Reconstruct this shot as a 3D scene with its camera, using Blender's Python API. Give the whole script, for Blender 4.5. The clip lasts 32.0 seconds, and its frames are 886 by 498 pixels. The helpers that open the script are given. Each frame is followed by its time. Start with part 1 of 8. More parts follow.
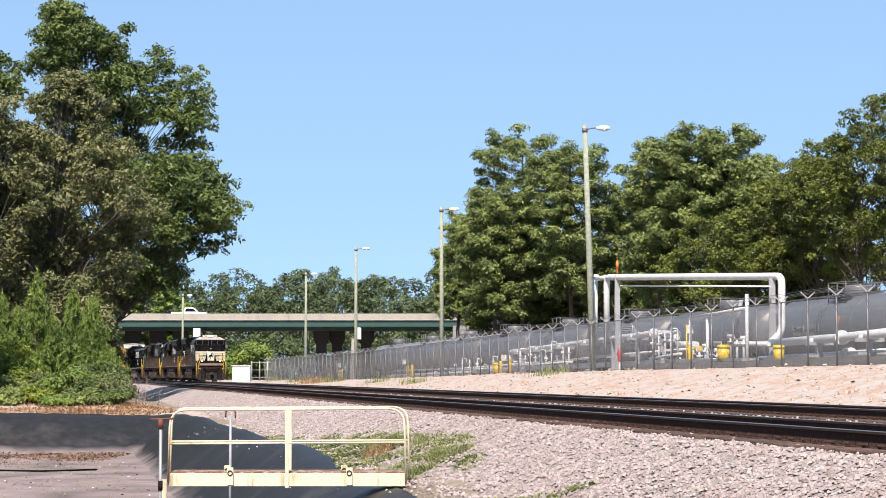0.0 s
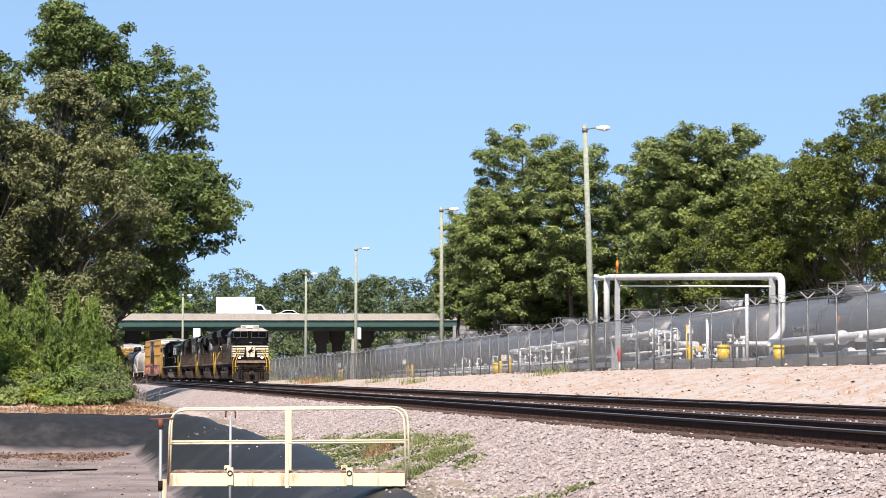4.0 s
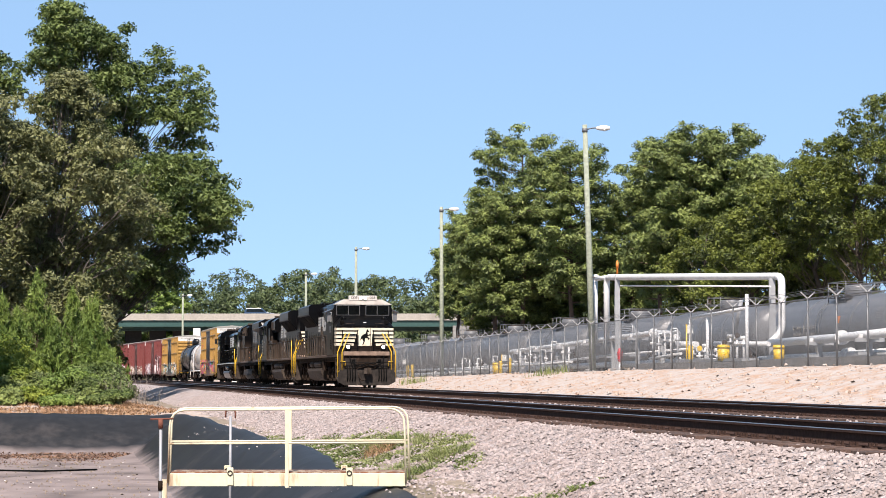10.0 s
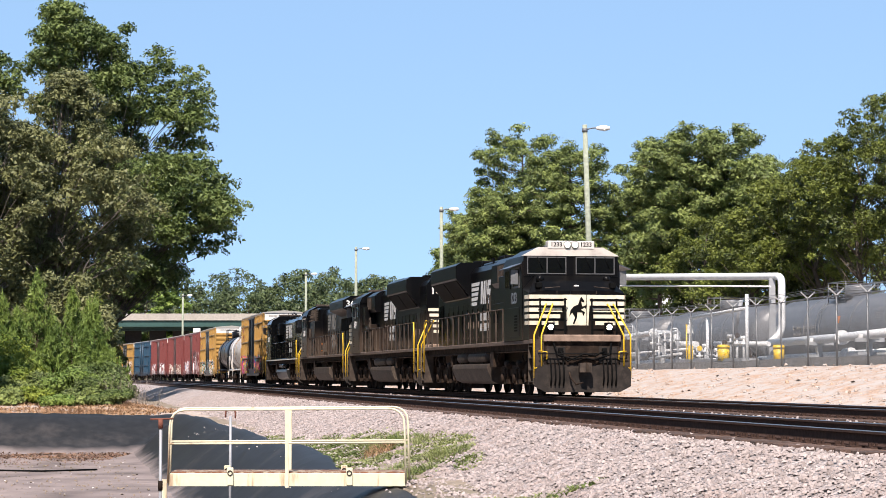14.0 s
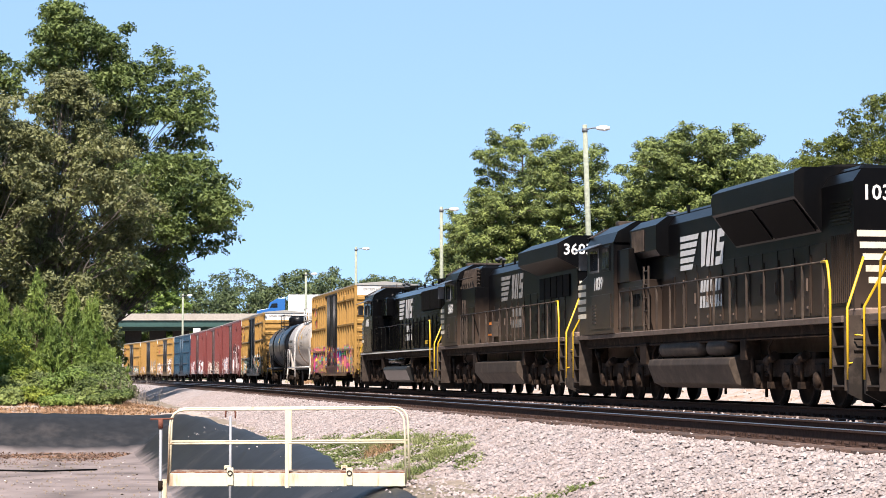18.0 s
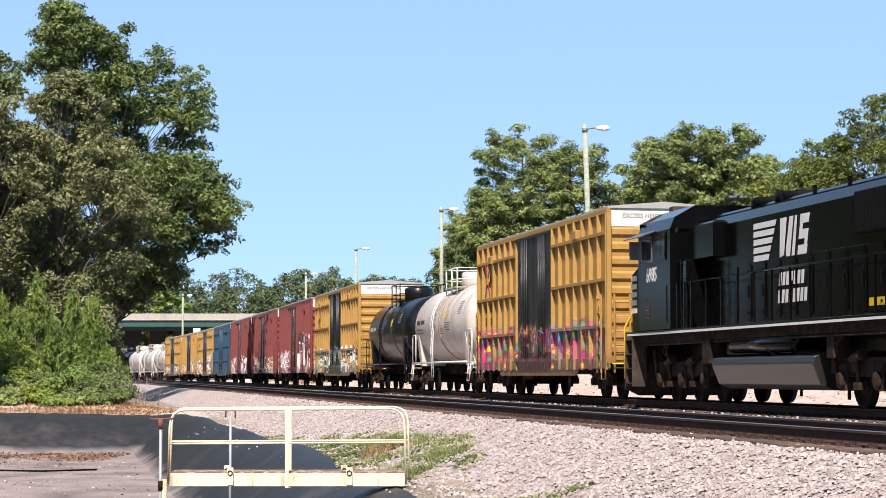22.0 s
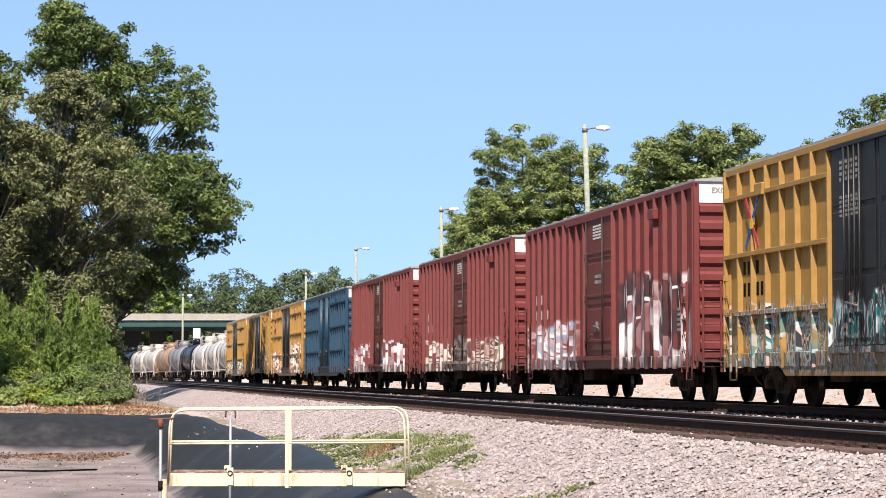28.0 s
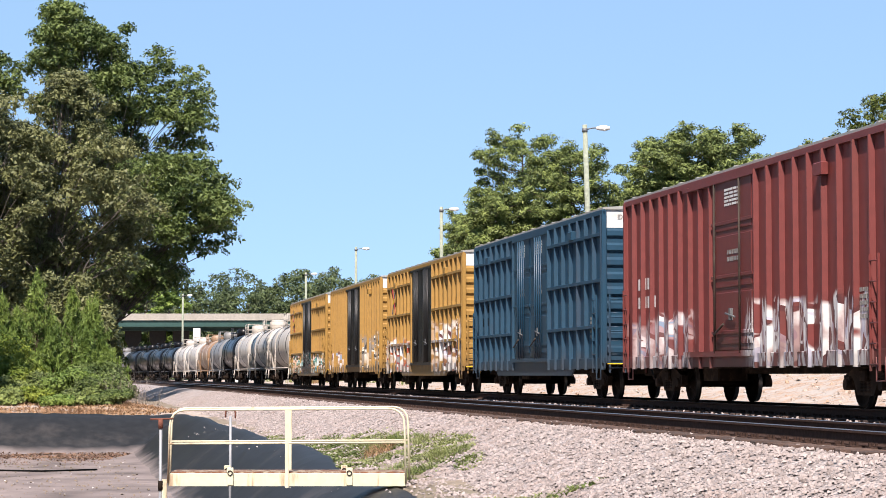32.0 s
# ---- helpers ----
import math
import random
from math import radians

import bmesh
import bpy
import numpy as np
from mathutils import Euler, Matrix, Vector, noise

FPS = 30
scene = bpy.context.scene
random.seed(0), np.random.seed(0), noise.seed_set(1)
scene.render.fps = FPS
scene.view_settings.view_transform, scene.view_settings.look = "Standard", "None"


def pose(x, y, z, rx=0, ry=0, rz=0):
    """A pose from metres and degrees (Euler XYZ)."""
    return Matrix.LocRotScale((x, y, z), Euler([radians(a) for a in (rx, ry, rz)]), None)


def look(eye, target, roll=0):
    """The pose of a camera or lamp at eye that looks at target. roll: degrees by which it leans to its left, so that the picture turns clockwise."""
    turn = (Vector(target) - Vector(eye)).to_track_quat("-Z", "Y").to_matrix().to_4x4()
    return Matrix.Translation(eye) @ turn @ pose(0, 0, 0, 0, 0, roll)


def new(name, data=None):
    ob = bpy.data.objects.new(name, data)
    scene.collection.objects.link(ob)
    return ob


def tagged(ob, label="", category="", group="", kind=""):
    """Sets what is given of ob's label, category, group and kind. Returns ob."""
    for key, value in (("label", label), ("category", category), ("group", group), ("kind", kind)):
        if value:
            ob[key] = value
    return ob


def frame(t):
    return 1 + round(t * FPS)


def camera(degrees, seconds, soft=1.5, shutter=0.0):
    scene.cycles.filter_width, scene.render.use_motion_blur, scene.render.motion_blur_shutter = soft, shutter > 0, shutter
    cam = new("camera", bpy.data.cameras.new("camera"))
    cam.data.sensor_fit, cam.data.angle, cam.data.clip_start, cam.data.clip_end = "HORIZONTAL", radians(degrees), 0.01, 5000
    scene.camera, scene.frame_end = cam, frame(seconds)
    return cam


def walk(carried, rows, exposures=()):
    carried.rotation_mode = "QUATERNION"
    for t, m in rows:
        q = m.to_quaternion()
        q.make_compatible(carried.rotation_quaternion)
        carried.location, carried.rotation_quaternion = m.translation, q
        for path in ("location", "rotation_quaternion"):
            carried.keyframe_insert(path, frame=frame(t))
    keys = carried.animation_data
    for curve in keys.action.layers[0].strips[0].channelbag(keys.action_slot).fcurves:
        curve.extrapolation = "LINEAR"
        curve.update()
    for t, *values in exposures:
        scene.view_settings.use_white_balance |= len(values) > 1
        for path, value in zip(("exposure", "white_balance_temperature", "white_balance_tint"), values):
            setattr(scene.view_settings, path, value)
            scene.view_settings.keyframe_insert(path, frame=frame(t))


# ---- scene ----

# The camera stands still on its tripod beside the line; rail tops are at z = 0.
cam = camera(22.72, 32.0, soft=0.75)
CAM = pose(0, 0, 0.6226, 93.285, 0, 0)
walk(cam, [(0.0, CAM), (32.0, CAM)], [(0.0, 1.02), (13.0, 1.02), (15.0, 1.10), (17.0, 1.22), (21.0, 1.20), (23.5, 1.04), (25.5, 1.02), (28.0, 1.07), (32.0, 1.07)])

# ---- light ----
SUN_AZ, SUN_EL = radians(189), radians(50)          # bearing clockwise from +Y, height
world = bpy.data.worlds.new("daylight")
scene.world = world
world.use_nodes = True
wn = world.node_tree.nodes
sky = wn.new("ShaderNodeTexSky")
sky.sky_type, sky.sun_disc = "NISHITA", False
sky.sun_elevation, sky.sun_rotation = SUN_EL, SUN_AZ
sky.air_density, sky.dust_density, sky.ozone_density = 0.34, 0.0, 9.5
wn["Background"].inputs["Strength"].default_value = 0.236
tint = wn.new("ShaderNodeMix")                        # a clear, rather blue summer sky
tint.data_type, tint.blend_type = "RGBA", "MULTIPLY"
tint.inputs["Factor"].default_value, tint.inputs["B"].default_value = 1.0, (0.865, 1.135, 1.42, 1)
even = wn.new("ShaderNodeGamma")                      # hazeless air: little change from zenith to horizon
even.inputs["Gamma"].default_value = 0.25
world.node_tree.links.new(sky.outputs["Color"], even.inputs["Color"])
world.node_tree.links.new(even.outputs["Color"], tint.inputs["A"])
world.node_tree.links.new(tint.outputs["Result"], wn["Background"].inputs["Color"])
sun_data = bpy.data.lights.new("sun", "SUN")
sun_data.energy, sun_data.angle, sun_data.color = 5.0, radians(0.55), (1.0, 0.885, 0.81)
sun = new("sun", sun_data)
to_sun = Vector((math.sin(SUN_AZ) * math.cos(SUN_EL), math.cos(SUN_AZ) * math.cos(SUN_EL), math.sin(SUN_EL)))
sun.matrix_world = look(to_sun * 200, (0, 0, 0))

# ---- the line of the railway: straight, then a left-hand curve ----
TH = -0.1722
P0 = np.array([8.043, 45.0])
DIR = np.array([math.sin(TH), math.cos(TH)])
NRM = np.array([math.cos(TH), -math.sin(TH)])
BEND, RAD, END = 158.0, 1300.0, 0.5
PB = P0 + DIR * BEND
CEN = PB - NRM * RAD
NEAR = -5.85                                          # centre of the near track
GAUGE = 0.7525                                        # rail centre from track centre


def line_at(s, e=0.0):
    """World x, y and heading (radians, + to the right) at distance s along the far track, e metres to its right."""
    if s <= BEND:
        p = P0 + DIR * s + NRM * e
        return p[0], p[1], TH
    phi = min((s - BEND) / RAD, END)
    th = TH - phi
    n = np.array([math.cos(th), -math.sin(th)])
    p = CEN + n * (RAD + e) + np.array([math.sin(th), math.cos(th)]) * max(0, s - BEND - RAD * END)
    return p[0], p[1], th


def on_line(s, e, z, turn=0.0):
    """A pose whose +X looks towards the camera end of the line, at s, e, z."""
    x, y, th = line_at(s, e)
    return pose(x, y, z, 0, 0, -90 - math.degrees(th) + turn)


def track_coords(x, y):
    """Arrays of s and e for world places."""
    dx, dy = x - P0[0], y - P0[1]
    s, e = dx * DIR[0] + dy * DIR[1], dx * NRM[0] + dy * NRM[1]
    rx, ry = x - CEN[0], y - CEN[1]
    r = np.hypot(rx, ry)
    phi = np.arctan2(rx * DIR[0] + ry * DIR[1], rx * NRM[0] + ry * NRM[1])
    bend = (s > BEND) & (np.abs(phi) < 0.9)
    return np.where(bend, BEND + RAD * phi, s), np.where(bend, r - RAD, e)


# ---- mesh building ----
class Shape:
    """Collects vertices and faces; each piece may have its own material slot."""

    def __init__(self):
        self.v, self.f, self.m, self.slot, self.smooth = [], [], [], 0, []

    def face(self, idx, smooth=False):
        self.f.append(idx), self.m.append(self.slot), self.smooth.append(smooth)

    def box(self, x0, x1, y0, y1, z0, z1, c=0.0, at=None):
        """An upright box; c chamfers its long upright and top edges a little."""
        b = len(self.v)
        if c <= 0:
            pts = [(x, y, z) for z in (z0, z1) for x, y in ((x0, y0), (x1, y0), (x1, y1), (x0, y1))]
            fs = [(3, 2, 1, 0), (4, 5, 6, 7), (0, 1, 5, 4), (1, 2, 6, 5), (2, 3, 7, 6), (3, 0, 4, 7)]
        else:
            ring = [(x0 + c, y0), (x1 - c, y0), (x1, y0 + c), (x1, y1 - c), (x1 - c, y1), (x0 + c, y1), (x0, y1 - c), (x0, y0 + c)]
            cx, cy = (x0 + x1) / 2, (y0 + y1) / 2
            kx, ky = 1 - 2 * c / max(x1 - x0, 1e-6), 1 - 2 * c / max(y1 - y0, 1e-6)
            top = [(cx + (x - cx) * kx, cy + (y - cy) * ky) for x, y in ring]
            pts = [(x, y, z0) for x, y in ring] + [(x, y, z1 - c) for x, y in ring] + [(x, y, z1) for x, y in top]
            fs = [tuple(range(7, -1, -1)), tuple(range(16, 24))]
            for k in (0, 8):
                fs += [(k + i, k + (i + 1) % 8, k + 8 + (i + 1) % 8, k + 8 + i) for i in range(8)]
        if at is not None:
            pts = [tuple(at @ Vector(p)) for p in pts]
        self.v += pts
        for q in fs:
            self.face(tuple(b + i for i in q))
        return self

    def bar(self, a, b, w, h=None, up=(0, 0, 1)):
        """A square bar of w x h from a to b."""
        h = h or w
        a, b = Vector(a), Vector(b)
        d = (b - a).normalized()
        u = Vector(up)
        if abs(d.dot(u)) > 0.98:
            u = Vector((1, 0, 0))
        side = d.cross(u).normalized() * w / 2
        upv = side.cross(d).normalized() * h / 2
        k = len(self.v)
        for p in (a, b):
            self.v += [tuple(p + side + upv), tuple(p - side + upv), tuple(p - side - upv), tuple(p + side - upv)]
        for q in ((0, 1, 2, 3), (7, 6, 5, 4), (0, 4, 5, 1), (1, 5, 6, 2), (2, 6, 7, 3), (3, 7, 4, 0)):
            self.face(tuple(k + i for i in q))
        return self

    def rod(self, a, b, r, n=8, r2=None, cap=True):
        return self.tube([a, b], r, n, r2, cap)

    def tube(self, pts, r, n=8, r2=None, cap=True):
        """A round tube through points; the radius runs from r to r2."""
        pts = [Vector(p) for p in pts]
        k, m = len(self.v), len(pts)
        r2 = r if r2 is None else r2
        side = None
        for i, p in enumerate(pts):
            d = ((pts[i + 1] - p).normalized() if i < m - 1 else Vector()) + ((p - pts[i - 1]).normalized() if i else Vector())
            d.normalize()
            if side is None:
                side = d.cross(Vector((0, 0, 1)) if abs(d.z) < 0.9 else Vector((1, 0, 0))).normalized()
            side = (side - d * side.dot(d)).normalized()
            other = d.cross(side)
            q = r + (r2 - r) * i / max(1, m - 1)
            for j in range(n):
                a = 2 * math.pi * j / n
                self.v.append(tuple(p + side * math.cos(a) * q + other * math.sin(a) * q))
        for i in range(m - 1):
            for j in range(n):
                self.face((k + i * n + j, k + i * n + (j + 1) % n, k + (i + 1) * n + (j + 1) % n, k + (i + 1) * n + j), True)
        if cap:
            self.face(tuple(k + j for j in range(n - 1, -1, -1)))
            self.face(tuple(k + (m - 1) * n + j for j in range(n)))
        return self

    def lathe(self, profile, axis="x", centre=(0, 0, 0), n=24, cap=True):
        """A turned solid; profile is a list of (along, radius)."""
        k = len(self.v)
        for a, r in profile:
            for j in range(n):
                t = 2 * math.pi * j / n
                c, s = r * math.cos(t), r * math.sin(t)
                p = {"x": (a, c, s), "y": (s, a, c), "z": (c, s, a)}[axis]
                self.v.append((p[0] + centre[0], p[1] + centre[1], p[2] + centre[2]))
        for i in range(len(profile) - 1):
            for j in range(n):
                self.face((k + i * n + j, k + i * n + (j + 1) % n, k + (i + 1) * n + (j + 1) % n, k + (i + 1) * n + j), True)
        if cap:
            self.face(tuple(k + j for j in range(n - 1, -1, -1)))
            self.face(tuple(k + (len(profile) - 1) * n + j for j in range(n)))
        return self

    def prism(self, outline, y0, y1, plane="xz"):
        """An outline swept along the third axis."""
        k, n = len(self.v), len(outline)
        for y in (y0, y1):
            for a, b in outline:
                self.v.append({"xz": (a, y, b), "yz": (y, a, b), "xy": (a, b, y)}[plane])
        self.face(tuple(range(k + n - 1, k - 1, -1)))
        self.face(tuple(range(k + n, k + 2 * n)))
        for i in range(n):
            self.face((k + i, k + (i + 1) % n, k + n + (i + 1) % n, k + n + i))
        return self

    def quad(self, a, b, c, d):
        k = len(self.v)
        self.v += [a, b, c, d]
        self.face((k, k + 1, k + 2, k + 3))
        return self

    def mesh(self, name, mats, fix=True):
        me = bpy.data.meshes.new(name)
        me.from_pydata(self.v, [], self.f)
        for m in mats if isinstance(mats, (list, tuple)) else [mats]:
            me.materials.append(m)
        me.polygons.foreach_set("material_index", self.m)
        me.polygons.foreach_set("use_smooth", self.smooth)
        if fix:
            bm = bmesh.new()
            bm.from_mesh(me)
            bmesh.ops.recalc_face_normals(bm, faces=bm.faces)
            bm.to_mesh(me)
            bm.free()
        me.update()
        return me


def part(name, shape, mats, parent=None, label="", fix=True, bevel=0.0):
    """Links a shape as one mesh object, under a thing or a part."""
    ob = new(name, shape.mesh(name, mats, fix) if isinstance(shape, Shape) else shape)
    ob.parent = parent
    if label:
        ob["label"] = label
    if bevel:
        mod = ob.modifiers.new("bevel", "BEVEL")
        mod.width, mod.segments, mod.limit_method = bevel, 2, "ANGLE"
    return ob


def thing(name, label, category, group="", kind="", m=None):
    ob = new(name)
    ob.empty_display_size = 0.2
    if m is not None:
        ob.matrix_basis = m
    return tagged(ob, label, category, group, kind)


def words(name, text, size, mat, parent, m, align="CENTER", depth=0.004, label=""):
    """Raised lettering as a mesh, lying in the XY plane of m."""
    cu = bpy.data.curves.new(name, "FONT")
    cu.body, cu.size, cu.align_x, cu.align_y, cu.extrude, cu.resolution_u = text, size, align, "CENTER", depth, 2
    cu.offset = size * 0.018
    tmp = bpy.data.objects.new(name, cu)
    me = bpy.data.meshes.new_from_object(tmp)
    bpy.data.objects.remove(tmp)
    bpy.data.curves.remove(cu)
    me.materials.clear()
    me.materials.append(mat)
    ob = part(name, me, None, parent, label)
    ob.matrix_basis = m
    return ob


def raw_mesh(name, verts, faces, mats, mat_index=None, smooth=False):
    """A mesh from arrays: verts n x 3, faces m x 3 or m x 4."""
    me = bpy.data.meshes.new(name)
    faces = np.asarray(faces, dtype=np.int32)
    k = faces.shape[1]
    me.vertices.add(len(verts))
    me.vertices.foreach_set("co", np.asarray(verts, dtype=np.float32).ravel())
    me.loops.add(faces.size)
    me.loops.foreach_set("vertex_index", faces.ravel())
    me.polygons.add(len(faces))
    me.polygons.foreach_set("loop_start", np.arange(0, faces.size, k, dtype=np.int32))
    for m in mats if isinstance(mats, (list, tuple)) else [mats]:
        me.materials.append(m)
    if mat_index is not None:
        me.polygons.foreach_set("material_index", np.asarray(mat_index, dtype=np.int32))
    me.polygons.foreach_set("use_smooth", np.full(len(faces), smooth))
    me.update(calc_edges=True)
    me.validate()
    return me


# ---- materials ----
def lin(c):
    """sRGB 0-255 to linear."""
    return tuple(((v / 255) / 12.92 if v / 255 <= 0.04045 else ((v / 255 + 0.055) / 1.055) ** 2.4) for v in c)


def dimmed(c):
    """Dims colours two fifths against the higher exposure so shade deepens; clean whites less."""
    k = 0.58 if max(c[:3]) < 0.6 else 0.72
    return tuple(v * k for v in c[:3])


def paint(name, colour, rough=0.5, metal=0.0, grain=8.0, vary=0.12, stain=None, stain_amount=0.4, stain_scale=1.2,
          bump=0.05, bump_scale=40.0, island=0.0, rand=0.0, streak=False, spec=0.5, coat=0.0, stain_edge=(0.5, 0.7)):
    """A surface with a base colour, fine grain, larger stains or rust, and relief, in object space."""
    m = bpy.data.materials.new(name)
    m.use_nodes = True
    nt = m.node_tree
    colour, stain = dimmed(colour), stain and dimmed(stain)
    n, l = nt.nodes, nt.links
    b = n["Principled BSDF"]
    b.inputs["Roughness"].default_value, b.inputs["Metallic"].default_value = rough, metal
    b.inputs["Specular IOR Level"].default_value = spec
    b.inputs["Coat Weight"].default_value = coat
    tc = n.new("ShaderNodeTexCoord")
    src = tc.outputs["Object"]
    fine = n.new("ShaderNodeTexNoise")
    fine.inputs["Scale"].default_value, fine.inputs["Detail"].default_value = grain, 6
    l.new(src, fine.inputs["Vector"])
    ramp = n.new("ShaderNodeMapRange")
    ramp.inputs["From Min"].default_value, ramp.inputs["From Max"].default_value = 0.3, 0.7
    ramp.inputs["To Min"].default_value, ramp.inputs["To Max"].default_value = 1 - vary, 1 + vary
    l.new(fine.outputs["Fac"], ramp.inputs["Value"])
    value = ramp.outputs["Result"]
    if island or rand:
        info = n.new("ShaderNodeNewGeometry" if island else "ShaderNodeObjectInfo")
        mr = n.new("ShaderNodeMapRange")
        a = island or rand
        mr.inputs["To Min"].default_value, mr.inputs["To Max"].default_value = 1 - a, 1 + a
        l.new(info.outputs["Random Per Island" if island else "Random"], mr.inputs["Value"])
        mul = n.new("ShaderNodeMath")
        mul.operation = "MULTIPLY"
        l.new(value, mul.inputs[0]), l.new(mr.outputs["Result"], mul.inputs[1])
        value = mul.outputs["Value"]
    mix = n.new("ShaderNodeVectorMath")
    mix.operation = "SCALE"
    mix.inputs[0].default_value = colour[:3]
    l.new(value, mix.inputs["Scale"])
    out = mix.outputs["Vector"]
    if stain:
        big = n.new("ShaderNodeTexNoise")
        big.inputs["Scale"].default_value, big.inputs["Detail"].default_value, big.inputs["Roughness"].default_value = stain_scale, 8, 0.65
        if streak:
            mp = n.new("ShaderNodeMapping")
            mp.inputs["Scale"].default_value = (1, 1, 0.12)
            l.new(src, mp.inputs["Vector"]), l.new(mp.outputs["Vector"], big.inputs["Vector"])
        else:
            l.new(src, big.inputs["Vector"])
        sr = n.new("ShaderNodeMapRange")
        sr.inputs["From Min"].default_value, sr.inputs["From Max"].default_value = stain_edge
        sr.inputs["To Max"].default_value = stain_amount
        l.new(big.outputs["Fac"], sr.inputs["Value"])
        mx = n.new("ShaderNodeMix")
        mx.data_type = "RGBA"
        mx.inputs["B"].default_value = (*stain[:3], 1)
        l.new(sr.outputs["Result"], mx.inputs["Factor"]), l.new(out, mx.inputs["A"])
        out = mx.outputs["Result"]
    l.new(out, b.inputs["Base Color"])
    if bump:
        bn = n.new("ShaderNodeTexNoise")
        bn.inputs["Scale"].default_value, bn.inputs["Detail"].default_value = bump_scale, 4
        l.new(src, bn.inputs["Vector"])
        bp = n.new("ShaderNodeBump")
        bp.inputs["Strength"].default_value, bp.inputs["Distance"].default_value = min(1, bump * 4), 0.02
        l.new(bn.outputs["Fac"], bp.inputs["Height"])
        l.new(bp.outputs["Normal"], b.inputs["Normal"])
    return m


def leaf_material(name, colour, other, rough=0.55, trans=0.25):
    """Foliage: two greens mixed from leaf to leaf and in larger patches, letting some light through."""
    m = bpy.data.materials.new(name)
    m.use_nodes = True
    n, l = m.node_tree.nodes, m.node_tree.links
    b = n["Principled BSDF"]
    b.inputs["Roughness"].default_value = rough
    b.inputs["Specular IOR Level"].default_value = 0.3
    geo, tc = n.new("ShaderNodeNewGeometry"), n.new("ShaderNodeTexCoord")
    nz = n.new("ShaderNodeTexNoise")
    nz.inputs["Scale"].default_value, nz.inputs["Detail"].default_value = 0.45, 5
    l.new(tc.outputs["Object"], nz.inputs["Vector"])
    add = n.new("ShaderNodeMath")
    add.operation = "MULTIPLY_ADD"
    add.inputs[1].default_value, add.inputs[2].default_value = 0.62, -0.12
    l.new(geo.outputs["Random Per Island"], add.inputs[0])
    sm = n.new("ShaderNodeMath")
    sm.operation = "ADD"
    mr = n.new("ShaderNodeMapRange")
    mr.inputs["From Min"].default_value, mr.inputs["From Max"].default_value, mr.inputs["To Max"].default_value = 0.40, 0.60, 0.62
    l.new(nz.outputs["Fac"], mr.inputs["Value"])
    l.new(add.outputs["Value"], sm.inputs[0]), l.new(mr.outputs["Result"], sm.inputs[1])
    mx = n.new("ShaderNodeMix")
    mx.data_type = "RGBA"
    mx.inputs["A"].default_value, mx.inputs["B"].default_value = (*colour, 1), (*other, 1)
    l.new(sm.outputs["Value"], mx.inputs["Factor"])
    l.new(mx.outputs["Result"], b.inputs["Base Color"])
    tr = n.new("ShaderNodeBsdfTranslucent")
    l.new(mx.outputs["Result"], tr.inputs["Color"])
    ms = n.new("ShaderNodeMixShader")
    ms.inputs["Fac"].default_value = trans
    l.new(b.outputs["BSDF"], ms.inputs[1]), l.new(tr.outputs["BSDF"], ms.inputs[2])
    l.new(ms.outputs["Shader"], n["Material Output"].inputs["Surface"])
    return m

BALLAST = paint("ballast_bed", (0.59, 0.505, 0.475), 0.9, grain=9, vary=0.2, stain=(0.20, 0.145, 0.125), stain_amount=0.35, stain_scale=0.8, bump=0.1, bump_scale=40)


def broken_stone(m, scale, depth):
    """Crushed stone too small to lay singly: cells with a tone and a dome of their own."""
    n, l = m.node_tree.nodes, m.node_tree.links
    b = n["Principled BSDF"]
    tc = next(q for q in n if q.type == "TEX_COORD")
    cell = n.new("ShaderNodeTexVoronoi")
    cell.inputs["Scale"].default_value = scale
    l.new(tc.outputs["Object"], cell.inputs["Vector"])
    tone = n.new("ShaderNodeSeparateColor")
    l.new(cell.outputs["Color"], tone.inputs[0])
    mr = n.new("ShaderNodeMapRange")
    mr.inputs["To Min"].default_value, mr.inputs["To Max"].default_value = 0.55, 1.35
    l.new(tone.outputs["Red"], mr.inputs["Value"])
    mix = n.new("ShaderNodeVectorMath")
    mix.operation = "SCALE"
    l.new(b.inputs["Base Color"].links[0].from_socket, mix.inputs[0]), l.new(mr.outputs["Result"], mix.inputs["Scale"])
    l.new(mix.outputs["Vector"], b.inputs["Base Color"])
    bump = n.new("ShaderNodeBump")
    bump.inputs["Strength"].default_value, bump.inputs["Distance"].default_value = 1.0, depth
    bump.invert = True
    l.new(cell.outputs["Distance"], bump.inputs["Height"])
    l.new(bump.outputs["Normal"], b.inputs["Normal"])


broken_stone(BALLAST, 20.0, 0.05)
STONE = paint("ballast_stone", (0.49, 0.415, 0.39), 0.85, grain=6, vary=0.12, island=0.30, bump=0.1, bump_scale=60, stain=(0.30, 0.20, 0.16), stain_amount=0.55, stain_scale=0.5)
EARTH = paint("earth", (0.33, 0.26, 0.19), 0.95, grain=3, vary=0.25, stain=(0.10, 0.12, 0.05), stain_amount=0.6, stain_scale=0.12, bump=0.25, bump_scale=5)
CLAY = paint("clay_bank", (0.52, 0.345, 0.235), 0.95, grain=13, vary=0.5, stain=(0.58, 0.525, 0.48), stain_amount=0.9, stain_scale=1.7, bump=0.6, bump_scale=8.0, stain_edge=(0.38, 0.56))
RAIL = paint("rail_rust", (0.075, 0.043, 0.033), 0.85, 0.0, grain=15, vary=0.3, bump=0.05, spec=0.15)
RAILTOP = paint("rail_head", (0.42, 0.40, 0.38), 0.28, 0.9, grain=20, vary=0.15, bump=0)
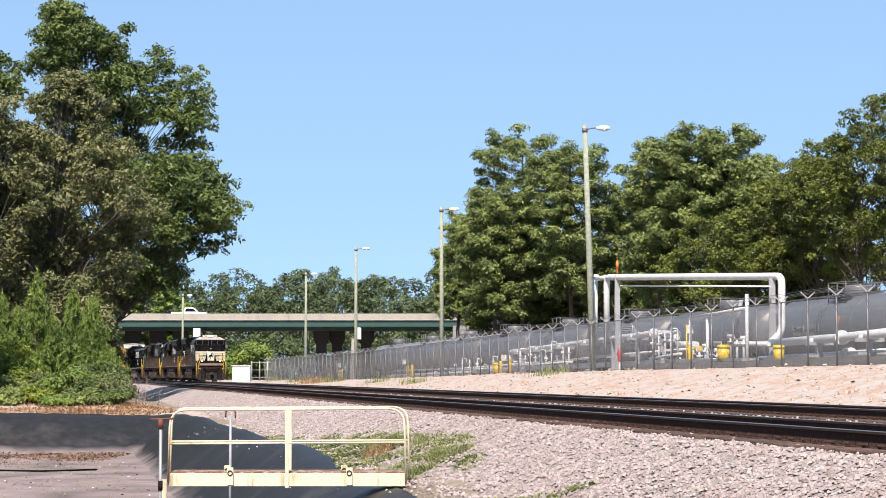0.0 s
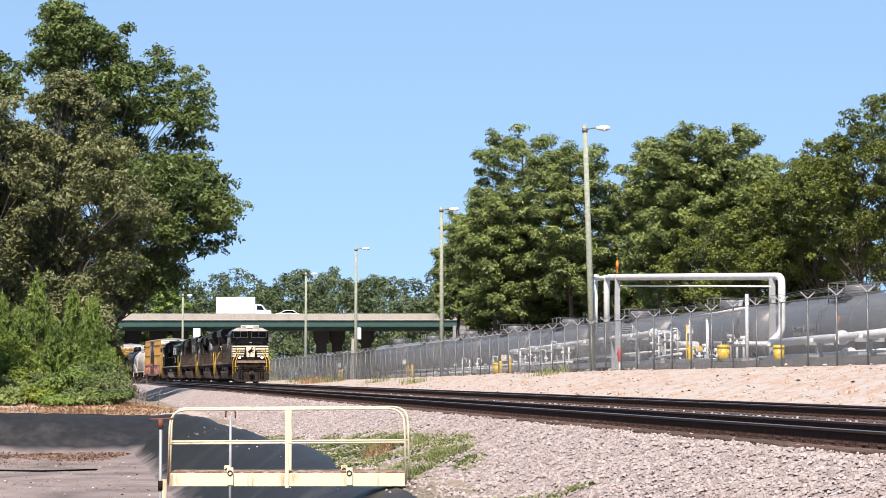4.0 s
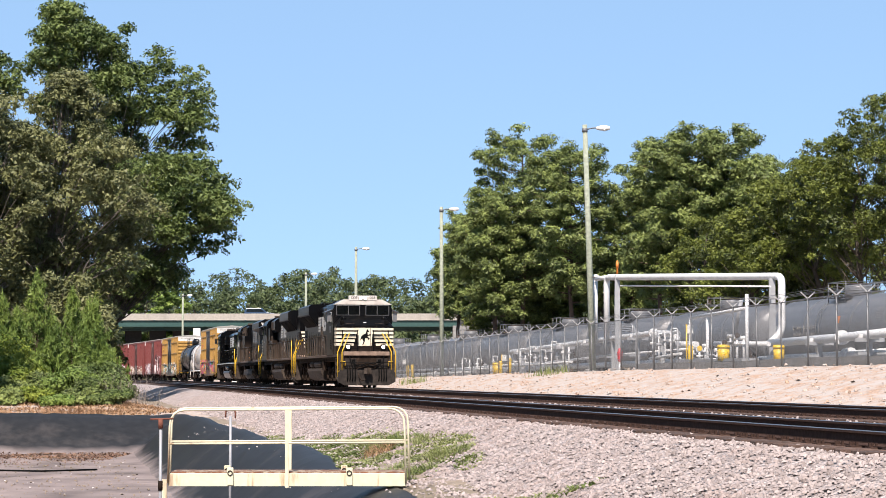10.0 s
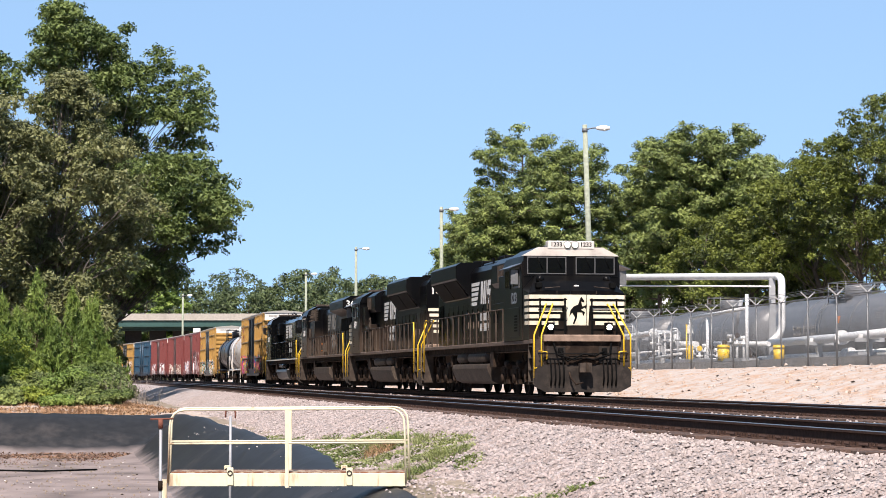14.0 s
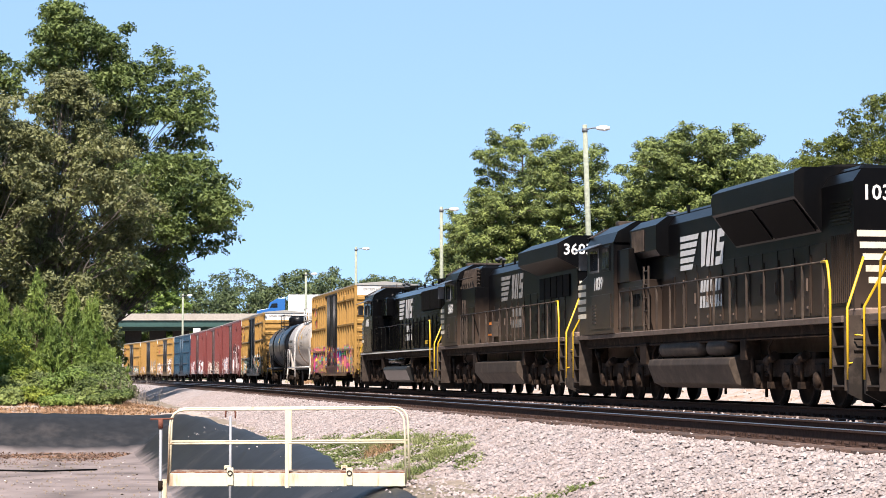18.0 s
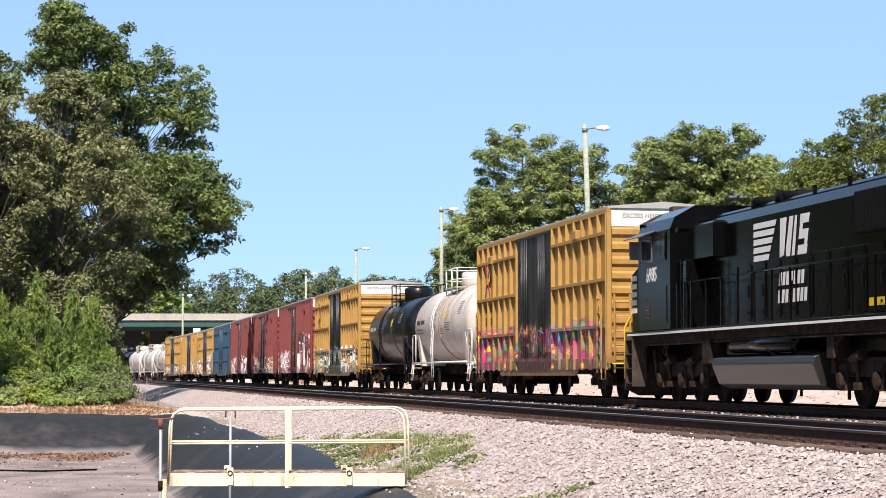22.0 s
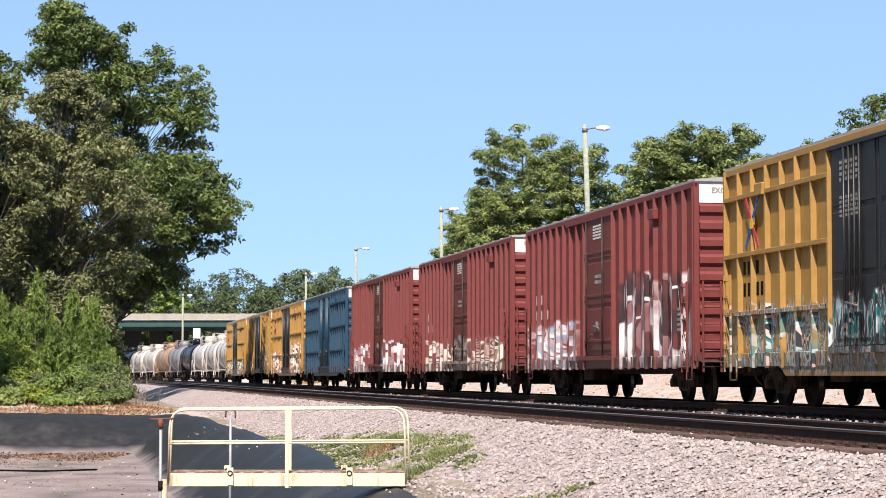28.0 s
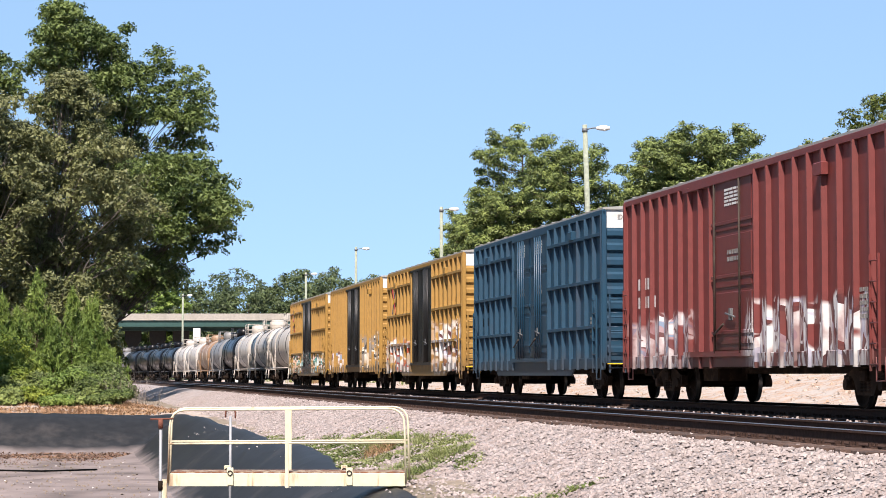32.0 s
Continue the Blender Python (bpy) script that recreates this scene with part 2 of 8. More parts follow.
TIE = paint("creosoted_timber", (0.10, 0.060, 0.045), 0.9, grain=12, vary=0.4, rand=0.35, bump=0.2, bump_scale=30)
BARK = paint("bark", (0.11, 0.085, 0.065), 0.95, grain=4, vary=0.35, bump=0.3, bump_scale=8)
PINEBARK = paint("pine_bark", (0.17, 0.11, 0.08), 0.95, grain=4, vary=0.4, bump=0.3, bump_scale=8)
LEAF = leaf_material("oak_leaf", (0.040, 0.066, 0.017), (0.135, 0.175, 0.046), trans=0.12)
LEAFHARD = leaf_material("hardwood_leaf", (0.022, 0.033, 0.007), (0.145, 0.172, 0.028), trans=0.12)
LEAFDRY = leaf_material("dull_leaf", (0.058, 0.066, 0.026), (0.190, 0.198, 0.078), trans=0.10)
LEAFPINE = leaf_material("pine_needles", (0.046, 0.066, 0.020), (0.220, 0.268, 0.075), trans=0.10)
GREYBARK = paint("grey_bark", (0.30, 0.25, 0.21), 0.95, grain=4, vary=0.35, bump=0.3, bump_scale=8)
LEAFYOUNG = leaf_material("young_pine_needles", (0.062, 0.108, 0.020), (0.200, 0.270, 0.058), trans=0.14)
LEAFSHRUB = leaf_material("shrub_leaf", (0.08, 0.125, 0.015), (0.24, 0.275, 0.04), trans=0.14)
LEAFFAR = leaf_material("far_leaf", (0.036, 0.054, 0.022), (0.100, 0.130, 0.049), trans=0.08)
GRASS = leaf_material("grass_blade", (0.10, 0.135, 0.032), (0.27, 0.285, 0.115))
STRAW = leaf_material("dry_straw", (0.235, 0.13, 0.065), (0.375, 0.245, 0.14), trans=0.1)
LINER = paint("black_liner", (0.030, 0.030, 0.031), 0.5, grain=3, vary=0.25, stain=(0.16, 0.14, 0.13), stain_amount=0.55, stain_scale=0.35, bump=0.06, bump_scale=3, spec=0.15, stain_edge=(0.55, 0.75))
SILT = paint("pond_silt", (0.34, 0.27, 0.245), 0.8, grain=2, vary=0.2, stain=(0.10, 0.075, 0.065), stain_amount=0.85, stain_scale=0.5, bump=0.12, bump_scale=5, stain_edge=(0.46, 0.66))


def silted(m, low, high, colour):
    """Dried silt left on a surface up to its old water line."""
    n, l = m.node_tree.nodes, m.node_tree.links
    b = n["Principled BSDF"]
    tc = next(q for q in n if q.type == "TEX_COORD")
    sep, nz, add, mr, mx = (n.new(k) for k in ("ShaderNodeSeparateXYZ", "ShaderNodeTexNoise", "ShaderNodeMath", "ShaderNodeMapRange", "ShaderNodeMix"))
    nz.inputs["Scale"].default_value, nz.inputs["Detail"].default_value = 0.7, 6
    add.operation = "MULTIPLY_ADD"
    add.inputs[1].default_value = 0.7
    l.new(tc.outputs["Object"], sep.inputs[0]), l.new(tc.outputs["Object"], nz.inputs["Vector"])
    l.new(nz.outputs["Fac"], add.inputs[0]), l.new(sep.outputs["Z"], add.inputs[2])
    mr.inputs["From Min"].default_value, mr.inputs["From Max"].default_value = high + 0.35, low + 0.35
    mr.inputs["To Max"].default_value = 0.8
    l.new(add.outputs["Value"], mr.inputs["Value"])
    mx.data_type = "RGBA"
    mx.inputs["B"].default_value = (*colour, 1)
    l.new(mr.outputs["Result"], mx.inputs["Factor"]), l.new(b.inputs["Base Color"].links[0].from_socket, mx.inputs["A"])
    l.new(mx.outputs["Result"], b.inputs["Base Color"])


silted(LINER, -2.42, -2.08, (0.25, 0.205, 0.19))
DEADLEAF = leaf_material("dead_leaf", (0.085, 0.046, 0.03), (0.24, 0.14, 0.085), trans=0.05)
CREAM = paint("cream_paint", (0.80, 0.735, 0.52), 0.5, grain=10, vary=0.08, stain=(0.33, 0.13, 0.05), stain_amount=0.75, stain_scale=5, bump=0.02, stain_edge=(0.57, 0.70), streak=True)
GALV = paint("galvanised_steel", (0.22, 0.225, 0.23), 0.55, 0.4, grain=12, vary=0.15, bump=0.02)
POLEWOOD = paint("weathered_pole", (0.40, 0.435, 0.335), 0.9, grain=6, vary=0.25, bump=0.1)
WHITE = paint("white_paint", (0.78, 0.77, 0.74), 0.45, grain=5, vary=0.06, stain=(0.35, 0.28, 0.2), stain_amount=0.35, stain_scale=2.0, bump=0.02)
CONC = paint("concrete", (0.50, 0.46, 0.40), 0.85, grain=3, vary=0.12, stain=(0.28, 0.25, 0.22), stain_amount=0.5, stain_scale=0.5, bump=0.06, bump_scale=20, streak=True)
CONCD = paint("old_concrete", (0.34, 0.33, 0.31), 0.85, grain=3, vary=0.15, stain=(0.16, 0.15, 0.14), stain_amount=0.5, stain_scale=0.7, bump=0.06)
# streaked pier concrete; its near-black base colour holds the deck's shade
CONCPIER = paint("shaded_concrete", (0.040, 0.038, 0.036), 0.9, grain=3, vary=0.2, stain=(0.05, 0.048, 0.045), stain_amount=0.6, stain_scale=0.6, bump=0.06, streak=True)
GREENSTEEL = paint("green_girder", (0.034, 0.098, 0.084), 0.5, grain=2, vary=0.1, bump=0.02)
YELLOW = paint("safety_yellow", (0.85, 0.55, 0.02), 0.45, grain=8, vary=0.06, bump=0.01)
RED = paint("red_wrap", (0.62, 0.03, 0.05), 0.5, grain=8, vary=0.1, bump=0.03)
TANKGREY = paint("grey_tank_coat", (0.20, 0.205, 0.215), 0.42, spec=0.4, grain=2, vary=0.1, stain=(0.15, 0.14, 0.135), stain_amount=0.4, stain_scale=0.8, bump=0.01)
LAMPGLASS = paint("lamp_lens", (0.75, 0.76, 0.74), 0.2, grain=3, vary=0.03, bump=0)

# ---- ground: one sheet to the horizon ----
def smooth(a, b, x):
    t = np.clip((x - a) / (b - a), 0, 1)
    return t * t * (3 - 2 * t)


def bank_top(s):
    """Height of the fenced terrace beside the line."""
    return np.interp(s, [-60, 30, 75, 115, 160, 230, 300], [1.0, 0.95, 0.78, 0.50, 0.22, 0.0, -0.1])


# the lined pond: distance e of its edge beside the line, its near and far ends
POND_E, POND_S0, POND_S1, POND_W = -10.75, -23.0, 46.0, 30.0


def pond_depth(s, e, inset=0.0):
    """0 outside the crest, 1 on the pond floor."""
    side = (POND_E - inset - e) / 2.3
    ends = np.minimum((s - POND_S0 - inset) / 3.0, (POND_S1 - inset - s) / 3.6)
    far = (e + 10.75 + POND_W - inset) / 2.5
    return np.clip(np.minimum(np.minimum(side, ends), far), 0, 1)


def wobble(x, y, f, seed):
    """Smooth uneven ground from a few crossed waves."""
    return (np.sin(x * f + seed) * np.cos(y * f * 1.31 + seed * 2.1) + 0.6 * np.sin(x * f * 2.3 + y * f * 1.7 + seed * 3.3)
            + 0.4 * np.cos(x * f * 4.1 - y * f * 3.3 + seed)) / 2.0


def ground_z(x, y):
    s, e = track_coords(x, y)
    left = np.interp(-e, [0, 7.6, 8.6, 9.9, 11, 40], [-0.55, -0.55, -0.72, -1.02, -1.0, -0.95])
    top = bank_top(s)
    right = np.where(e < 3.2, -0.55, -0.55 + (top + 0.55) * np.clip((e - 3.2) / 7.2, 0, 1) ** 0.85)
    z = np.where(e < 0, left, right)
    near = np.exp(-np.maximum(0, np.abs(e) - 8) / 40)
    z = z + 0.05 * wobble(x, y, 1.1, 1.0) * np.where(np.abs(e) > 4, 1, 0) + (0.05 * wobble(x, y, 2.9, 4.0) + 0.06 * wobble(s, e * 0.25, 2.2, 6.0)) * (e > 4) * (e < 10.5)
    z = z + 0.5 * wobble(x, y, 0.05, 2.0) * (1 - near) * smooth(60, 200, np.abs(e))
    z = z - 2.6 * smooth(0, 0.4, pond_depth(s, e, -0.35))
    # rise under the wooded bank behind the pond
    z = z + 0.4 * smooth(48, 60, s) * smooth(-9.5, -13, e) * (1 - smooth(150, 170, s))
    return z


def spread(fine_a, fine_b, step, far, grow=1.16):
    vals = list(np.arange(fine_a, fine_b + step / 2, step))
    lo, hi, d = [], [], step
    a, b = vals[0], vals[-1]
    while d < far:
        d *= grow
        a, b = a - d, b + d
        lo.append(a), hi.append(b)
        if b > far:
            break
    return np.array(lo[::-1] + vals + hi)


def sheet(name, su, eu, zfun, mats, along_bend=False, smooth_shade=True):
    """A grid in distances along and across the line."""
    S, E = np.meshgrid(su, eu, indexing="ij")
    if along_bend:
        pts = np.array([line_at(a, b)[:2] for a, b in zip(S.ravel(), E.ravel())])
        X, Y = pts[:, 0].reshape(S.shape), pts[:, 1].reshape(S.shape)
    else:
        X, Y = P0[0] + DIR[0] * S + NRM[0] * E, P0[1] + DIR[1] * S + NRM[1] * E
    Z = zfun(X, Y) if not along_bend else zfun(S, E)
    a, b = S.shape
    idx = np.arange(a * b).reshape(a, b)
    faces = np.stack([idx[:-1, :-1], idx[:-1, 1:], idx[1:, 1:], idx[1:, :-1]], -1).reshape(-1, 4)[:, ::-1]
    return raw_mesh(name, np.stack([X, Y, Z], -1).reshape(-1, 3), faces, mats, smooth=smooth_shade)


s_lines = spread(-32, 130, 0.75, 2600, 1.12)
e_lines = spread(-24, 14, 0.45, 2600, 1.13)
ground = part("ground", sheet("ground", s_lines, e_lines, ground_z, [EARTH, CLAY, BALLAST]), None)
tagged(ground, "sandy earth and clay ground beside a railway", "ground", kind="structure")
gm = ground.data
cc = np.empty(len(gm.polygons) * 3, dtype=np.float32)
gm.polygons.foreach_get("center", cc)
cc = cc.reshape(-1, 3)
gs, ge = track_coords(cc[:, 0], cc[:, 1])
gm.polygons.foreach_set("material_index", np.where(((ge > 2) & (ge < 40) & (gs < 330)) | ((ge < -9) & (gs > 44) & (gs < 66)), 1, 0).astype(np.int32))


def ballast_z(s, e):
    prof = np.interp(e, [-10.6, -9.9, -8.8, -7.7, -6.9, -4.8, -4.2, -2.9, -1.7, -1.4, 1.4, 1.8, 3.6],
                     [-1.35, -1.04, -0.62, -0.27, -0.235, -0.235, -0.26, -0.33, -0.26, -0.235, -0.235, -0.27, -0.72])
    return prof + 0.025 * wobble(s, e, 2.3, 3.0) + 0.012 * wobble(s, e, 7.1, 5.0)


bal = part("ballast", sheet("ballast", np.concatenate([np.arange(-280, -36, 6.0), np.arange(-36, 60, 0.5), np.arange(60, 380, 2.5)]),
                            np.concatenate([np.arange(-10.6, 3.61, 0.2)]), ballast_z, BALLAST, True), None)
tagged(bal, "pale grey and pink crushed stone ballast bed", "ballast", kind="structure")


def scatter_stones(name, count, srange, power, erange, zfun, size, mat, seed):
    """Loose broken stones lying on a surface, one joined mesh."""
    rng = np.random.default_rng(seed)
    s = srange[0] + (srange[1] - srange[0]) * rng.random(count) ** power
    e = rng.uniform(*erange, count)
    z = zfun(s, e)
    pts = P0 + np.outer(s, DIR) + np.outer(e, NRM)
    base = np.array([(1, 0, 0), (0, 1, 0), (-1, 0, 0), (0, -1, 0), (0.5, 0.12, 0.8), (-0.45, -0.1, 0.85)])
    tri = np.array([(0, 1, 4), (1, 2, 5), (1, 5, 4), (2, 3, 5), (3, 0, 4), (3, 4, 5)])
    r = size[0] + (size[1] - size[0]) * rng.random(count) ** 1.6
    v = base[None] * (1 + 0.35 * (rng.random((count, 6, 3)) - 0.5)) * r[:, None, None] * rng.uniform(0.72, 1.15, (count, 1, 3))
    a, b = rng.uniform(0, 6.283, count), rng.uniform(-0.6, 0.6, count)
    ca, sa, cb, sb = np.cos(a)[:, None], np.sin(a)[:, None], np.cos(b)[:, None], np.sin(b)[:, None]
    x, y, w = v[..., 0], v[..., 1], v[..., 2]
    y, w = y * cb - w * sb, y * sb + w * cb
    x, y = x * ca - y * sa, x * sa + y * ca
    v = np.stack([x + pts[:, :1], y + pts[:, 1:], w + z[:, None] + r[:, None] * 0.25], -1).reshape(-1, 3)
    f = (tri[None] + (np.arange(count) * 6)[:, None, None]).reshape(-1, 3)
    return part(name, raw_mesh(name, v, f, mat), None)


tagged(scatter_stones("ballast_stones", 47000, (-30, 75), 1.5, (-9.75, -6.9), ballast_z, (0.018, 0.041), STONE, 3),
       "loose angular ballast stones on the shoulder", "stones", kind="stuff")
tagged(scatter_stones("ballast_stones", 9000, (-20, 90), 1.2, (-4.7, -1.3), ballast_z, (0.018, 0.05), STONE, 5),
       "loose angular ballast stones between the tracks", "stones", kind="stuff")
def shoulder_z(s, e):
    return np.maximum(ballast_z(s, e), ground_z(P0[0] + DIR[0] * s + NRM[0] * e, P0[1] + DIR[1] * s + NRM[1] * e))


tagged(scatter_stones("ballast_stones", 9000, (-25, 30), 1.3, (-10.9, -9.4), shoulder_z, (0.014, 0.045), STONE, 15),
       "loose ballast stones spilled beside the pond", "stones", kind="stuff")
tagged(scatter_stones("bank_stones", 2600, (5, 130), 1.2, (3.4, 10.6),
                      lambda s, e: ground_z(P0[0] + DIR[0] * s + NRM[0] * e, P0[1] + DIR[1] * s + NRM[1] * e), (0.02, 0.09), CLAY, 7),
       "broken stones strewn over the clay bank", "stones", kind="stuff")

# ---- tracks ----
RAIL_SHAPE = [(-0.075, -0.172), (0.075, -0.172), (0.075, -0.160), (0.012, -0.140), (0.010, -0.045), (0.037, -0.034), (0.037, -0.006),
              (0.030, 0), (-0.030, 0), (-0.037, -0.006), (-0.037, -0.034), (-0.010, -0.045), (-0.012, -0.140), (-0.075, -0.160)]


def rail(e, parent):
    sh, n = Shape(), len(RAIL_SHAPE)
    stops = [-280.0] + list(np.arange(0, 158, 20.0)) + list(np.arange(158, 420, 6.0))
    for s in stops:
        for a, z in RAIL_SHAPE:
            x, y, _ = line_at(s, e + a)
            sh.v.append((x, y, z))
    for i in range(len(stops) - 1):
        for j in range(n):
            k = (j + 1) % n
            sh.slot = 1 if j in (6, 7, 8) else 0
            sh.face((i * n + j, i * n + k, (i + 1) * n + k, (i + 1) * n + j))
    return part("rail", sh, [RAIL, RAILTOP], parent)


tie_mesh = Shape().box(-0.11, 0.11, -1.3, 1.3, -0.17, 0, 0.012).mesh("tie", TIE)
plate_shape = Shape()
for sd in (-1, 1):
    plate_shape.box(-0.1, 0.1, sd * GAUGE - 0.19, sd * GAUGE + 0.19, 0, 0.014)
    for px, py in ((-0.06, 0.11), (0.06, 0.11), (-0.06, -0.11), (0.06, -0.11), (0.0, 0.165)):
        plate_shape.box(px - 0.014, px + 0.014, sd * (GAUGE + py) - 0.014, sd * (GAUGE + py) + 0.014, 0.014, 0.055)
    plate_shape.box(-0.13, -0.08, sd * GAUGE + 0.06, sd * GAUGE + 0.10, 0, 0.09)
plate_mesh = plate_shape.mesh("tie_plates", RAIL)
for centre, label in ((0.0, "mainline track with rusty rails on timber ties"), (NEAR, "nearer parallel track with rusty rails on timber ties")):
    tr = thing("railway_track", label, "track", "railway tracks", "structure")
    for sd in (-1, 1):
        rail(centre + sd * GAUGE, tr)
    rng = random.Random(5)
    first = -22.0 if centre else -14.0
    for i in range(170):
        s = first + 0.5 * i
        o = new("tie", tie_mesh)
        o.parent = tr
        o.matrix_basis = on_line(s, centre + rng.uniform(-0.05, 0.05), -0.186, rng.uniform(-1, 1))
        p = new("tie_plates", plate_mesh)
        p.parent = o
        p.matrix_basis = pose(0, 0, 0)
    far_ties = Shape()
    for i in [*range(500), *range(-680, -170)]:
        far_ties.box(-0.11, 0.11, -1.3, 1.3, -0.17, 0, at=on_line(first + 85 + 0.5 * i, centre, -0.186))
    tagged(part("far_ties", far_ties, TIE, tr, fix=False), kind="stuff")

# ---- the lined pond ----
def pond_z(X, Y):
    s, e = track_coords(X, Y)
    d = pond_depth(s, e, 0.0)
    crest = -0.90 + 0.10 * wobble(X, Y, 0.35, 2.0) - 0.25 * (1 - smooth(-9, 2, s))
    z = crest + (-2.45 - crest) * smooth(0, 1, d) * 0.5 + (-2.45 - crest) * d * 0.5
    fold = 0.035 * wobble(X * 1.0, Y * 0.4, 1.9, 7.0) + 0.015 * wobble(X, Y, 4.4, 1.0)
    out = np.minimum(np.minimum(POND_E - e, e - POND_E + POND_W), np.minimum(s - POND_S0, POND_S1 - s))
    z = z - np.clip(-out - 0.25, 0, 1) * 0.55
    return z + fold


liner = part("pond_liner", sheet("pond_liner", np.arange(POND_S0 - 0.8, POND_S1 + 0.9, 0.35), np.arange(POND_E - POND_W - 0.8, POND_E + 0.85, 0.26), pond_z, LINER), None)
tagged(liner, "black plastic membrane lining the banks of a drained pond", "pond liner", kind="structure")


def silt_z(X, Y):
    s, e = track_coords(X, Y)
    inside = smooth(0.0, 5.0, POND_E - 2.0 - e)
    return -2.34 + inside * (0.10 * wobble(X, Y, 0.55, 9.0) + 0.05 * wobble(X, Y, 1.7, 2.0))


silt = part("pond_floor", sheet("pond_floor", np.arange(POND_S0 + 2, POND_S1 - 1.6, 0.4), np.arange(POND_E - POND_W + 2, POND_E - 1.2, 0.3), silt_z, SILT), None)
tagged(scatter_stones("silt_rubble", 2200, (-10, 44), 1.0, (-24, -13.2), lambda s, e: silt_z(P0[0] + DIR[0] * s + NRM[0] * e, P0[1] + DIR[1] * s + NRM[1] * e), (0.012, 0.05), EARTH, 13),
       "scattered stones and crumbs on the pond floor", "stones", kind="stuff")
tagged(silt, "dried pinkish silt on the pond floor", "silt", kind="structure")

PALECRUMB = paint("pale_crumbs", (0.58, 0.53, 0.50), 0.9, grain=6, vary=0.2, island=0.3, bump=0.1)
tagged(scatter_stones("pale_crumbs", 260, (-12, 44), 1.0, (-26, -13.2), lambda s, e: silt_z(P0[0] + DIR[0] * s + NRM[0] * e, P0[1] + DIR[1] * s + NRM[1] * e), (0.012, 0.05), PALECRUMB, 43),
       "pale crumbs and litter strewn over the pond floor", "litter", kind="stuff")
tagged(scatter_stones("pale_crumbs", 45, (-16, 30), 1.0, (-11.5, -10.8), lambda s, e: pond_z(P0[0] + DIR[0] * s + NRM[0] * e, P0[1] + DIR[1] * s + NRM[1] * e), (0.012, 0.035), PALECRUMB, 44),
       "stray ballast stones fallen on the black liner", "stones", kind="stuff")

# ---- trees ----
def leaf_cloud(centres, radii, count, size, seed, flat=0.75, shell=0.55, stretch=(0.55, 1.0), spiky=False, jitter=0.12, tumble=0.6):
    """Leaf quads spread over the outer parts of overlapping lobes; returns verts, faces."""
    rng = np.random.default_rng(seed)
    centres, radii = np.asarray(centres, float), np.asarray(radii, float)
    w = radii[:, 0] * radii[:, 1] + radii[:, 0] * radii[:, 2]
    pick = rng.choice(len(centres), count, p=w / w.sum())
    d = rng.normal(size=(count, 3))
    d /= np.linalg.norm(d, axis=1)[:, None]
    d[:, 2] = np.where((d[:, 2] < -0.45) & (rng.random(count) < 0.6), -d[:, 2], d[:, 2])
    r = shell + (1 - shell) * rng.random(count) ** 0.6
    r *= 1 + jitter * rng.normal(size=count)
    p = centres[pick] + d * r[:, None] * radii[pick]
    nrm = d + tumble * rng.normal(size=(count, 3)) + np.array([0, 0, 0.5])
    nrm /= np.linalg.norm(nrm, axis=1)[:, None]
    a = np.cross(nrm, rng.normal(size=(count, 3)))
    if spiky:
        a = 0.5 * d + 0.45 * rng.normal(size=(count, 3)) + np.array([0, 0, 0.75])
    a /= np.linalg.norm(a, axis=1)[:, None]
    b = np.cross(nrm, a)
    sz = size * rng.uniform(0.6, 1.35, count)[:, None]
    a, b = a * sz, b * sz * rng.uniform(*stretch, count)[:, None]
    v = np.stack([p - a * 0.9 - b * 0.6, p - a * 0.5 + b * 0.8, p + a], 1).reshape(-1, 3)
    return v, np.arange(count * 3).reshape(-1, 3)


def limb(sh, a, b, r, r2, rng, steps=5, sway=0.06):
    a, b = Vector(a), Vector(b)
    ln = (b - a).length
    pts = [a.lerp(b, i / steps) + Vector((rng.uniform(-1, 1), rng.uniform(-1, 1), 0)) * ln * sway * (0 < i < steps) for i in range(steps + 1)]
    sh.tube(pts, r, 4 if r < 0.12 else 8, r2)
    return pts


def sprays(lobes, radii, r, pack, seed, low=-0.35):
    """Small leafy sprays set over the outside of larger lobes; returns their centres and radii."""
    rng = np.random.default_rng(seed)
    cs, rs = [], []
    for c, q in zip(lobes, radii):
        n = max(4, int(pack * q[0] * q[0] / (r * r)))
        d = rng.normal(size=(n, 3))
        d /= np.linalg.norm(d, axis=1)[:, None]
        d[:, 2] = np.where(d[:, 2] < low, -d[:, 2], d[:, 2])
        cs.append(np.asarray(c) + d * np.asarray(q) * rng.uniform(0.62, 1.0, (n, 1)))
        k = r * rng.uniform(0.6, 1.3, (n, 1))
        rs.append(k * np.array([[1.0, 1.0, 0.72]]))
    return np.concatenate(cs), np.concatenate(rs)


def crown_mesh(cs, rs, lobes, radii, count, size, seed, leaf, stretch, shell=0.3, tumble=0.55):
    """Leaves on the sprays, and larger shaded leaves in the heart of the lobes."""
    v, f = leaf_cloud(cs, rs, count, size, seed, shell=shell, stretch=stretch, jitter=0.16, tumble=tumble)
    v2, f2 = leaf_cloud(lobes, np.asarray(radii) * 0.55, max(60, count // 10), size * 1.5, seed + 500, shell=0.05, stretch=(0.6, 1.0), jitter=0.0, tumble=1.2)
    return raw_mesh("crown", np.concatenate([v, v2]), np.concatenate([f, f2 + len(v)]), leaf)


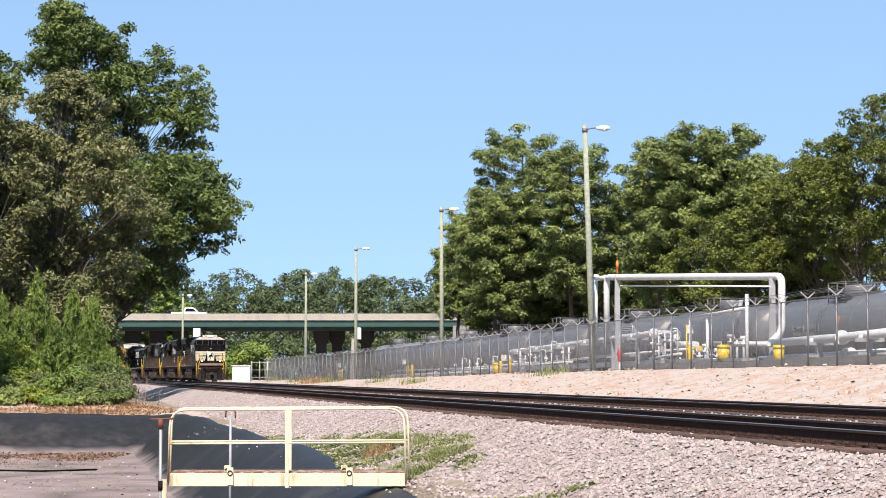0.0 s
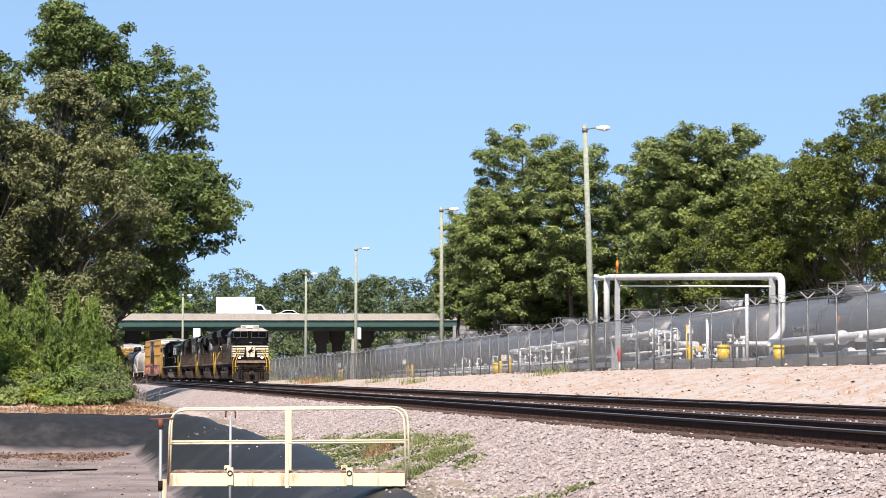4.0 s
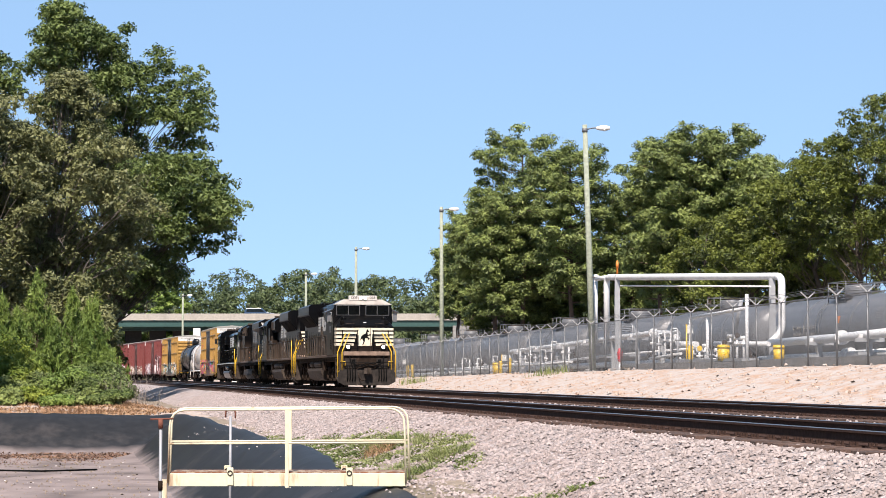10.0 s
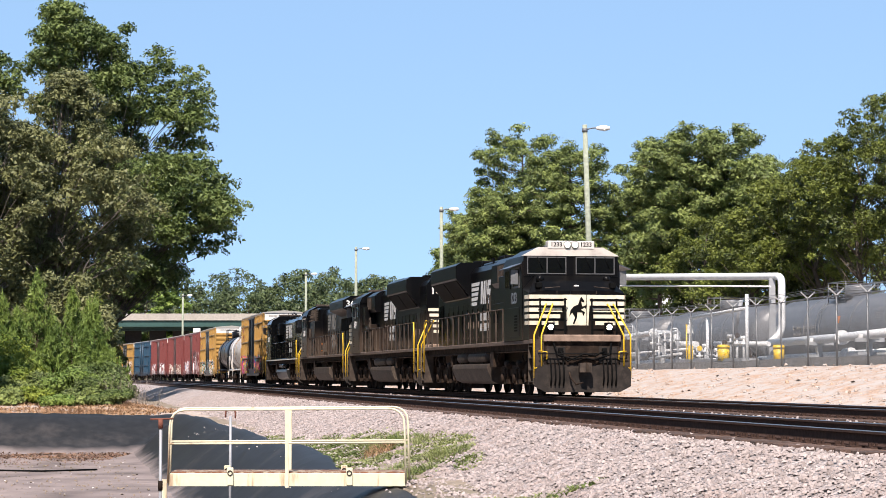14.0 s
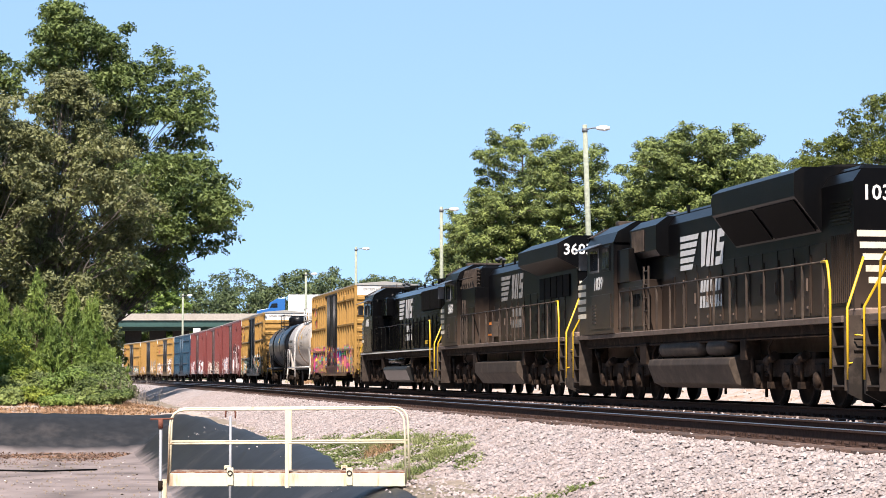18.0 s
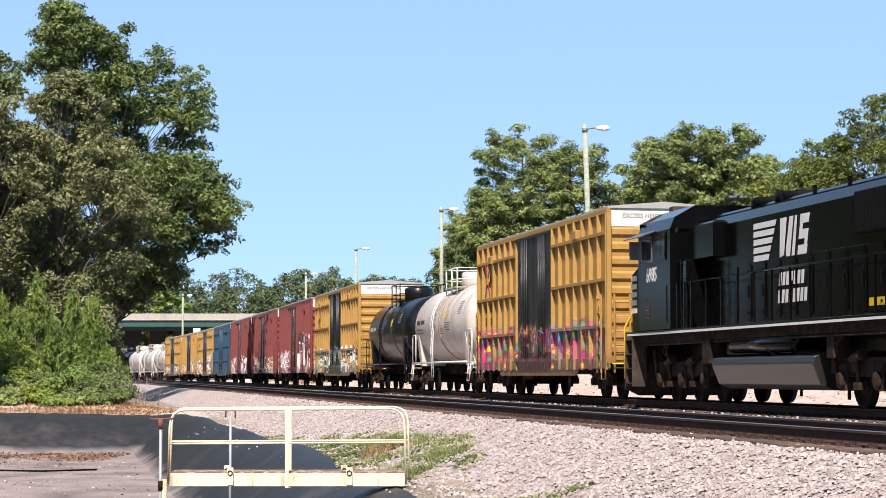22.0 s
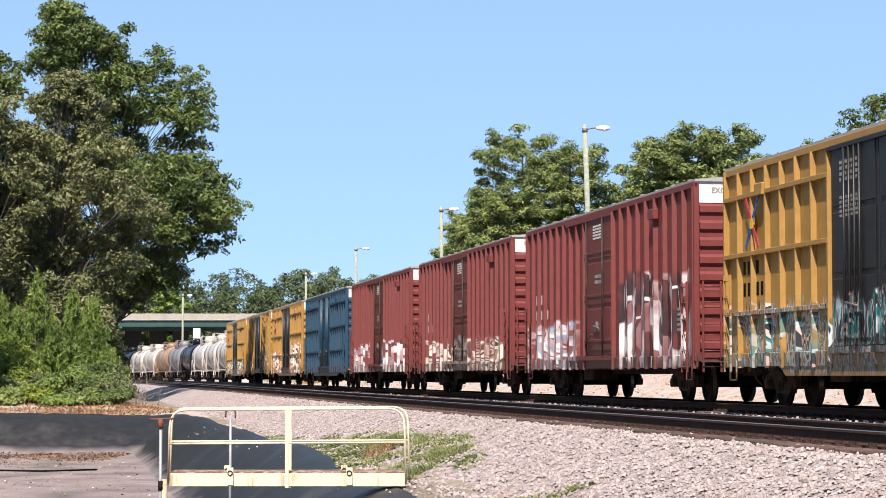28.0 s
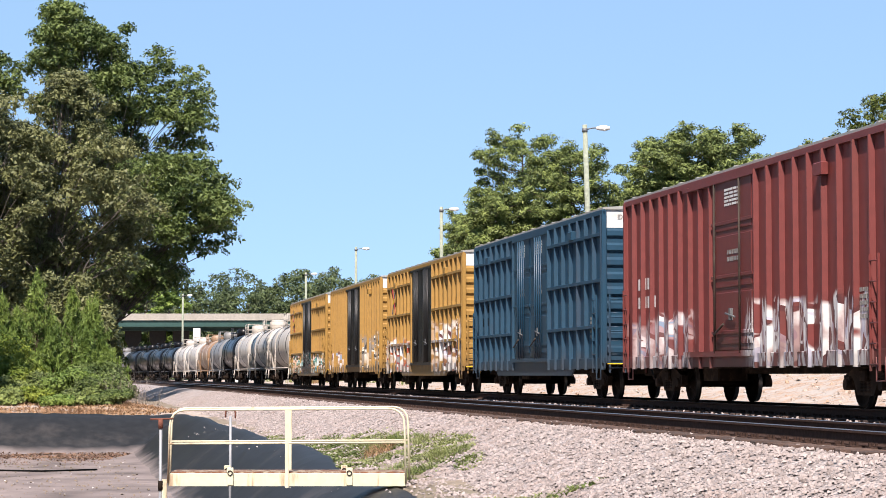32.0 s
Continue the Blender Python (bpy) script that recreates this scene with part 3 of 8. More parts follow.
def broadleaf(name, x, y, z, height, spread_r, seed, leaf=LEAF, leaves=9000, size=0.22, label="", bare=0.18, lobes=44, group="", lean=(0, 0), trunk_r=0.28, bark=None, leaf_count=3.0, edges=None, spray=0.42):
    """A deciduous tree: tapered trunk, limbs to each lobe, and a ragged crown of leafy sprays."""
    rng = random.Random(seed)
    t = thing(name, label or "tall leafy deciduous tree in full summer green", "tree", group)
    t.location = (x, y, z)
    wood = Shape()
    top = Vector((lean[0], lean[1], height * 0.86))
    spine = limb(wood, (0, 0, -0.3), top, trunk_r, 0.05, rng, 9, 0.02)
    cs, rs = [], []
    for i in range(lobes):
        f = bare + (1 - bare) * (i + rng.random()) / lobes
        ang = i * 2.4 + rng.uniform(-0.5, 0.5)
        prof = math.sin(math.pi * min(1, (0.12 + 0.85 * (f - bare) / (1 - bare)))) ** 0.55
        rad = spread_r * prof * rng.uniform(0.55, 1.0)
        c = Vector((math.cos(ang) * rad + lean[0] * f, math.sin(ang) * rad + lean[1] * f, height * f * 0.93))
        lr = spread_r * rng.uniform(0.17, 0.34) * (0.65 + 0.35 * prof)
        if edges:
            lr = rng.uniform(0.7, 1.6)
            zz = edges[-1][0] + (edges[0][0] - edges[-1][0]) * rng.random()
            hs = [q[0] for q in edges[::-1]]
            xl, xr = (float(np.interp(zz + 0.5 * lr, hs, [q[w] for q in edges[::-1]])) for w in (1, 2))
            depth = min(5.0, 0.5 * (xr - xl) + 0.8)
            f = zz / height
            c = Vector((rng.uniform(xl + 0.9 * lr, max(xl + lr, xr - 0.9 * lr)), rng.uniform(-depth, depth * 0.6) + 5.5 * max(0.0, 0.6 - (zz - edges[-1][0]) / (edges[0][0] - edges[-1][0])), zz - 0.4 * lr))
        cs.append(tuple(c)), rs.append((lr, lr, lr * rng.uniform(0.6, 0.9)))
        k = min(len(spine) - 1, max(1, int(f * 0.72 * len(spine))))
        limb(wood, spine[k], c, trunk_r * 0.32 * (1.1 - f), 0.02, rng, 4, 0.05)
    for zz, xl, xr in edges or ():
        for xe, sg in ((xl, 1), (xr, -1), ((xl + xr) / 2, 0)):
            lr = rng.uniform(0.8, 1.3)
            cs.append((xe + sg * lr * 0.9, rng.uniform(-1.5, 1) + 4.0 * max(0.0, 0.6 - (zz - edges[-1][0]) / (edges[0][0] - edges[-1][0])), zz - lr * 0.75)), rs.append((lr, lr, lr * 0.8))
    part("trunk", wood, bark or BARK, t, fix=False)
    sc, sr = sprays(cs, rs, spray, 2.0, seed)
    part("crown", crown_mesh(sc, sr, cs, rs, int(leaves * leaf_count), size * 0.62, seed, leaf, (0.5, 0.9)), None, t)
    return t


def pine(name, x, y, z, height, spread_r, seed, leaf=LEAFPINE, leaves=8000, size=0.2, bare=0.35, label="", boughs=92, trunk_r=0.26, group=""):
    """A tall pine: straight trunk, spreading boughs, each with flat tufts of needles towards its end and air between."""
    rng = random.Random(seed)
    t = thing(name, label or "tall pine tree with a bare trunk and clumped needles", "tree", group)
    t.location = (x, y, z)
    wood = Shape()
    spine = limb(wood, (0, 0, -0.3), (rng.uniform(-.6, .6), rng.uniform(-.6, .6), height * 0.97), trunk_r, 0.05, rng, 10, 0.006)
    cs, rs = [], []
    for i in range(boughs):
        f = bare + (0.98 - bare) * ((i + rng.random()) / boughs) ** 0.9
        u = (f - bare) / (1 - bare)
        prof = min(1.0, 0.66 + 0.9 * u) if u < 0.60 else math.sqrt(max(0.12, 1 - ((u - 0.60) / 0.41) ** 3.4))
        ang = i * 2.4 + rng.uniform(-0.6, 0.6)
        ln = spread_r * prof * (0.5 + 0.5 * rng.random() ** 0.6)
        base = Vector((0, 0, height * f * 1.02 - 0.30 * ln))
        d, side = Vector((math.cos(ang), math.sin(ang), 0)), Vector((-math.sin(ang), math.cos(ang), 0))
        rise = ln * (rng.uniform(0.0, 0.25) + 0.25 * u * u)
        tip = base + d * ln + Vector((0, 0, rise))
        limb(wood, base, tip, 0.075 * (1.35 - f), 0.015, rng, 4, 0.05)
        m = max(5, int(3.0 * ln))
        for k in range(m):
            w = 1.0 - 0.7 * rng.random() ** 1.2
            wide = 0.30 * ln * (1.15 - w) + 0.25
            c = base.lerp(tip, w) + side * rng.uniform(-wide, wide) + Vector((0, 0, rng.uniform(-0.1, 0.35)))
            q = rng.uniform(0.42, 0.78)
            cs.append(tuple(c)), rs.append((q, q, q * rng.uniform(0.5, 0.75)))
    part("trunk", wood, PINEBARK, t, fix=False)
    v, f = leaf_cloud(cs, rs, int(leaves * 4.2), size * 0.71, seed, shell=0.3, stretch=(0.38, 0.62), jitter=0.14, tumble=0.45)
    part("crown", raw_mesh("crown", v, f, leaf), None, t)
    return t


def young_pine(x, y, z, height, seed, leaves=5200, r=None):
    """A bushy young pine: whorls of upswept leafy shoots round a thin stem."""
    rng = random.Random(seed)
    t = thing("young_pine", "bushy bright green young pine with upswept shoots", "tree", "young pines on the bank")
    t.location = (x, y, z)
    r = r or height * 0.36
    wood = Shape().tube([(0, 0, -0.2), (0, 0, height * 0.95)], 0.07, 6, 0.015)
    cs, rs = [], []
    n = int(24 + height * 8)
    for i in range(n):
        f = 0.01 + 0.95 * ((i + rng.random()) / n) ** 1.2
        ang = i * 2.4 + rng.uniform(-.4, .4)
        rad = r * (1.02 - f) * rng.uniform(0.55, 1.05)
        c = (math.cos(ang) * rad, math.sin(ang) * rad, height * f + rad * 0.42)
        wood.rod((0, 0, height * f * 0.92), c, 0.02, 5, 0.006)
        for w in (0.5, 0.7, 0.86, 1.0):
            cs.append((c[0] * w, c[1] * w, height * f * 0.92 + (c[2] - height * f * 0.92) * w))
            q = 0.05 * height * rng.uniform(0.5, 0.9) * (1.3 - 0.7 * f) * (1.35 - 0.5 * w)
            rs.append((q, q, q * 1.3))
    cs.append((0, 0, height * 0.97)), rs.append((0.1, 0.1, height * 0.07))
    part("trunk", wood, PINEBARK, t, fix=False)
    v, f = leaf_cloud(cs, rs, int(leaves * 2.2), 0.17, seed, shell=0.1, stretch=(0.2, 0.36), spiky=True)
    part("crown", raw_mesh("crown", v, f, LEAFYOUNG), None, t)
    return t


def shrub(x, y, z, h, r, seed, leaf=LEAFSHRUB, leaves=1600, size=0.1, label="leafy roadside shrub with yellow-green leaves"):
    rng = random.Random(seed)
    t = thing("shrub", label, "shrub", "shrubs on the bank")
    t.location = (x, y, z)
    wood, cs, rs = Shape(), [], []
    for i in range(9):
        a, q = rng.uniform(0, 6.28), r * rng.random() ** 0.5 * 0.75
        c = (math.cos(a) * q, math.sin(a) * q, h * rng.uniform(0.25, 0.78))
        wood.rod((0, 0, -0.1), c, 0.025, 5, 0.008)
        cs.append(c), rs.append((r * 0.42, r * 0.42, h * 0.26))
    part("stems", wood, BARK, t, fix=False)
    v, f = leaf_cloud(cs, rs, int(leaves * 2.5), size * 0.75, seed, shell=0.35)
    part("foliage", raw_mesh("foliage", v, f, leaf), None, t)
    return t


def place(u, depth):
    """World x for a bearing u (x over y) at a depth."""
    return u * depth, depth


def gz(x, y):
    return float(ground_z(np.array([x]), np.array([y]))[0])


# the wooded corner behind the pond: crowns given by height, west edge and east edge about the trunk
OAK_TOP = [(26.5, -4.5, -2.3), (25.2, -5.7, 1.8), (23.7, -6.0, 4.4), (22.4, -6.0, 6.9), (20.4, -5.8, 7.4), (17.8, -5, 7.2), (16, -4, 6.3), (14.2, -3, 5.2)]
OAK_LOW = [(15.6, 0.9, 7.6), (14.5, -0.1, 8.6), (13, -0.6, 9.5), (11.1, -1.1, 8.9), (10, -1.1, 7.2), (8.7, -1.6, 5.5), (7.6, -2.1, 3.1), (6.4, -2.6, 1.2), (5.2, -3.1, 0.1)]
OAK_WEST = [(24.6, -2, 3.0), (23.6, -4, 4.3), (22, -5, 4.2), (16, -5, 4), (9, -5, 4)]
DULL = [(19.3, -0.3, 2.2), (17.9, -1.8, 3.8), (15.2, -4, 5.3), (11.8, -5, 7.0), (8.4, -5, 5.4), (6.1, -5, 3.9), (4.2, -4.5, 3.2)]
DULL_WEST = [(17.5, -2, 3), (15, -4, 5), (9, -5, 5), (3.5, -5, 5)]
OAK_LABEL, DULL_LABEL = "broad leafy oak in full summer green", "tall tree with dull grey-green thinning leaves"
for k, (u, d, edges, mat, n, size, lb, lobes) in enumerate([
        (-0.1522, 150, OAK_TOP, LEAF, 72000, 0.22, OAK_LABEL, 150), (-0.1524, 146, OAK_LOW, LEAF, 52000, 0.22, OAK_LABEL, 110),
        (-0.2163, 158, OAK_WEST, LEAF, 26000, 0.25, OAK_LABEL, 60), (-0.1778, 132, DULL, LEAFDRY, 64000, 0.20, DULL_LABEL, 150),
        (-0.2130, 128, DULL_WEST, LEAFDRY, 34000, 0.21, DULL_LABEL, 100)]):
    x, y = place(u, d)
    broadleaf("oak_tree" if mat is LEAF else "deciduous_tree", x, y, gz(x, y), edges[0][0], 5, 40 + k, mat, n, size, lb, group="trees of the wooded corner", edges=edges, lobes=lobes, leaf_count=1.0, bark=GREYBARK if mat is LEAFDRY else BARK)
dead = Shape()
rng = random.Random(17)
for i in range(16):
    a = Vector((place(-0.1778, 132)[0] + rng.uniform(-3, 2.5), 129.5 + rng.uniform(-1, 2), rng.uniform(3.0, 9.5)))
    tip = a + Vector((rng.uniform(-1.6, 1.6), rng.uniform(-1.5, 0), rng.uniform(0.6, 2.2)))
    pts = limb(dead, a, tip, 0.05, 0.015, rng, 4, 0.08)
    for q in range(3):
        b = pts[1 + q]
        limb(dead, b, b + Vector((rng.uniform(-0.8, 0.8), rng.uniform(-0.5, 0.2), rng.uniform(0.2, 0.9))), 0.022, 0.008, rng, 3, 0.08)
tagged(part("dead_branches", dead, GREYBARK, None, fix=False), "bare grey dead branches in front of the shaded wood", "branches", kind="stuff")
for k, (u, d, h, r, mat, n, size, lb) in enumerate([
        (-0.172, 122, 7.0, 2.8, LEAFDRY, 7000, 0.18, "dark shaded understorey tree"), (-0.163, 124, 6.0, 2.0, LEAFHARD, 7000, 0.18, "dark shaded understorey tree"),
        (-0.166, 128, 5.6, 2.2, LEAFHARD, 7000, 0.18, "dark shaded understorey tree"), (-0.205, 168, 17.0, 4.6, LEAFHARD, 10000, 0.24, "leafy tree in the heart of the wood"),
        (-0.186, 172, 18.0, 4.6, LEAFHARD, 10000, 0.24, "leafy tree in the heart of the wood"), (-0.176, 170, 16.0, 4.4, LEAFHARD, 10000, 0.24, "leafy tree in the heart of the wood"),
        (-0.168, 166, 11.5, 3.0, LEAFHARD, 8000, 0.24, "leafy tree in the heart of the wood"), (-0.218, 150, 10.0, 4.0, LEAFHARD, 8000, 0.24, "leafy tree in the heart of the wood"),
        (-0.195, 148, 9.0, 4.0, LEAFHARD, 8000, 0.24, "leafy tree in the heart of the wood"), (-0.172, 150, 9.0, 4.0, LEAFHARD, 8000, 0.24, "leafy tree in the heart of the wood"),
        (-0.1340, 356, 18.6, 4.2, LEAFYOUNG, 8000, 0.45, "slender sunlit yellow-green tree behind the oaks"), (-0.1240, 360, 15.5, 3.8, LEAFYOUNG, 7000, 0.45, "slender sunlit yellow-green tree behind the oaks")]):
    x, y = place(u, d)
    broadleaf("deciduous_tree", x, y, gz(x, y), h, r, 60 + k, mat, n, size, lb, bare=0.1, group="trees of the wooded corner", trunk_r=0.12, leaf_count=1.8)
rng = random.Random(11)
for k, (u, d, h) in enumerate([(-0.184, 112, 6.6), (-0.168, 110, 5.6), (-0.160, 113, 5.2), (-0.158, 109, 5.0), (-0.193, 109, 4.6), (-0.176, 107, 3.9), (-0.162, 106, 3.4),
                               (-0.20, 112, 5.4), (-0.206, 108, 4.4), (-0.153, 105.5, 2.6)]):
    x, y = place(u, d)
    young_pine(x, y, gz(x, y), h, 70 + k)
for k, (u, d, h, r) in enumerate([(-0.200, 106, 2.6, 1.9), (-0.190, 105, 1.8, 1.4), (-0.175, 104, 1.5, 1.3), (-0.164, 103.5, 1.6, 1.5), (-0.1530, 103, 1.5, 1.3),
                                  (-0.152, 102, 1.2, 1.2), (-0.204, 107, 3.6, 2.0), (-0.157, 104.5, 2.0, 1.5), (-0.1520, 105, 2.0, 1.0), (-0.1455, 103, 0.9, 0.9), (-0.198, 97.5, 0.8, 1.1), (-0.185, 98, 0.9, 1.0), (-0.174, 97, 0.7, 0.9), (-0.163, 98, 0.9, 1.0), (-0.153, 97.5, 0.8, 1.0), (-0.146, 99, 0.8, 0.8), (-0.197, 103.6, 1.5, 1.5), (-0.183, 103.4, 1.4, 1.4), (-0.170, 103.2, 1.5, 1.4), (-0.157, 102.6, 1.4, 1.3), (-0.1490, 102.4, 1.1, 1.1), (-0.1520, 104, 1.5, 1.1)]):
    x, y = place(u, d)
    shrub(x, y, gz(x, y) - 0.1, h, r, 90 + k, LEAF if u > -0.160 else LEAFSHRUB if k in (0, 6, 1, 11) else LEAFPINE if k % 3 else LEAFYOUNG, leaves=2600)
# pines and hardwoods behind the loading yard
for k, (u, d, h, r, kind) in enumerate([
        (0.0365, 205, 22.8, 5.3, "p"), (0.024, 200, 17.0, 4.2, "p"), (0.058, 196, 20.5, 4.6, "p"), (0.014, 212, 15.8, 3.4, "p"), (0.006, 225, 13.4, 2.8, "p"),
        (0.074, 205, 17.6, 4.0, "b"), (0.086, 200, 17.0, 4.2, "p"), (0.050, 208, 13.0, 4.2, "p"), (0.030, 210, 11.0, 4.0, "b"), (0.098, 186, 19.6, 4.0, "p"),
        (0.112, 182, 20.4, 4.6, "p"), (0.128, 180, 20.2, 4.6, "p"), (0.143, 178, 17.0, 4.0, "p"), (0.120, 168, 12.8, 4.2, "b"), (0.140, 160, 12.6, 4.4, "b"),
        (0.157, 160, 15.0, 4.4, "b"), (0.170, 156, 16.0, 4.4, "b"), (0.188, 150, 17.2, 4.8, "b"), (0.206, 150, 20.0, 5.4, "b"), (0.178, 168, 13.4, 4.4, "b"),
        (0.105, 206, 9.5, 4.2, "l"), (0.088, 210, 9.0, 4.2, "l"), (0.068, 216, 9.0, 4.2, "l"), (0.155, 184, 8.5, 4.2, "l"), (0.197, 172, 9.5, 4.4, "l"), (0.135, 196, 8.5, 4.2, "l"), (0.120, 200, 8.5, 4.2, "l"), (0.176, 178, 9.0, 4.2, "l"), (0.050, 214, 8.0, 4.0, "l"),
        (0.030, 216, 8.0, 3.6, "l")]):
    x, y = place(u, d)
    if kind == "p":
        pine("pine_tree", x, y, gz(x, y), h, r, 120 + k, leaves=11000, size=0.25, bare=0.36 if k not in (3, 4) else 0.5, group="pines behind the yard")
    else:
        broadleaf("deciduous_tree", x, y, gz(x, y), h, r, 120 + k, LEAFHARD, 13000, 0.18, "dark green leafy tree behind the yard", bare=0.02 if kind == "l" else 0.46 if 15 <= k <= 18 else 0.30, spray=0.42, leaf_count=0.7 if kind == "l" else 2.1, group="hardwoods behind the yard")
# far wood behind the overpass
rng = random.Random(31)
cs, rs = [], []
wood = Shape()
for row, (depth, hh) in enumerate(((395, 17.5), (425, 20.0), (460, 21.5))):
    x = -100.0
    while x < 45:
        h = hh * rng.uniform(0.8, 1.12)
        y = depth + rng.uniform(-8, 8)
        wood.rod((x, y, -1), (x, y, h * 0.7), 0.25, 5, 0.1)
        for q in range(44):
            f = rng.uniform(0.0 if row == 0 else 0.3, 0.97)
            wide = 2.5 * math.sqrt(max(0.08, 1 - (max(0.0, f - 0.55) / 0.45) ** 2))
            cs.append((x + rng.uniform(-wide, wide), y + rng.uniform(-wide, wide * 0.5), h * f)), rs.append((1.35, 1.35, 0.9))
        x += rng.uniform(2.6, 4.4)
for k in range(620):                                  # brush at its foot
    q = rng.uniform(1.2, 2.2)
    cs.append((-100 + 145 * k / 620, 386 + rng.uniform(-3, 3), 7.5 * rng.random() ** 1.6 - 0.3)), rs.append((q, q, q * 0.7))
v, f = leaf_cloud(cs, rs, 330000, 0.29, 9, shell=0.45, stretch=(0.7, 1.0))
far_wood = part("far_wood", raw_mesh("far_wood", v, f, LEAFFAR), None)
tagged(far_wood, "distant mixed woodland behind the overpass", "woods", kind="stuff")
tagged(part("far_wood_trunks", wood, BARK, None, fix=False), "trunks of the distant woodland", "woods", kind="stuff")

for k, (u, d, h, r) in enumerate(((-0.0890, 368, 6.4, 4.2), (-0.0800, 370, 5.0, 3.2), (-0.1010, 366, 4.4, 3.0))):
    x, y = place(u, d)
    shrub(x, y, gz(x, y) - 0.1, h, r, 190 + k, LEAFYOUNG, leaves=2200, size=0.38, label="sunlit yellow-green bush beyond the overpass")

# unseen woods added round behind the camera to cut sky fill and reflections
rng = random.Random(77)
cs, rs, wood = [], [], Shape()
for k in range(190):
    b = radians(95 + 254 * k / 190)
    for dist in (62, 74) if b < radians(290) else (92, 108, 124):
        d = dist + rng.uniform(-4, 6)
        x, y = d * math.sin(b), d * math.cos(b)
        ss, ee = track_coords(np.array([x]), np.array([y]))
        if abs(ee[0] + 3) < 17 or (y > 0 and abs(x / y) < 0.245) or (-44 < ee[0] < -5 and -30 < ss[0] < 50):
            continue
        h = rng.uniform(13, 18)
        wood.rod((x, y, -1.2), (x, y, h * 0.75), 0.25, 6, 0.1)
        for q in range(9):
            cs.append((x + rng.uniform(-2, 2), y + rng.uniform(-2, 2), h * rng.uniform(0.08, 0.92))), rs.append((2.4, 2.4, 2.0))
v, f = leaf_cloud(cs, rs, 50000, 1.6, 19, shell=0.5)
tagged(part("unseen_wood", raw_mesh("unseen_wood", v, f, LEAFHARD), None), "unseen woodland added to darken reflections and sky fill", "woods", kind="stuff")
tagged(part("unseen_wood_trunks", wood, BARK, None, fix=False), "trunks of the unseen added woodland", "woods", kind="stuff")

# ---- overpass ----
BY = 340.0                                            # depth of the overpass face
op = thing("overpass", "road overpass with pale concrete parapet and green steel girders on concrete piers", "bridge", kind="structure")
part("parapet", Shape().box(-75, 2.6, BY, BY + 0.35, 9.12, 10.16, 0.03), CONC, op, "weathered pale concrete parapet")
part("parapet", Shape().box(-75, 2.6, BY + 12, BY + 12.35, 9.12, 10.2, 0.03), CONC, op)
part("ledge", Shape().box(-75, 2.6, BY - 0.14, BY, 9.12, 9.24, 0.02), CONC, op, "pale drip ledge under the parapet")
part("deck", Shape().box(-75, 2.6, BY + 0.35, BY + 12, 8.6, 9.3), CONCD, op)
for i in range(5):
    y = BY + (0.14 if i == 0 else 0.5 + i * 2.75)
    low = 8.15 if i == 0 else 7.64
    part("girder", Shape().box(-75, 2.6, y - 0.02, y + 0.02, low + 0.06, 9.1).box(-75, 2.6, y - 0.2, y + 0.2, low, low + 0.06).box(-75, 2.6, y - 0.2, y + 0.2, 9.0, 9.1), GREENSTEEL, op, "dark green steel plate girder")
# columns under the deck, with its shade painted into their colour
for k, (x, y) in enumerate(((-19.1, 6.8), (-16.7, 8.6), (-12.1, 7.0), (-41.2, 7.0), (-45.0, 8.0), (-49.0, 9.0))):
    part("pier_column", Shape().prism([(-0.8, -1), (-0.8, 5.4), (-1.25, 6.2), (-1.25, 7.64), (1.25, 7.64), (1.25, 6.2), (0.8, 5.4), (0.8, -1)], -0.55, 0.55), CONCPIER, op, "stain-streaked concrete pier, darkened for the deck's shade").matrix_basis = pose(x, BY + y, 0)
# concrete cap ends in white paint: the sun on them is put into the colour
part("pier_cap", Shape().box(-38.45, -37.35, BY - 0.5, BY + 0.3, 5.9, 7.9, 0.05), WHITE, op, "concrete pier cap end, whitened to look sunlit")
part("pier_cap", Shape().box(-13.4, -12.6, BY - 0.6, BY + 0.3, 6.2, 8.0, 0.05), WHITE, op, "concrete pier cap end, whitened to look sunlit")
part("pier_column", Shape().prism([(-0.7, -1), (-0.45, 6.3), (0.2, 6.3), (0.35, -1)], -0.5, 0.5), CONC, op).matrix_basis = pose(-13.6, BY - 0.2, 0)
part("abutment", Shape().box(1.5, 14, BY - 0.3, BY + 13, -1, 8.3), CONCD, op)

# ---- street lights on wooden poles ----
def street_light(x, y, z, h, lean, label):
    t = thing("street_lamp", label, "street lamp", "lamps along the fence")
    t.location = (x, y, z)
    top = Vector((lean, 0, h))
    part("pole", Shape().tube([(0, 0, -0.4), top * 0.5, top], 0.19, 10, 0.13), POLEWOOD, t)
    arm = top - Vector((0, 0, 0.28))
    part("arm", Shape().tube([arm, arm + Vector((0.4, 0, 0.10)), arm + Vector((0.75, 0, 0.12))], 0.035, 8), GALV, t)
    c = arm + Vector((0.95, 0, 0.1))
    head = part("lamp_head", Shape().lathe([(-0.36, 0.03), (-0.3, 0.09), (-0.1, 0.14), (0.2, 0.15), (0.38, 0.1), (0.42, 0.02)], "x", tuple(c), 14), WHITE, t, "pale cobra-head lamp housing")
    part("lens", Shape().lathe([(-0.1, 0.12), (-0.16, 0.1), (-0.2, 0.03)], "z", tuple(c + Vector((0.1, 0, 0.02))), 12), LAMPGLASS, head)
    part("band", Shape().tube([top - Vector((0, 0, 0.4)), top - Vector((0, 0, 0.2))], 0.16, 10), GALV, t)
    return t


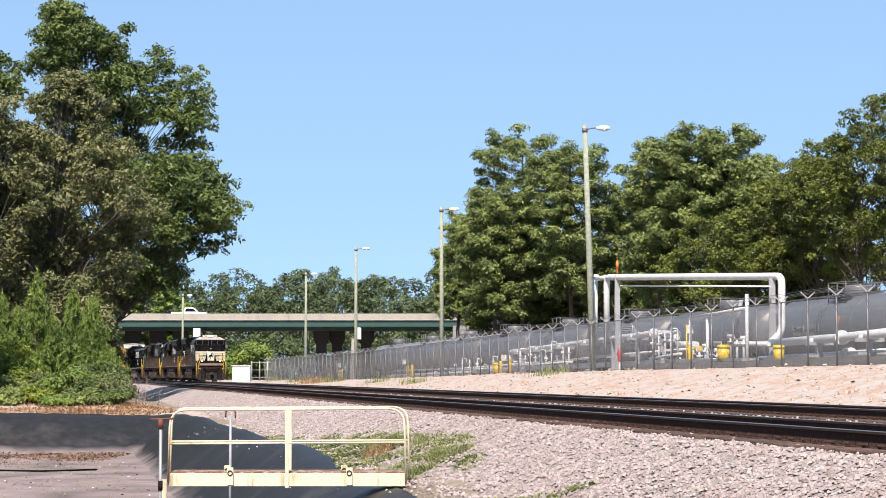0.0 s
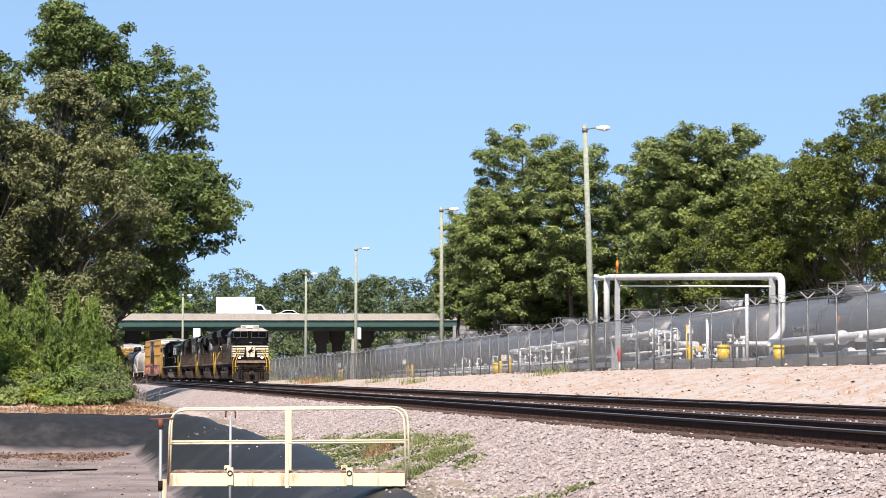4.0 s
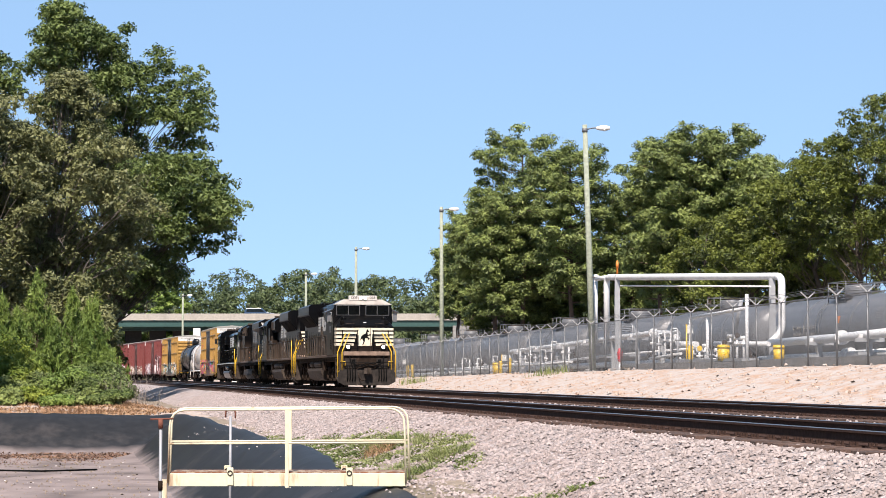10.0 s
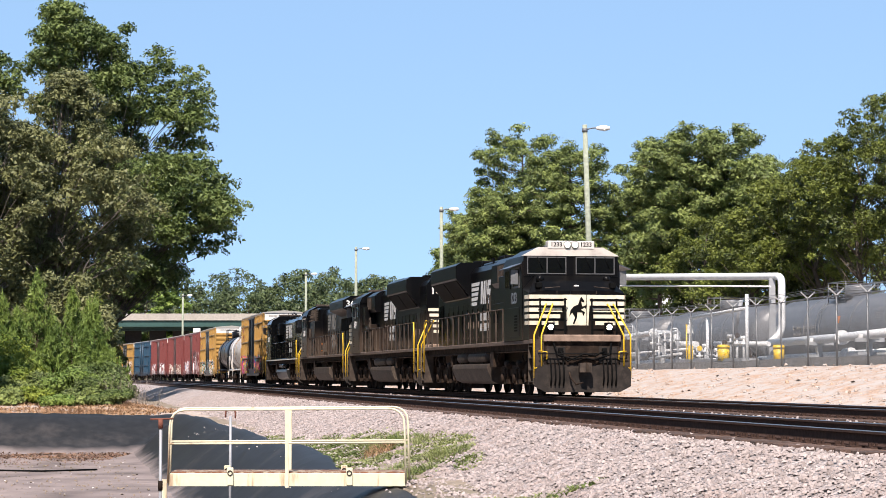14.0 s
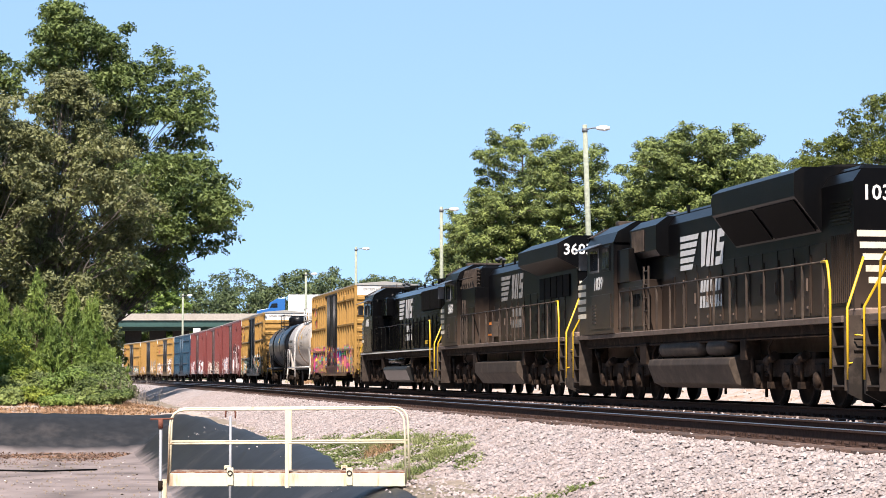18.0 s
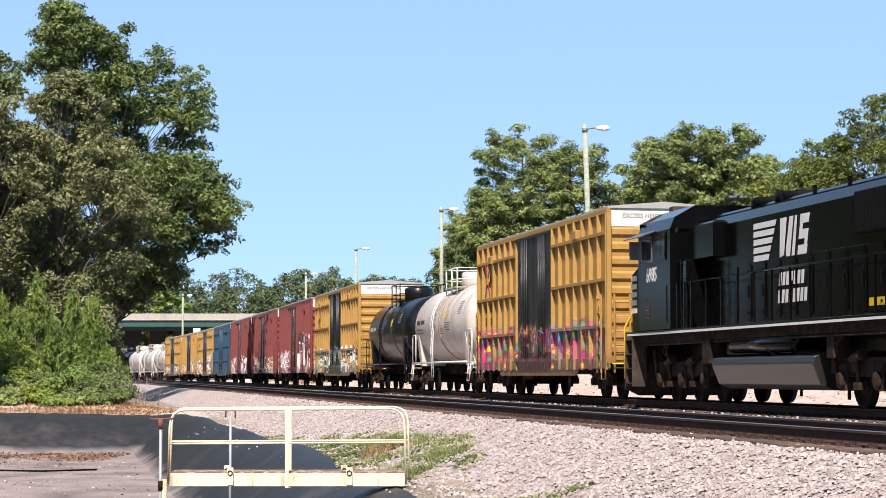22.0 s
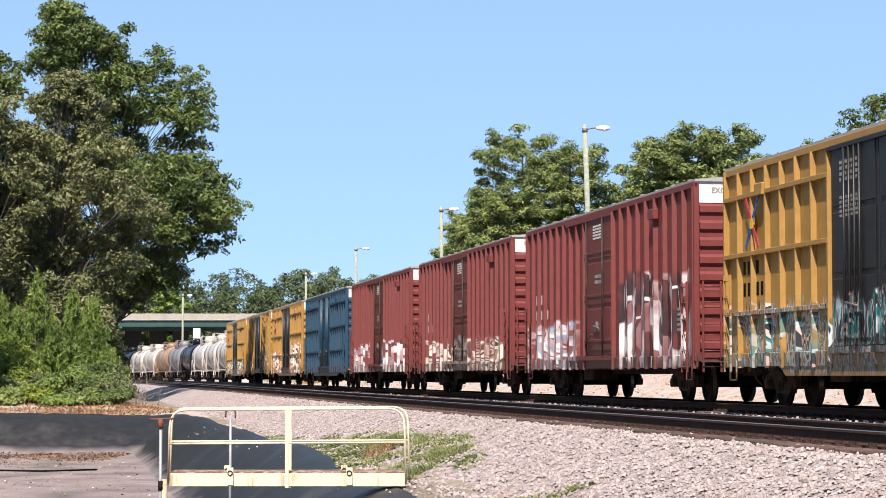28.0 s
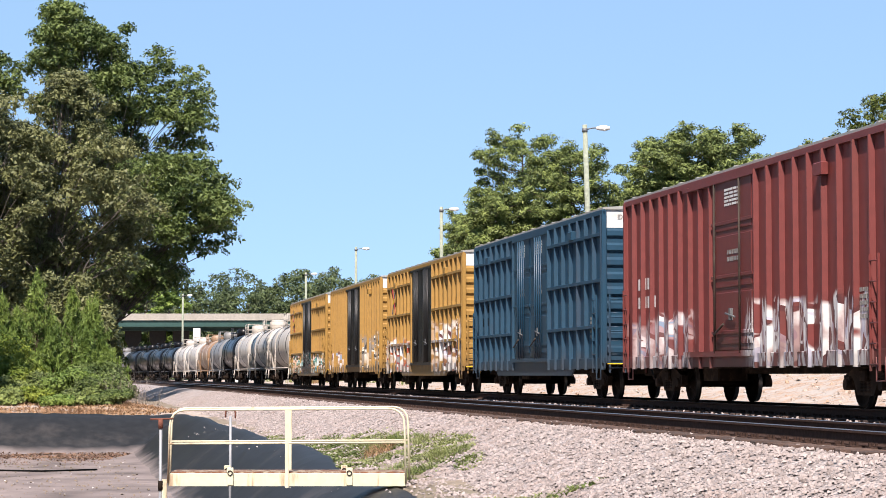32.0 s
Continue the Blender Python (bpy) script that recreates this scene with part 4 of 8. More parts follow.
for px, d, h, lean in ((0.0680, 118, 13.6, -0.40), (-0.0005, 168.7, 13.4, -0.05), (-0.0395, 218.8, 13.5, 0.0), (-0.0622, 265.5, 13.3, 0.0), (-0.1180, 318, 13.0, 0.0)):
    x, y = px * d, d
    street_light(x, y, min(gz(x, y), 0.9), h - 0.3, lean, "tall weathered wooden pole with a single lamp arm")

# ---- the steel gangway at the pond's edge ----
gw = thing("gangway", "cream-painted steel gangway with guard rails and rust spots", "gangway")
GX0, GX1, GY, GZ = -4.14, -0.56, 33.4, -1.04
part("side_channel", Shape().box(GX0, GX1, GY - 0.04, GY + 0.03, GZ, GZ + 0.19, 0.008), CREAM, gw)
part("side_channel", Shape().box(GX0 + 0.1, GX1 - 0.02, GY + 0.8, GY + 0.86, GZ + 0.02, GZ + 0.19, 0.008), CREAM, gw)
part("deck", Shape().box(GX0 + 0.02, GX1 - 0.02, GY + 0.03, GY + 0.8, GZ + 0.165, GZ + 0.212), paint("rusty_deck", (0.24, 0.10, 0.05), 0.9, vary=0.4, bump=0.1, stain=(0.58, 0.50, 0.38), stain_amount=0.85, stain_scale=7.0, stain_edge=(0.47, 0.58)), gw, "rusted deck plate")


def guard(y, x0, x1, zt):
    r, z0, z1 = 0.0165, GZ + 0.05, zt
    bend = [(x0, y, z0), (x0 + 0.02, y, z1 - 0.25)] + [(x0 + 0.02 + 0.22 * (1 - math.cos(a)), y, z1 - 0.22 + 0.22 * math.sin(a)) for a in (0.4, 0.8, 1.2, 1.57)]
    bend += [(x1 - 0.02 - 0.22 * (1 - math.cos(a)), y, z1 + 0.02 - 0.22 + 0.22 * math.sin(a)) for a in (1.57, 1.2, 0.8, 0.4)] + [(x1 - 0.02, y, z1 - 0.25), (x1, y, z0)]
    part("top_rail", Shape().tube(bend, r, 10), CREAM, gw)
    part("mid_rail", Shape().rod((x0, y, (z0 + z1) / 2 + 0.04), (x1, y, (z0 + z1) / 2 + 0.06), r * 0.95, 10), CREAM, gw)
    part("post", Shape().box((x0 + x1) / 2 - 0.027, (x0 + x1) / 2 + 0.027, y - 0.025, y + 0.025, z0 - 0.07, z1), CREAM, gw)


guard(GY - 0.06, GX0, GX1, 0.105)
guard(GY + 0.84, GX0 - 0.08, GX1 + 0.04, 0.118)

# ---- the train: speed and places along the line ----
def run(t):
    """Distance that the train has come by t, zero at 20 s."""
    return 12.476 * (t - 20) + 0.0345 * (t - 20) ** 2


TRAIN = []                                            # (vehicle, s of its middle at 20 s, half the distance between its trucks, turned round)
WHEELS = {}                                           # (axle place, radius, turned round): its wheelsets
DRIVEN = []                                           # road vehicles on the overpass: (vehicle, lane y, x at 0 s, speed, turn)


def at_time(s_mid, half, t, back=False):
    s = s_mid - run(t)
    a, b = line_at(s - half), line_at(s + half)
    turn = math.degrees(math.atan2(a[1] - b[1], a[0] - b[0])) + (180 if back else 0)
    return pose((a[0] + b[0]) / 2, (a[1] + b[1]) / 2, 0, 0, 0, turn)


def motions():
    for ob, s_mid, half, back in TRAIN:
        walk(ob, [(t, at_time(s_mid, half, t, back)) for t in np.arange(0, 32.01, 1.0)])
    for ob, lane, x0, speed, turn in DRIVEN:
        walk(ob, [(0, pose(x0, lane, 9.3, 0, 0, turn)), (16, pose(x0 + 16 * speed, lane, 9.3, 0, 0, turn)), (32, pose(x0 + 32 * speed, lane, 9.3, 0, 0, turn))])
    for (px, r, back), sets in WHEELS.items():
        sign = -1 if back else 1
        walk(sets[0], [(i / 30, pose(px, 0, r, 0, sign * math.degrees((run(i / 30) - run(0)) / r), 0)) for i in range(961)])
        keys = sets[0].animation_data
        for w in sets[1:]:                            # alike axles turn alike
            w.animation_data_create()
            w.animation_data.action = keys.action
            w.animation_data.action_slot = keys.action_slot

# ---- materials of the train ----
DUST = (0.15, 0.115, 0.085)
BLK = paint("loco_black", (0.014, 0.014, 0.015), 0.38, grain=3, vary=0.2, stain=(0.060, 0.047, 0.036), stain_amount=0.4, stain_scale=0.9, bump=0.008, stain_edge=(0.45, 0.75), spec=0.2)
BLKNEW = paint("loco_gloss_black", (0.0035, 0.0035, 0.0038), 0.16, grain=3, vary=0.2, bump=0.012, bump_scale=2.0, spec=0.15, stain=(0.03, 0.026, 0.022), stain_amount=0.1, stain_scale=1.2, streak=True, stain_edge=(0.5, 0.8))
GRIME = paint("dusty_underframe", (0.062, 0.046, 0.036), 0.65, grain=4, vary=0.35, stain=(0.20, 0.155, 0.115), stain_amount=0.5, stain_scale=1.8, bump=0.05, spec=0.2)
DARK = paint("running_gear", (0.030, 0.020, 0.0145), 0.85, grain=5, vary=0.4, stain=(0.16, 0.105, 0.072), stain_amount=0.55, stain_scale=3, bump=0.05, spec=0.1)
WHEELM = paint("wheel_steel", (0.022, 0.015, 0.011), 0.85, 0.0, grain=6, vary=0.3, bump=0.03, spec=0.1)
TREAD = paint("wheel_tread", (0.24, 0.23, 0.22), 0.35, 0.9, bump=0)
STRIPE = paint("cream_stripe", (0.78, 0.70, 0.54), 0.5, grain=6, vary=0.08, stain=DUST, stain_amount=0.4, stain_scale=2, bump=0)
LETTER = paint("white_letter", (0.74, 0.73, 0.70), 0.5, grain=6, vary=0.1, bump=0)
LETTERDIM = paint("faded_letter", (0.36, 0.34, 0.31), 0.6, grain=6, vary=0.2, bump=0)
HANDY = paint("handrail_yellow", (0.80, 0.50, 0.02), 0.45, grain=8, vary=0.08, bump=0)
GLASS = paint("dark_glass", (0.006, 0.007, 0.008), 0.05, grain=2, vary=0.05, bump=0, spec=0.5)
GRILL = paint("black_grille", (0.004, 0.004, 0.004), 0.7, grain=4, vary=0.2, bump=0, spec=0.08)
PLATE = paint("number_plate_grey", (0.64, 0.60, 0.55), 0.4, grain=4, vary=0.05, bump=0)
ROOFM = paint("galvanised_roof", (0.55, 0.54, 0.50), 0.5, 0.3, grain=2, vary=0.12, stain=(0.3, 0.22, 0.15), stain_amount=0.4, stain_scale=1.0, bump=0.01)
SILL = paint("dusty_walkway_edge", (0.17, 0.125, 0.098), 0.7, grain=5, vary=0.3, stain=(0.07, 0.05, 0.04), stain_amount=0.5, stain_scale=2.5, bump=0.03, spec=0.2)
SEAL = paint("grey_window_seal", (0.10, 0.10, 0.10), 0.6, bump=0)
ANTICLIMB = paint("dusty_anticlimber", (0.34, 0.24, 0.18), 0.7, grain=5, vary=0.3, stain=(0.12, 0.085, 0.065), stain_amount=0.6, stain_scale=2.0, bump=0.03, spec=0.2)
PILOT = paint("scuffed_pilot", (0.030, 0.024, 0.020), 0.6, grain=4, vary=0.35, stain=(0.13, 0.10, 0.08), stain_amount=0.5, stain_scale=2.2, bump=0.05, spec=0.2)
BROW = paint("dusty_pale_brow", (0.61, 0.56, 0.50), 0.55, grain=4, vary=0.12, stain=DUST, stain_amount=0.5, stain_scale=2, bump=0.01)
ORANGE = paint("orange_placard", (0.75, 0.22, 0.03), 0.5, bump=0)
HEADLIGHT = bpy.data.materials.new("lit_headlight")
HEADLIGHT.use_nodes = True
HEADLIGHT.node_tree.nodes["Principled BSDF"].inputs["Emission Color"].default_value = (1.0, 0.84, 0.62, 1)
HEADLIGHT.node_tree.nodes["Principled BSDF"].inputs["Emission Strength"].default_value = 14.0


def car_paint(name, colour, car, rough=0.5, rust=(0.12, 0.05, 0.03), graffiti=(), bottom=0.9, dirt=(0.055, 0.043, 0.036), dirt_amount=0.65, span=0.45, spec=0.5):
    """Weathered car paint in the car's own space; graffiti: (x0, x1, top, bottom, palette, scale, seed, strength)."""
    m = paint(name, colour, rough, grain=5, vary=0.1, stain=rust, stain_amount=0.45, stain_scale=1.3, bump=0.01, streak=True, stain_edge=(0.55, 0.78), spec=spec)
    n, l = m.node_tree.nodes, m.node_tree.links
    tc = next(q for q in n if q.type == "TEX_COORD")
    tc.object = car
    b = n["Principled BSDF"]
    out = b.inputs["Base Color"].links[0].from_socket
    # road dirt thrown up along the lower side
    sep = n.new("ShaderNodeSeparateXYZ")
    l.new(tc.outputs["Object"], sep.inputs[0])
    for x0, x1, top, low, palette, scale, seed, strength in graffiti:
        wob = n.new("ShaderNodeTexNoise")
        wob.inputs["Scale"].default_value, wob.inputs["Detail"].default_value = 1.6 * scale, 2
        sh = n.new("ShaderNodeVectorMath")
        sh.operation = "ADD"
        sh.inputs[1].default_value = (seed * 7.3, 0, seed * 3.1)
        l.new(tc.outputs["Object"], sh.inputs[0])
        sq = n.new("ShaderNodeMapping")
        sq.inputs["Scale"].default_value = (1.25, 0.0, 0.48)
        l.new(sh.outputs["Vector"], sq.inputs["Vector"])
        l.new(sq.outputs["Vector"], wob.inputs["Vector"])
        # warped cells give the filled letters, their borders the outlines
        warp = n.new("ShaderNodeVectorMath")
        warp.operation = "MULTIPLY_ADD"
        warp.inputs[1].default_value = (0.6, 0, 0.6)
        l.new(wob.outputs["Color"], warp.inputs[0]), l.new(sq.outputs["Vector"], warp.inputs[2])
        swirl = n.new("ShaderNodeTexNoise")
        swirl.inputs["Scale"].default_value, swirl.inputs["Detail"].default_value = 1.5 * scale, 0.6
        l.new(warp.outputs["Vector"], swirl.inputs["Vector"])

        def arith(op, a, b=0.0):
            q = n.new("ShaderNodeMath")
            q.operation = op
            for k, w in enumerate((a, b)):
                if isinstance(w, float):
                    q.inputs[k].default_value = w
                else:
                    l.new(w, q.inputs[k])
            return q.outputs["Value"]
        wave = arith("FRACT", arith("MULTIPLY", swirl.outputs["Fac"], 6.0 if scale > 0.8 else 3.0))
        border = arith("SUBTRACT", 0.5, arith("ABSOLUTE", arith("SUBTRACT", wave, 0.5)))
        ramp = n.new("ShaderNodeValToRGB")
        ramp.color_ramp.interpolation = "CONSTANT"
        for i, c in enumerate(palette):
            e = ramp.color_ramp.elements[i] if i < 2 else ramp.color_ramp.elements.new(i / len(palette))
            e.position, e.color = i / len(palette), (*dimmed(c), 1)
        l.new(wave, ramp.inputs["Fac"])
        line = n.new("ShaderNodeMapRange")
        line.inputs["From Min"].default_value, line.inputs["From Max"].default_value = 0.06, 0.09
        l.new(border, line.inputs["Value"])
        lm = n.new("ShaderNodeMix")
        lm.data_type = "RGBA"
        lm.inputs["A"].default_value = (*dimmed(palette[-1]), 1)
        l.new(line.outputs["Result"], lm.inputs["Factor"]), l.new(ramp.outputs["Color"], lm.inputs["B"])
        # the painted field: between x0 and x1 and below a ragged top edge
        masks = []
        for sock, lo, hi, wide in ((sep.outputs["X"], x0, x0 + 0.5, 0.8), (sep.outputs["X"], x1, x1 - 0.5, 0.8), (sep.outputs["Z"], top, top - 0.12, 1.3), (sep.outputs["Z"], low, low + 0.15, 0.3)):
            jit = n.new("ShaderNodeMath")
            jit.operation = "MULTIPLY_ADD"
            jit.inputs[1].default_value = wide
            l.new(wob.outputs["Fac"], jit.inputs[0]), l.new(sock, jit.inputs[2])
            mr = n.new("ShaderNodeMapRange")
            mr.inputs["From Min"].default_value, mr.inputs["From Max"].default_value = lo + wide / 2, hi + wide / 2
            l.new(jit.outputs["Value"], mr.inputs["Value"])
            masks.append(mr.outputs["Result"])
        f = masks[0]
        for k in masks[1:]:
            mu = n.new("ShaderNodeMath")
            mu.operation = "MULTIPLY"
            l.new(f, mu.inputs[0]), l.new(k, mu.inputs[1])
            f = mu.outputs["Value"]
        gap = n.new("ShaderNodeMapRange")               # bare patches inside the lettering
        gap.inputs["From Min"].default_value, gap.inputs["From Max"].default_value = 1 - strength, 1 - strength + 0.04
        l.new(arith("MULTIPLY", arith("SUBTRACT", wob.outputs["Fac"], 0.33), 3.0), gap.inputs["Value"])
        mu = n.new("ShaderNodeMath")
        mu.operation = "MULTIPLY"
        l.new(f, mu.inputs[0]), l.new(gap.outputs["Result"], mu.inputs[1])
        # thin sprayed strokes over the fill, and paint worn thin in vertical runs
        stroke = n.new("ShaderNodeTexNoise")
        stroke.inputs["Scale"].default_value, stroke.inputs["Detail"].default_value = 2.6 * scale, 1.0
        l.new(warp.outputs["Vector"], stroke.inputs["Vector"])
        near = n.new("ShaderNodeMapRange")
        near.inputs["From Min"].default_value, near.inputs["From Max"].default_value = 0.030, 0.016
        l.new(arith("ABSOLUTE", arith("SUBTRACT", stroke.outputs["Fac"], 0.5)), near.inputs["Value"])
        sm = n.new("ShaderNodeMix")
        sm.data_type = "RGBA"
        sm.inputs["B"].default_value = (*dimmed(palette[0] if sum(palette[0]) > sum(palette[-1]) else palette[-1]), 1)
        l.new(near.outputs["Result"], sm.inputs["Factor"]), l.new(lm.outputs["Result"], sm.inputs["A"])
        runs = n.new("ShaderNodeMapping")
        runs.inputs["Scale"].default_value = (7.0, 1.0, 1.1)
        l.new(sh.outputs["Vector"], runs.inputs["Vector"])
        wear = n.new("ShaderNodeTexNoise")
        wear.inputs["Scale"].default_value, wear.inputs["Detail"].default_value = 1.2, 6
        l.new(runs.outputs["Vector"], wear.inputs["Vector"])
        thin = n.new("ShaderNodeMapRange")
        thin.inputs["From Min"].default_value, thin.inputs["From Max"].default_value = 0.36, 0.56
        thin.inputs["To Min"].default_value = 0.25
        l.new(wear.outputs["Fac"], thin.inputs["Value"])
        mx = n.new("ShaderNodeMix")
        mx.data_type = "RGBA"
        l.new(arith("MULTIPLY", mu.outputs["Value"], thin.outputs["Result"]), mx.inputs["Factor"]), l.new(out, mx.inputs["A"]), l.new(sm.outputs["Result"], mx.inputs["B"])
        out = mx.outputs["Result"]
    dn = n.new("ShaderNodeTexNoise")
    dn.inputs["Scale"].default_value = 2.2
    l.new(tc.outputs["Object"], dn.inputs["Vector"])
    dj = n.new("ShaderNodeMath")
    dj.operation = "MULTIPLY_ADD"
    dj.inputs[1].default_value = -0.9
    l.new(dn.outputs["Fac"], dj.inputs[0]), l.new(sep.outputs["Z"], dj.inputs[2])
    dr = n.new("ShaderNodeMapRange")
    dr.inputs["From Min"].default_value, dr.inputs["From Max"].default_value = bottom + 0.15, bottom + 0.15 - span
    dr.inputs["To Max"].default_value = dirt_amount
    l.new(dj.outputs["Value"], dr.inputs["Value"])
    dm = n.new("ShaderNodeMix")
    dm.data_type = "RGBA"
    dm.inputs["B"].default_value = (*dimmed(dirt), 1)
    l.new(dr.outputs["Result"], dm.inputs["Factor"]), l.new(out, dm.inputs["A"])
    l.new(dm.outputs["Result"], b.inputs["Base Color"])
    return m


TRUCKB = paint("bright_blue_paint", (0.03, 0.16, 0.48), 0.25, vary=0.05, bump=0, coat=0.5)

# ---- running gear ----
WHEEL_R, DRIVE_R = 0.457, 0.533


def wheel_mesh(r):
    sh = Shape()
    for sd in (-1, 1):
        y = sd * 0.745
        prof = [(y - sd * 0.06, r + 0.028), (y - sd * 0.035, r + 0.012), (y - sd * 0.03, r), (y + sd * 0.07, r - 0.006), (y + sd * 0.07, r - 0.07),
                (y + sd * 0.02, r - 0.09), (y - sd * 0.005, 0.17), (y + sd * 0.07, 0.13), (y + sd * 0.09, 0.06)]
        sh.slot = 0
        sh.lathe(prof, "y", n=24)
        sh.slot = 1
        sh.lathe([(y - sd * 0.028, r + 0.001), (y + sd * 0.066, r - 0.004)], "y", n=24, cap=False)
        sh.slot = 0
        for k in range(3):                            # cast holes and chalk marks that show the turning
            a = k * 2.094
            sh.box(-0.03, 0.03, y + sd * 0.03 - 0.008, y + sd * 0.03 + 0.008, 0.2, 0.3, at=pose(0, 0, 0, 0, math.degrees(a), 0))
    sh.rod((0, -0.95, 0), (0, 0.95, 0), 0.08, 10)
    return sh.mesh("wheelset", [WHEELM, TREAD])


WHEEL_MESH = {WHEEL_R: wheel_mesh(WHEEL_R), DRIVE_R: wheel_mesh(DRIVE_R)}


def freight_frame():
    sh = Shape()
    for sd in (-1, 1):
        y0, y1 = sd * 0.96, sd * 1.10
        y0, y1 = min(y0, y1), max(y0, y1)
        sh.prism([(-1.12, 0.62), (-0.95, 0.66), (-0.55, 0.78), (0.55, 0.78), (0.95, 0.66), (1.12, 0.62), (1.12, 0.42), (0.98, 0.38), (0.92, 0.60), (0.66, 0.58),
                  (0.42, 0.26), (-0.42, 0.26), (-0.66, 0.58), (-0.92, 0.60), (-0.98, 0.38), (-1.12, 0.42)], y0, y1)
        for x in (-0.9, 0.9):
            sh.rod((x, sd * 0.94, WHEEL_R), (x, sd * 1.17, WHEEL_R), 0.11, 10)
            sh.box(x - 0.14, x + 0.14, min(sd * 0.98, sd * 1.12), max(sd * 0.98, sd * 1.12), 0.5, 0.62, 0.02)
        for x in (-0.2, 0.0, 0.2):
            for k in range(4):
                sh.lathe([(0.31 + k * 0.06, 0.06), (0.33 + k * 0.06, 0.085), (0.36 + k * 0.06, 0.06)], "z", (x, sd * 1.06, 0), 8)
    sh.box(-0.2, 0.2, -1.18, 1.18, 0.52, 0.74, 0.03)
    sh.rod((-0.55, -0.7, 0.4), (-0.55, 0.7, 0.4), 0.05)
    sh.rod((0.55, -0.7, 0.4), (0.55, 0.7, 0.4), 0.05)
    return sh.mesh("truck", DARK)


FREIGHT_FRAME = freight_frame()


def loco_frame(style):
    sh = Shape()
    for sd in (-1, 1):
        y0, y1 = sorted((sd * 1.0, sd * 1.16))
        sh.prism([(-2.6, 0.95), (2.6, 0.95), (2.62, 0.68), (2.1, 0.60), (1.6, 0.72), (1.1, 0.60), (0.5, 0.60), (0, 0.74), (-0.5, 0.60), (-1.1, 0.60), (-1.6, 0.72), (-2.1, 0.60), (-2.62, 0.68)], y0, y1)
        for x in (-1.85, 0.0, 1.85):
            sh.box(x - 0.2, x + 0.2, *sorted((sd * 1.0, sd * 1.22)), 0.34, 0.86, 0.03)
            sh.lathe([(sd * 1.2, 0.17), (sd * 1.29, 0.15), (sd * 1.31, 0.05)], "y", (x, 0, DRIVE_R), 14)
            for dx in (-0.33, 0.33):
                for k in range(5):
                    sh.lathe([(0.60 + k * 0.055, 0.06), (0.62 + k * 0.055, 0.09), (0.65 + k * 0.055, 0.06)], "z", (x + dx, sd * 1.1, 0), 8)
        for x in (-0.95, 0.95):
            sh.rod((x - 0.25, sd * 1.24, 1.02), (x + 0.25, sd * 1.24, 0.92), 0.10, 10)
            sh.rod((x, sd * 1.24, 1.0), (x, sd * 1.24, 0.5), 0.045, 8)
            sh.box(x - 0.1, x + 0.1, *sorted((sd * 1.12, sd * 1.3)), 0.36, 0.5)
        sh.rod((2.3, sd * 1.25, 1.25), (2.0, sd * 1.25, 0.55), 0.05, 8)
    sh.box(-2.5, 2.5, -1.0, 1.0, 0.66, 0.9)
    for x in (-1.1, 1.1):
        sh.box(x - 0.25, x + 0.25, -1.1, 1.1, 0.8, 1.08)
    for x in (-2.75, 2.75):
        for sd in (-1, 1):
            sh.tube([(x * 0.9, sd * 0.75, 0.9), (x, sd * 0.75, 0.5), (x, sd * 0.75, 0.16)], 0.035, 7)
    return sh.mesh("truck", DARK)


LOCO_FRAME = loco_frame(0)


def truck(car, x, axles, r, frame_mesh, back):
    t = new("truck", frame_mesh)
    t.parent = car
    t.location = (x, 0, 0)
    for a in axles:
        w = new("wheelset", WHEEL_MESH[r])
        w.parent = t
        w.location = (a, 0, r)
        WHEELS.setdefault((a, r, back), []).append(w)
    return t


def coupler(car, x, sign, z=0.86):
    sh = Shape().box(*sorted((x - sign * 0.9, x - sign * 0.2)), -0.09, 0.09, z - 0.09, z + 0.09, 0.02)
    sh.prism([(x - sign * 0.28, -0.16), (x + sign * 0.02, -0.19), (x + sign * 0.06, -0.02), (x - sign * 0.06, 0.03), (x + sign * 0.03, 0.1), (x, 0.19), (x - sign * 0.28, 0.16)], z - 0.14, z + 0.14, "xy")
    part("coupler", sh, GRIME, car)
    part("air_hose", Shape().tube([(x - sign * 0.5, -0.42, z - 0.05), (x - sign * 0.2, -0.42, z - 0.3), (x, -0.3, z - 0.5), (x + sign * 0.1, -0.1, z - 0.45)], 0.028, 7), DARK, car)


def ladder(car, x, y, z0, z1, axis, mat, rungs, w=0.42):
    """A ladder standing off a side (axis y) or an end (axis x)."""
    sh = Shape()
    for k in (-w / 2, w / 2):
        a = (x + k, y, z0) if axis == "y" else (x, y + k, z0)
        sh.bar(a, (a[0], a[1], z1), 0.045, 0.03)
    for i in range(rungs):
        z = z0 + 0.12 + (z1 - z0 - 0.24) * i / max(1, rungs - 1)
        a = (x - w / 2, y, z) if axis == "y" else (x, y - w / 2, z)
        b = (x + w / 2, y, z) if axis == "y" else (x, y + w / 2, z)
        sh.rod(a, b, 0.014, 6)
    return part("ladder", sh, mat, car)


def bars(parent, name, x0, z0, w, h, rows, y, mat, seed, facing=-1, gaps=True):
    """Unreadable lines of small lettering as rows of short strokes, on a side wall."""
    rng = random.Random(seed)
    sh = Shape()
    for i in range(rows):
        z = z0 - i * h / rows
        x = x0
        while x < x0 + w - 0.02:
            ln = min(rng.uniform(0.08, 0.3) * w, x0 + w - x)
            sh.box(x, x + ln, *sorted((y, y + facing * 0.004)), z - h / rows * 0.62, z)
            x += ln + (0.05 * w if gaps else 0)
    return part(name, sh, mat, parent)


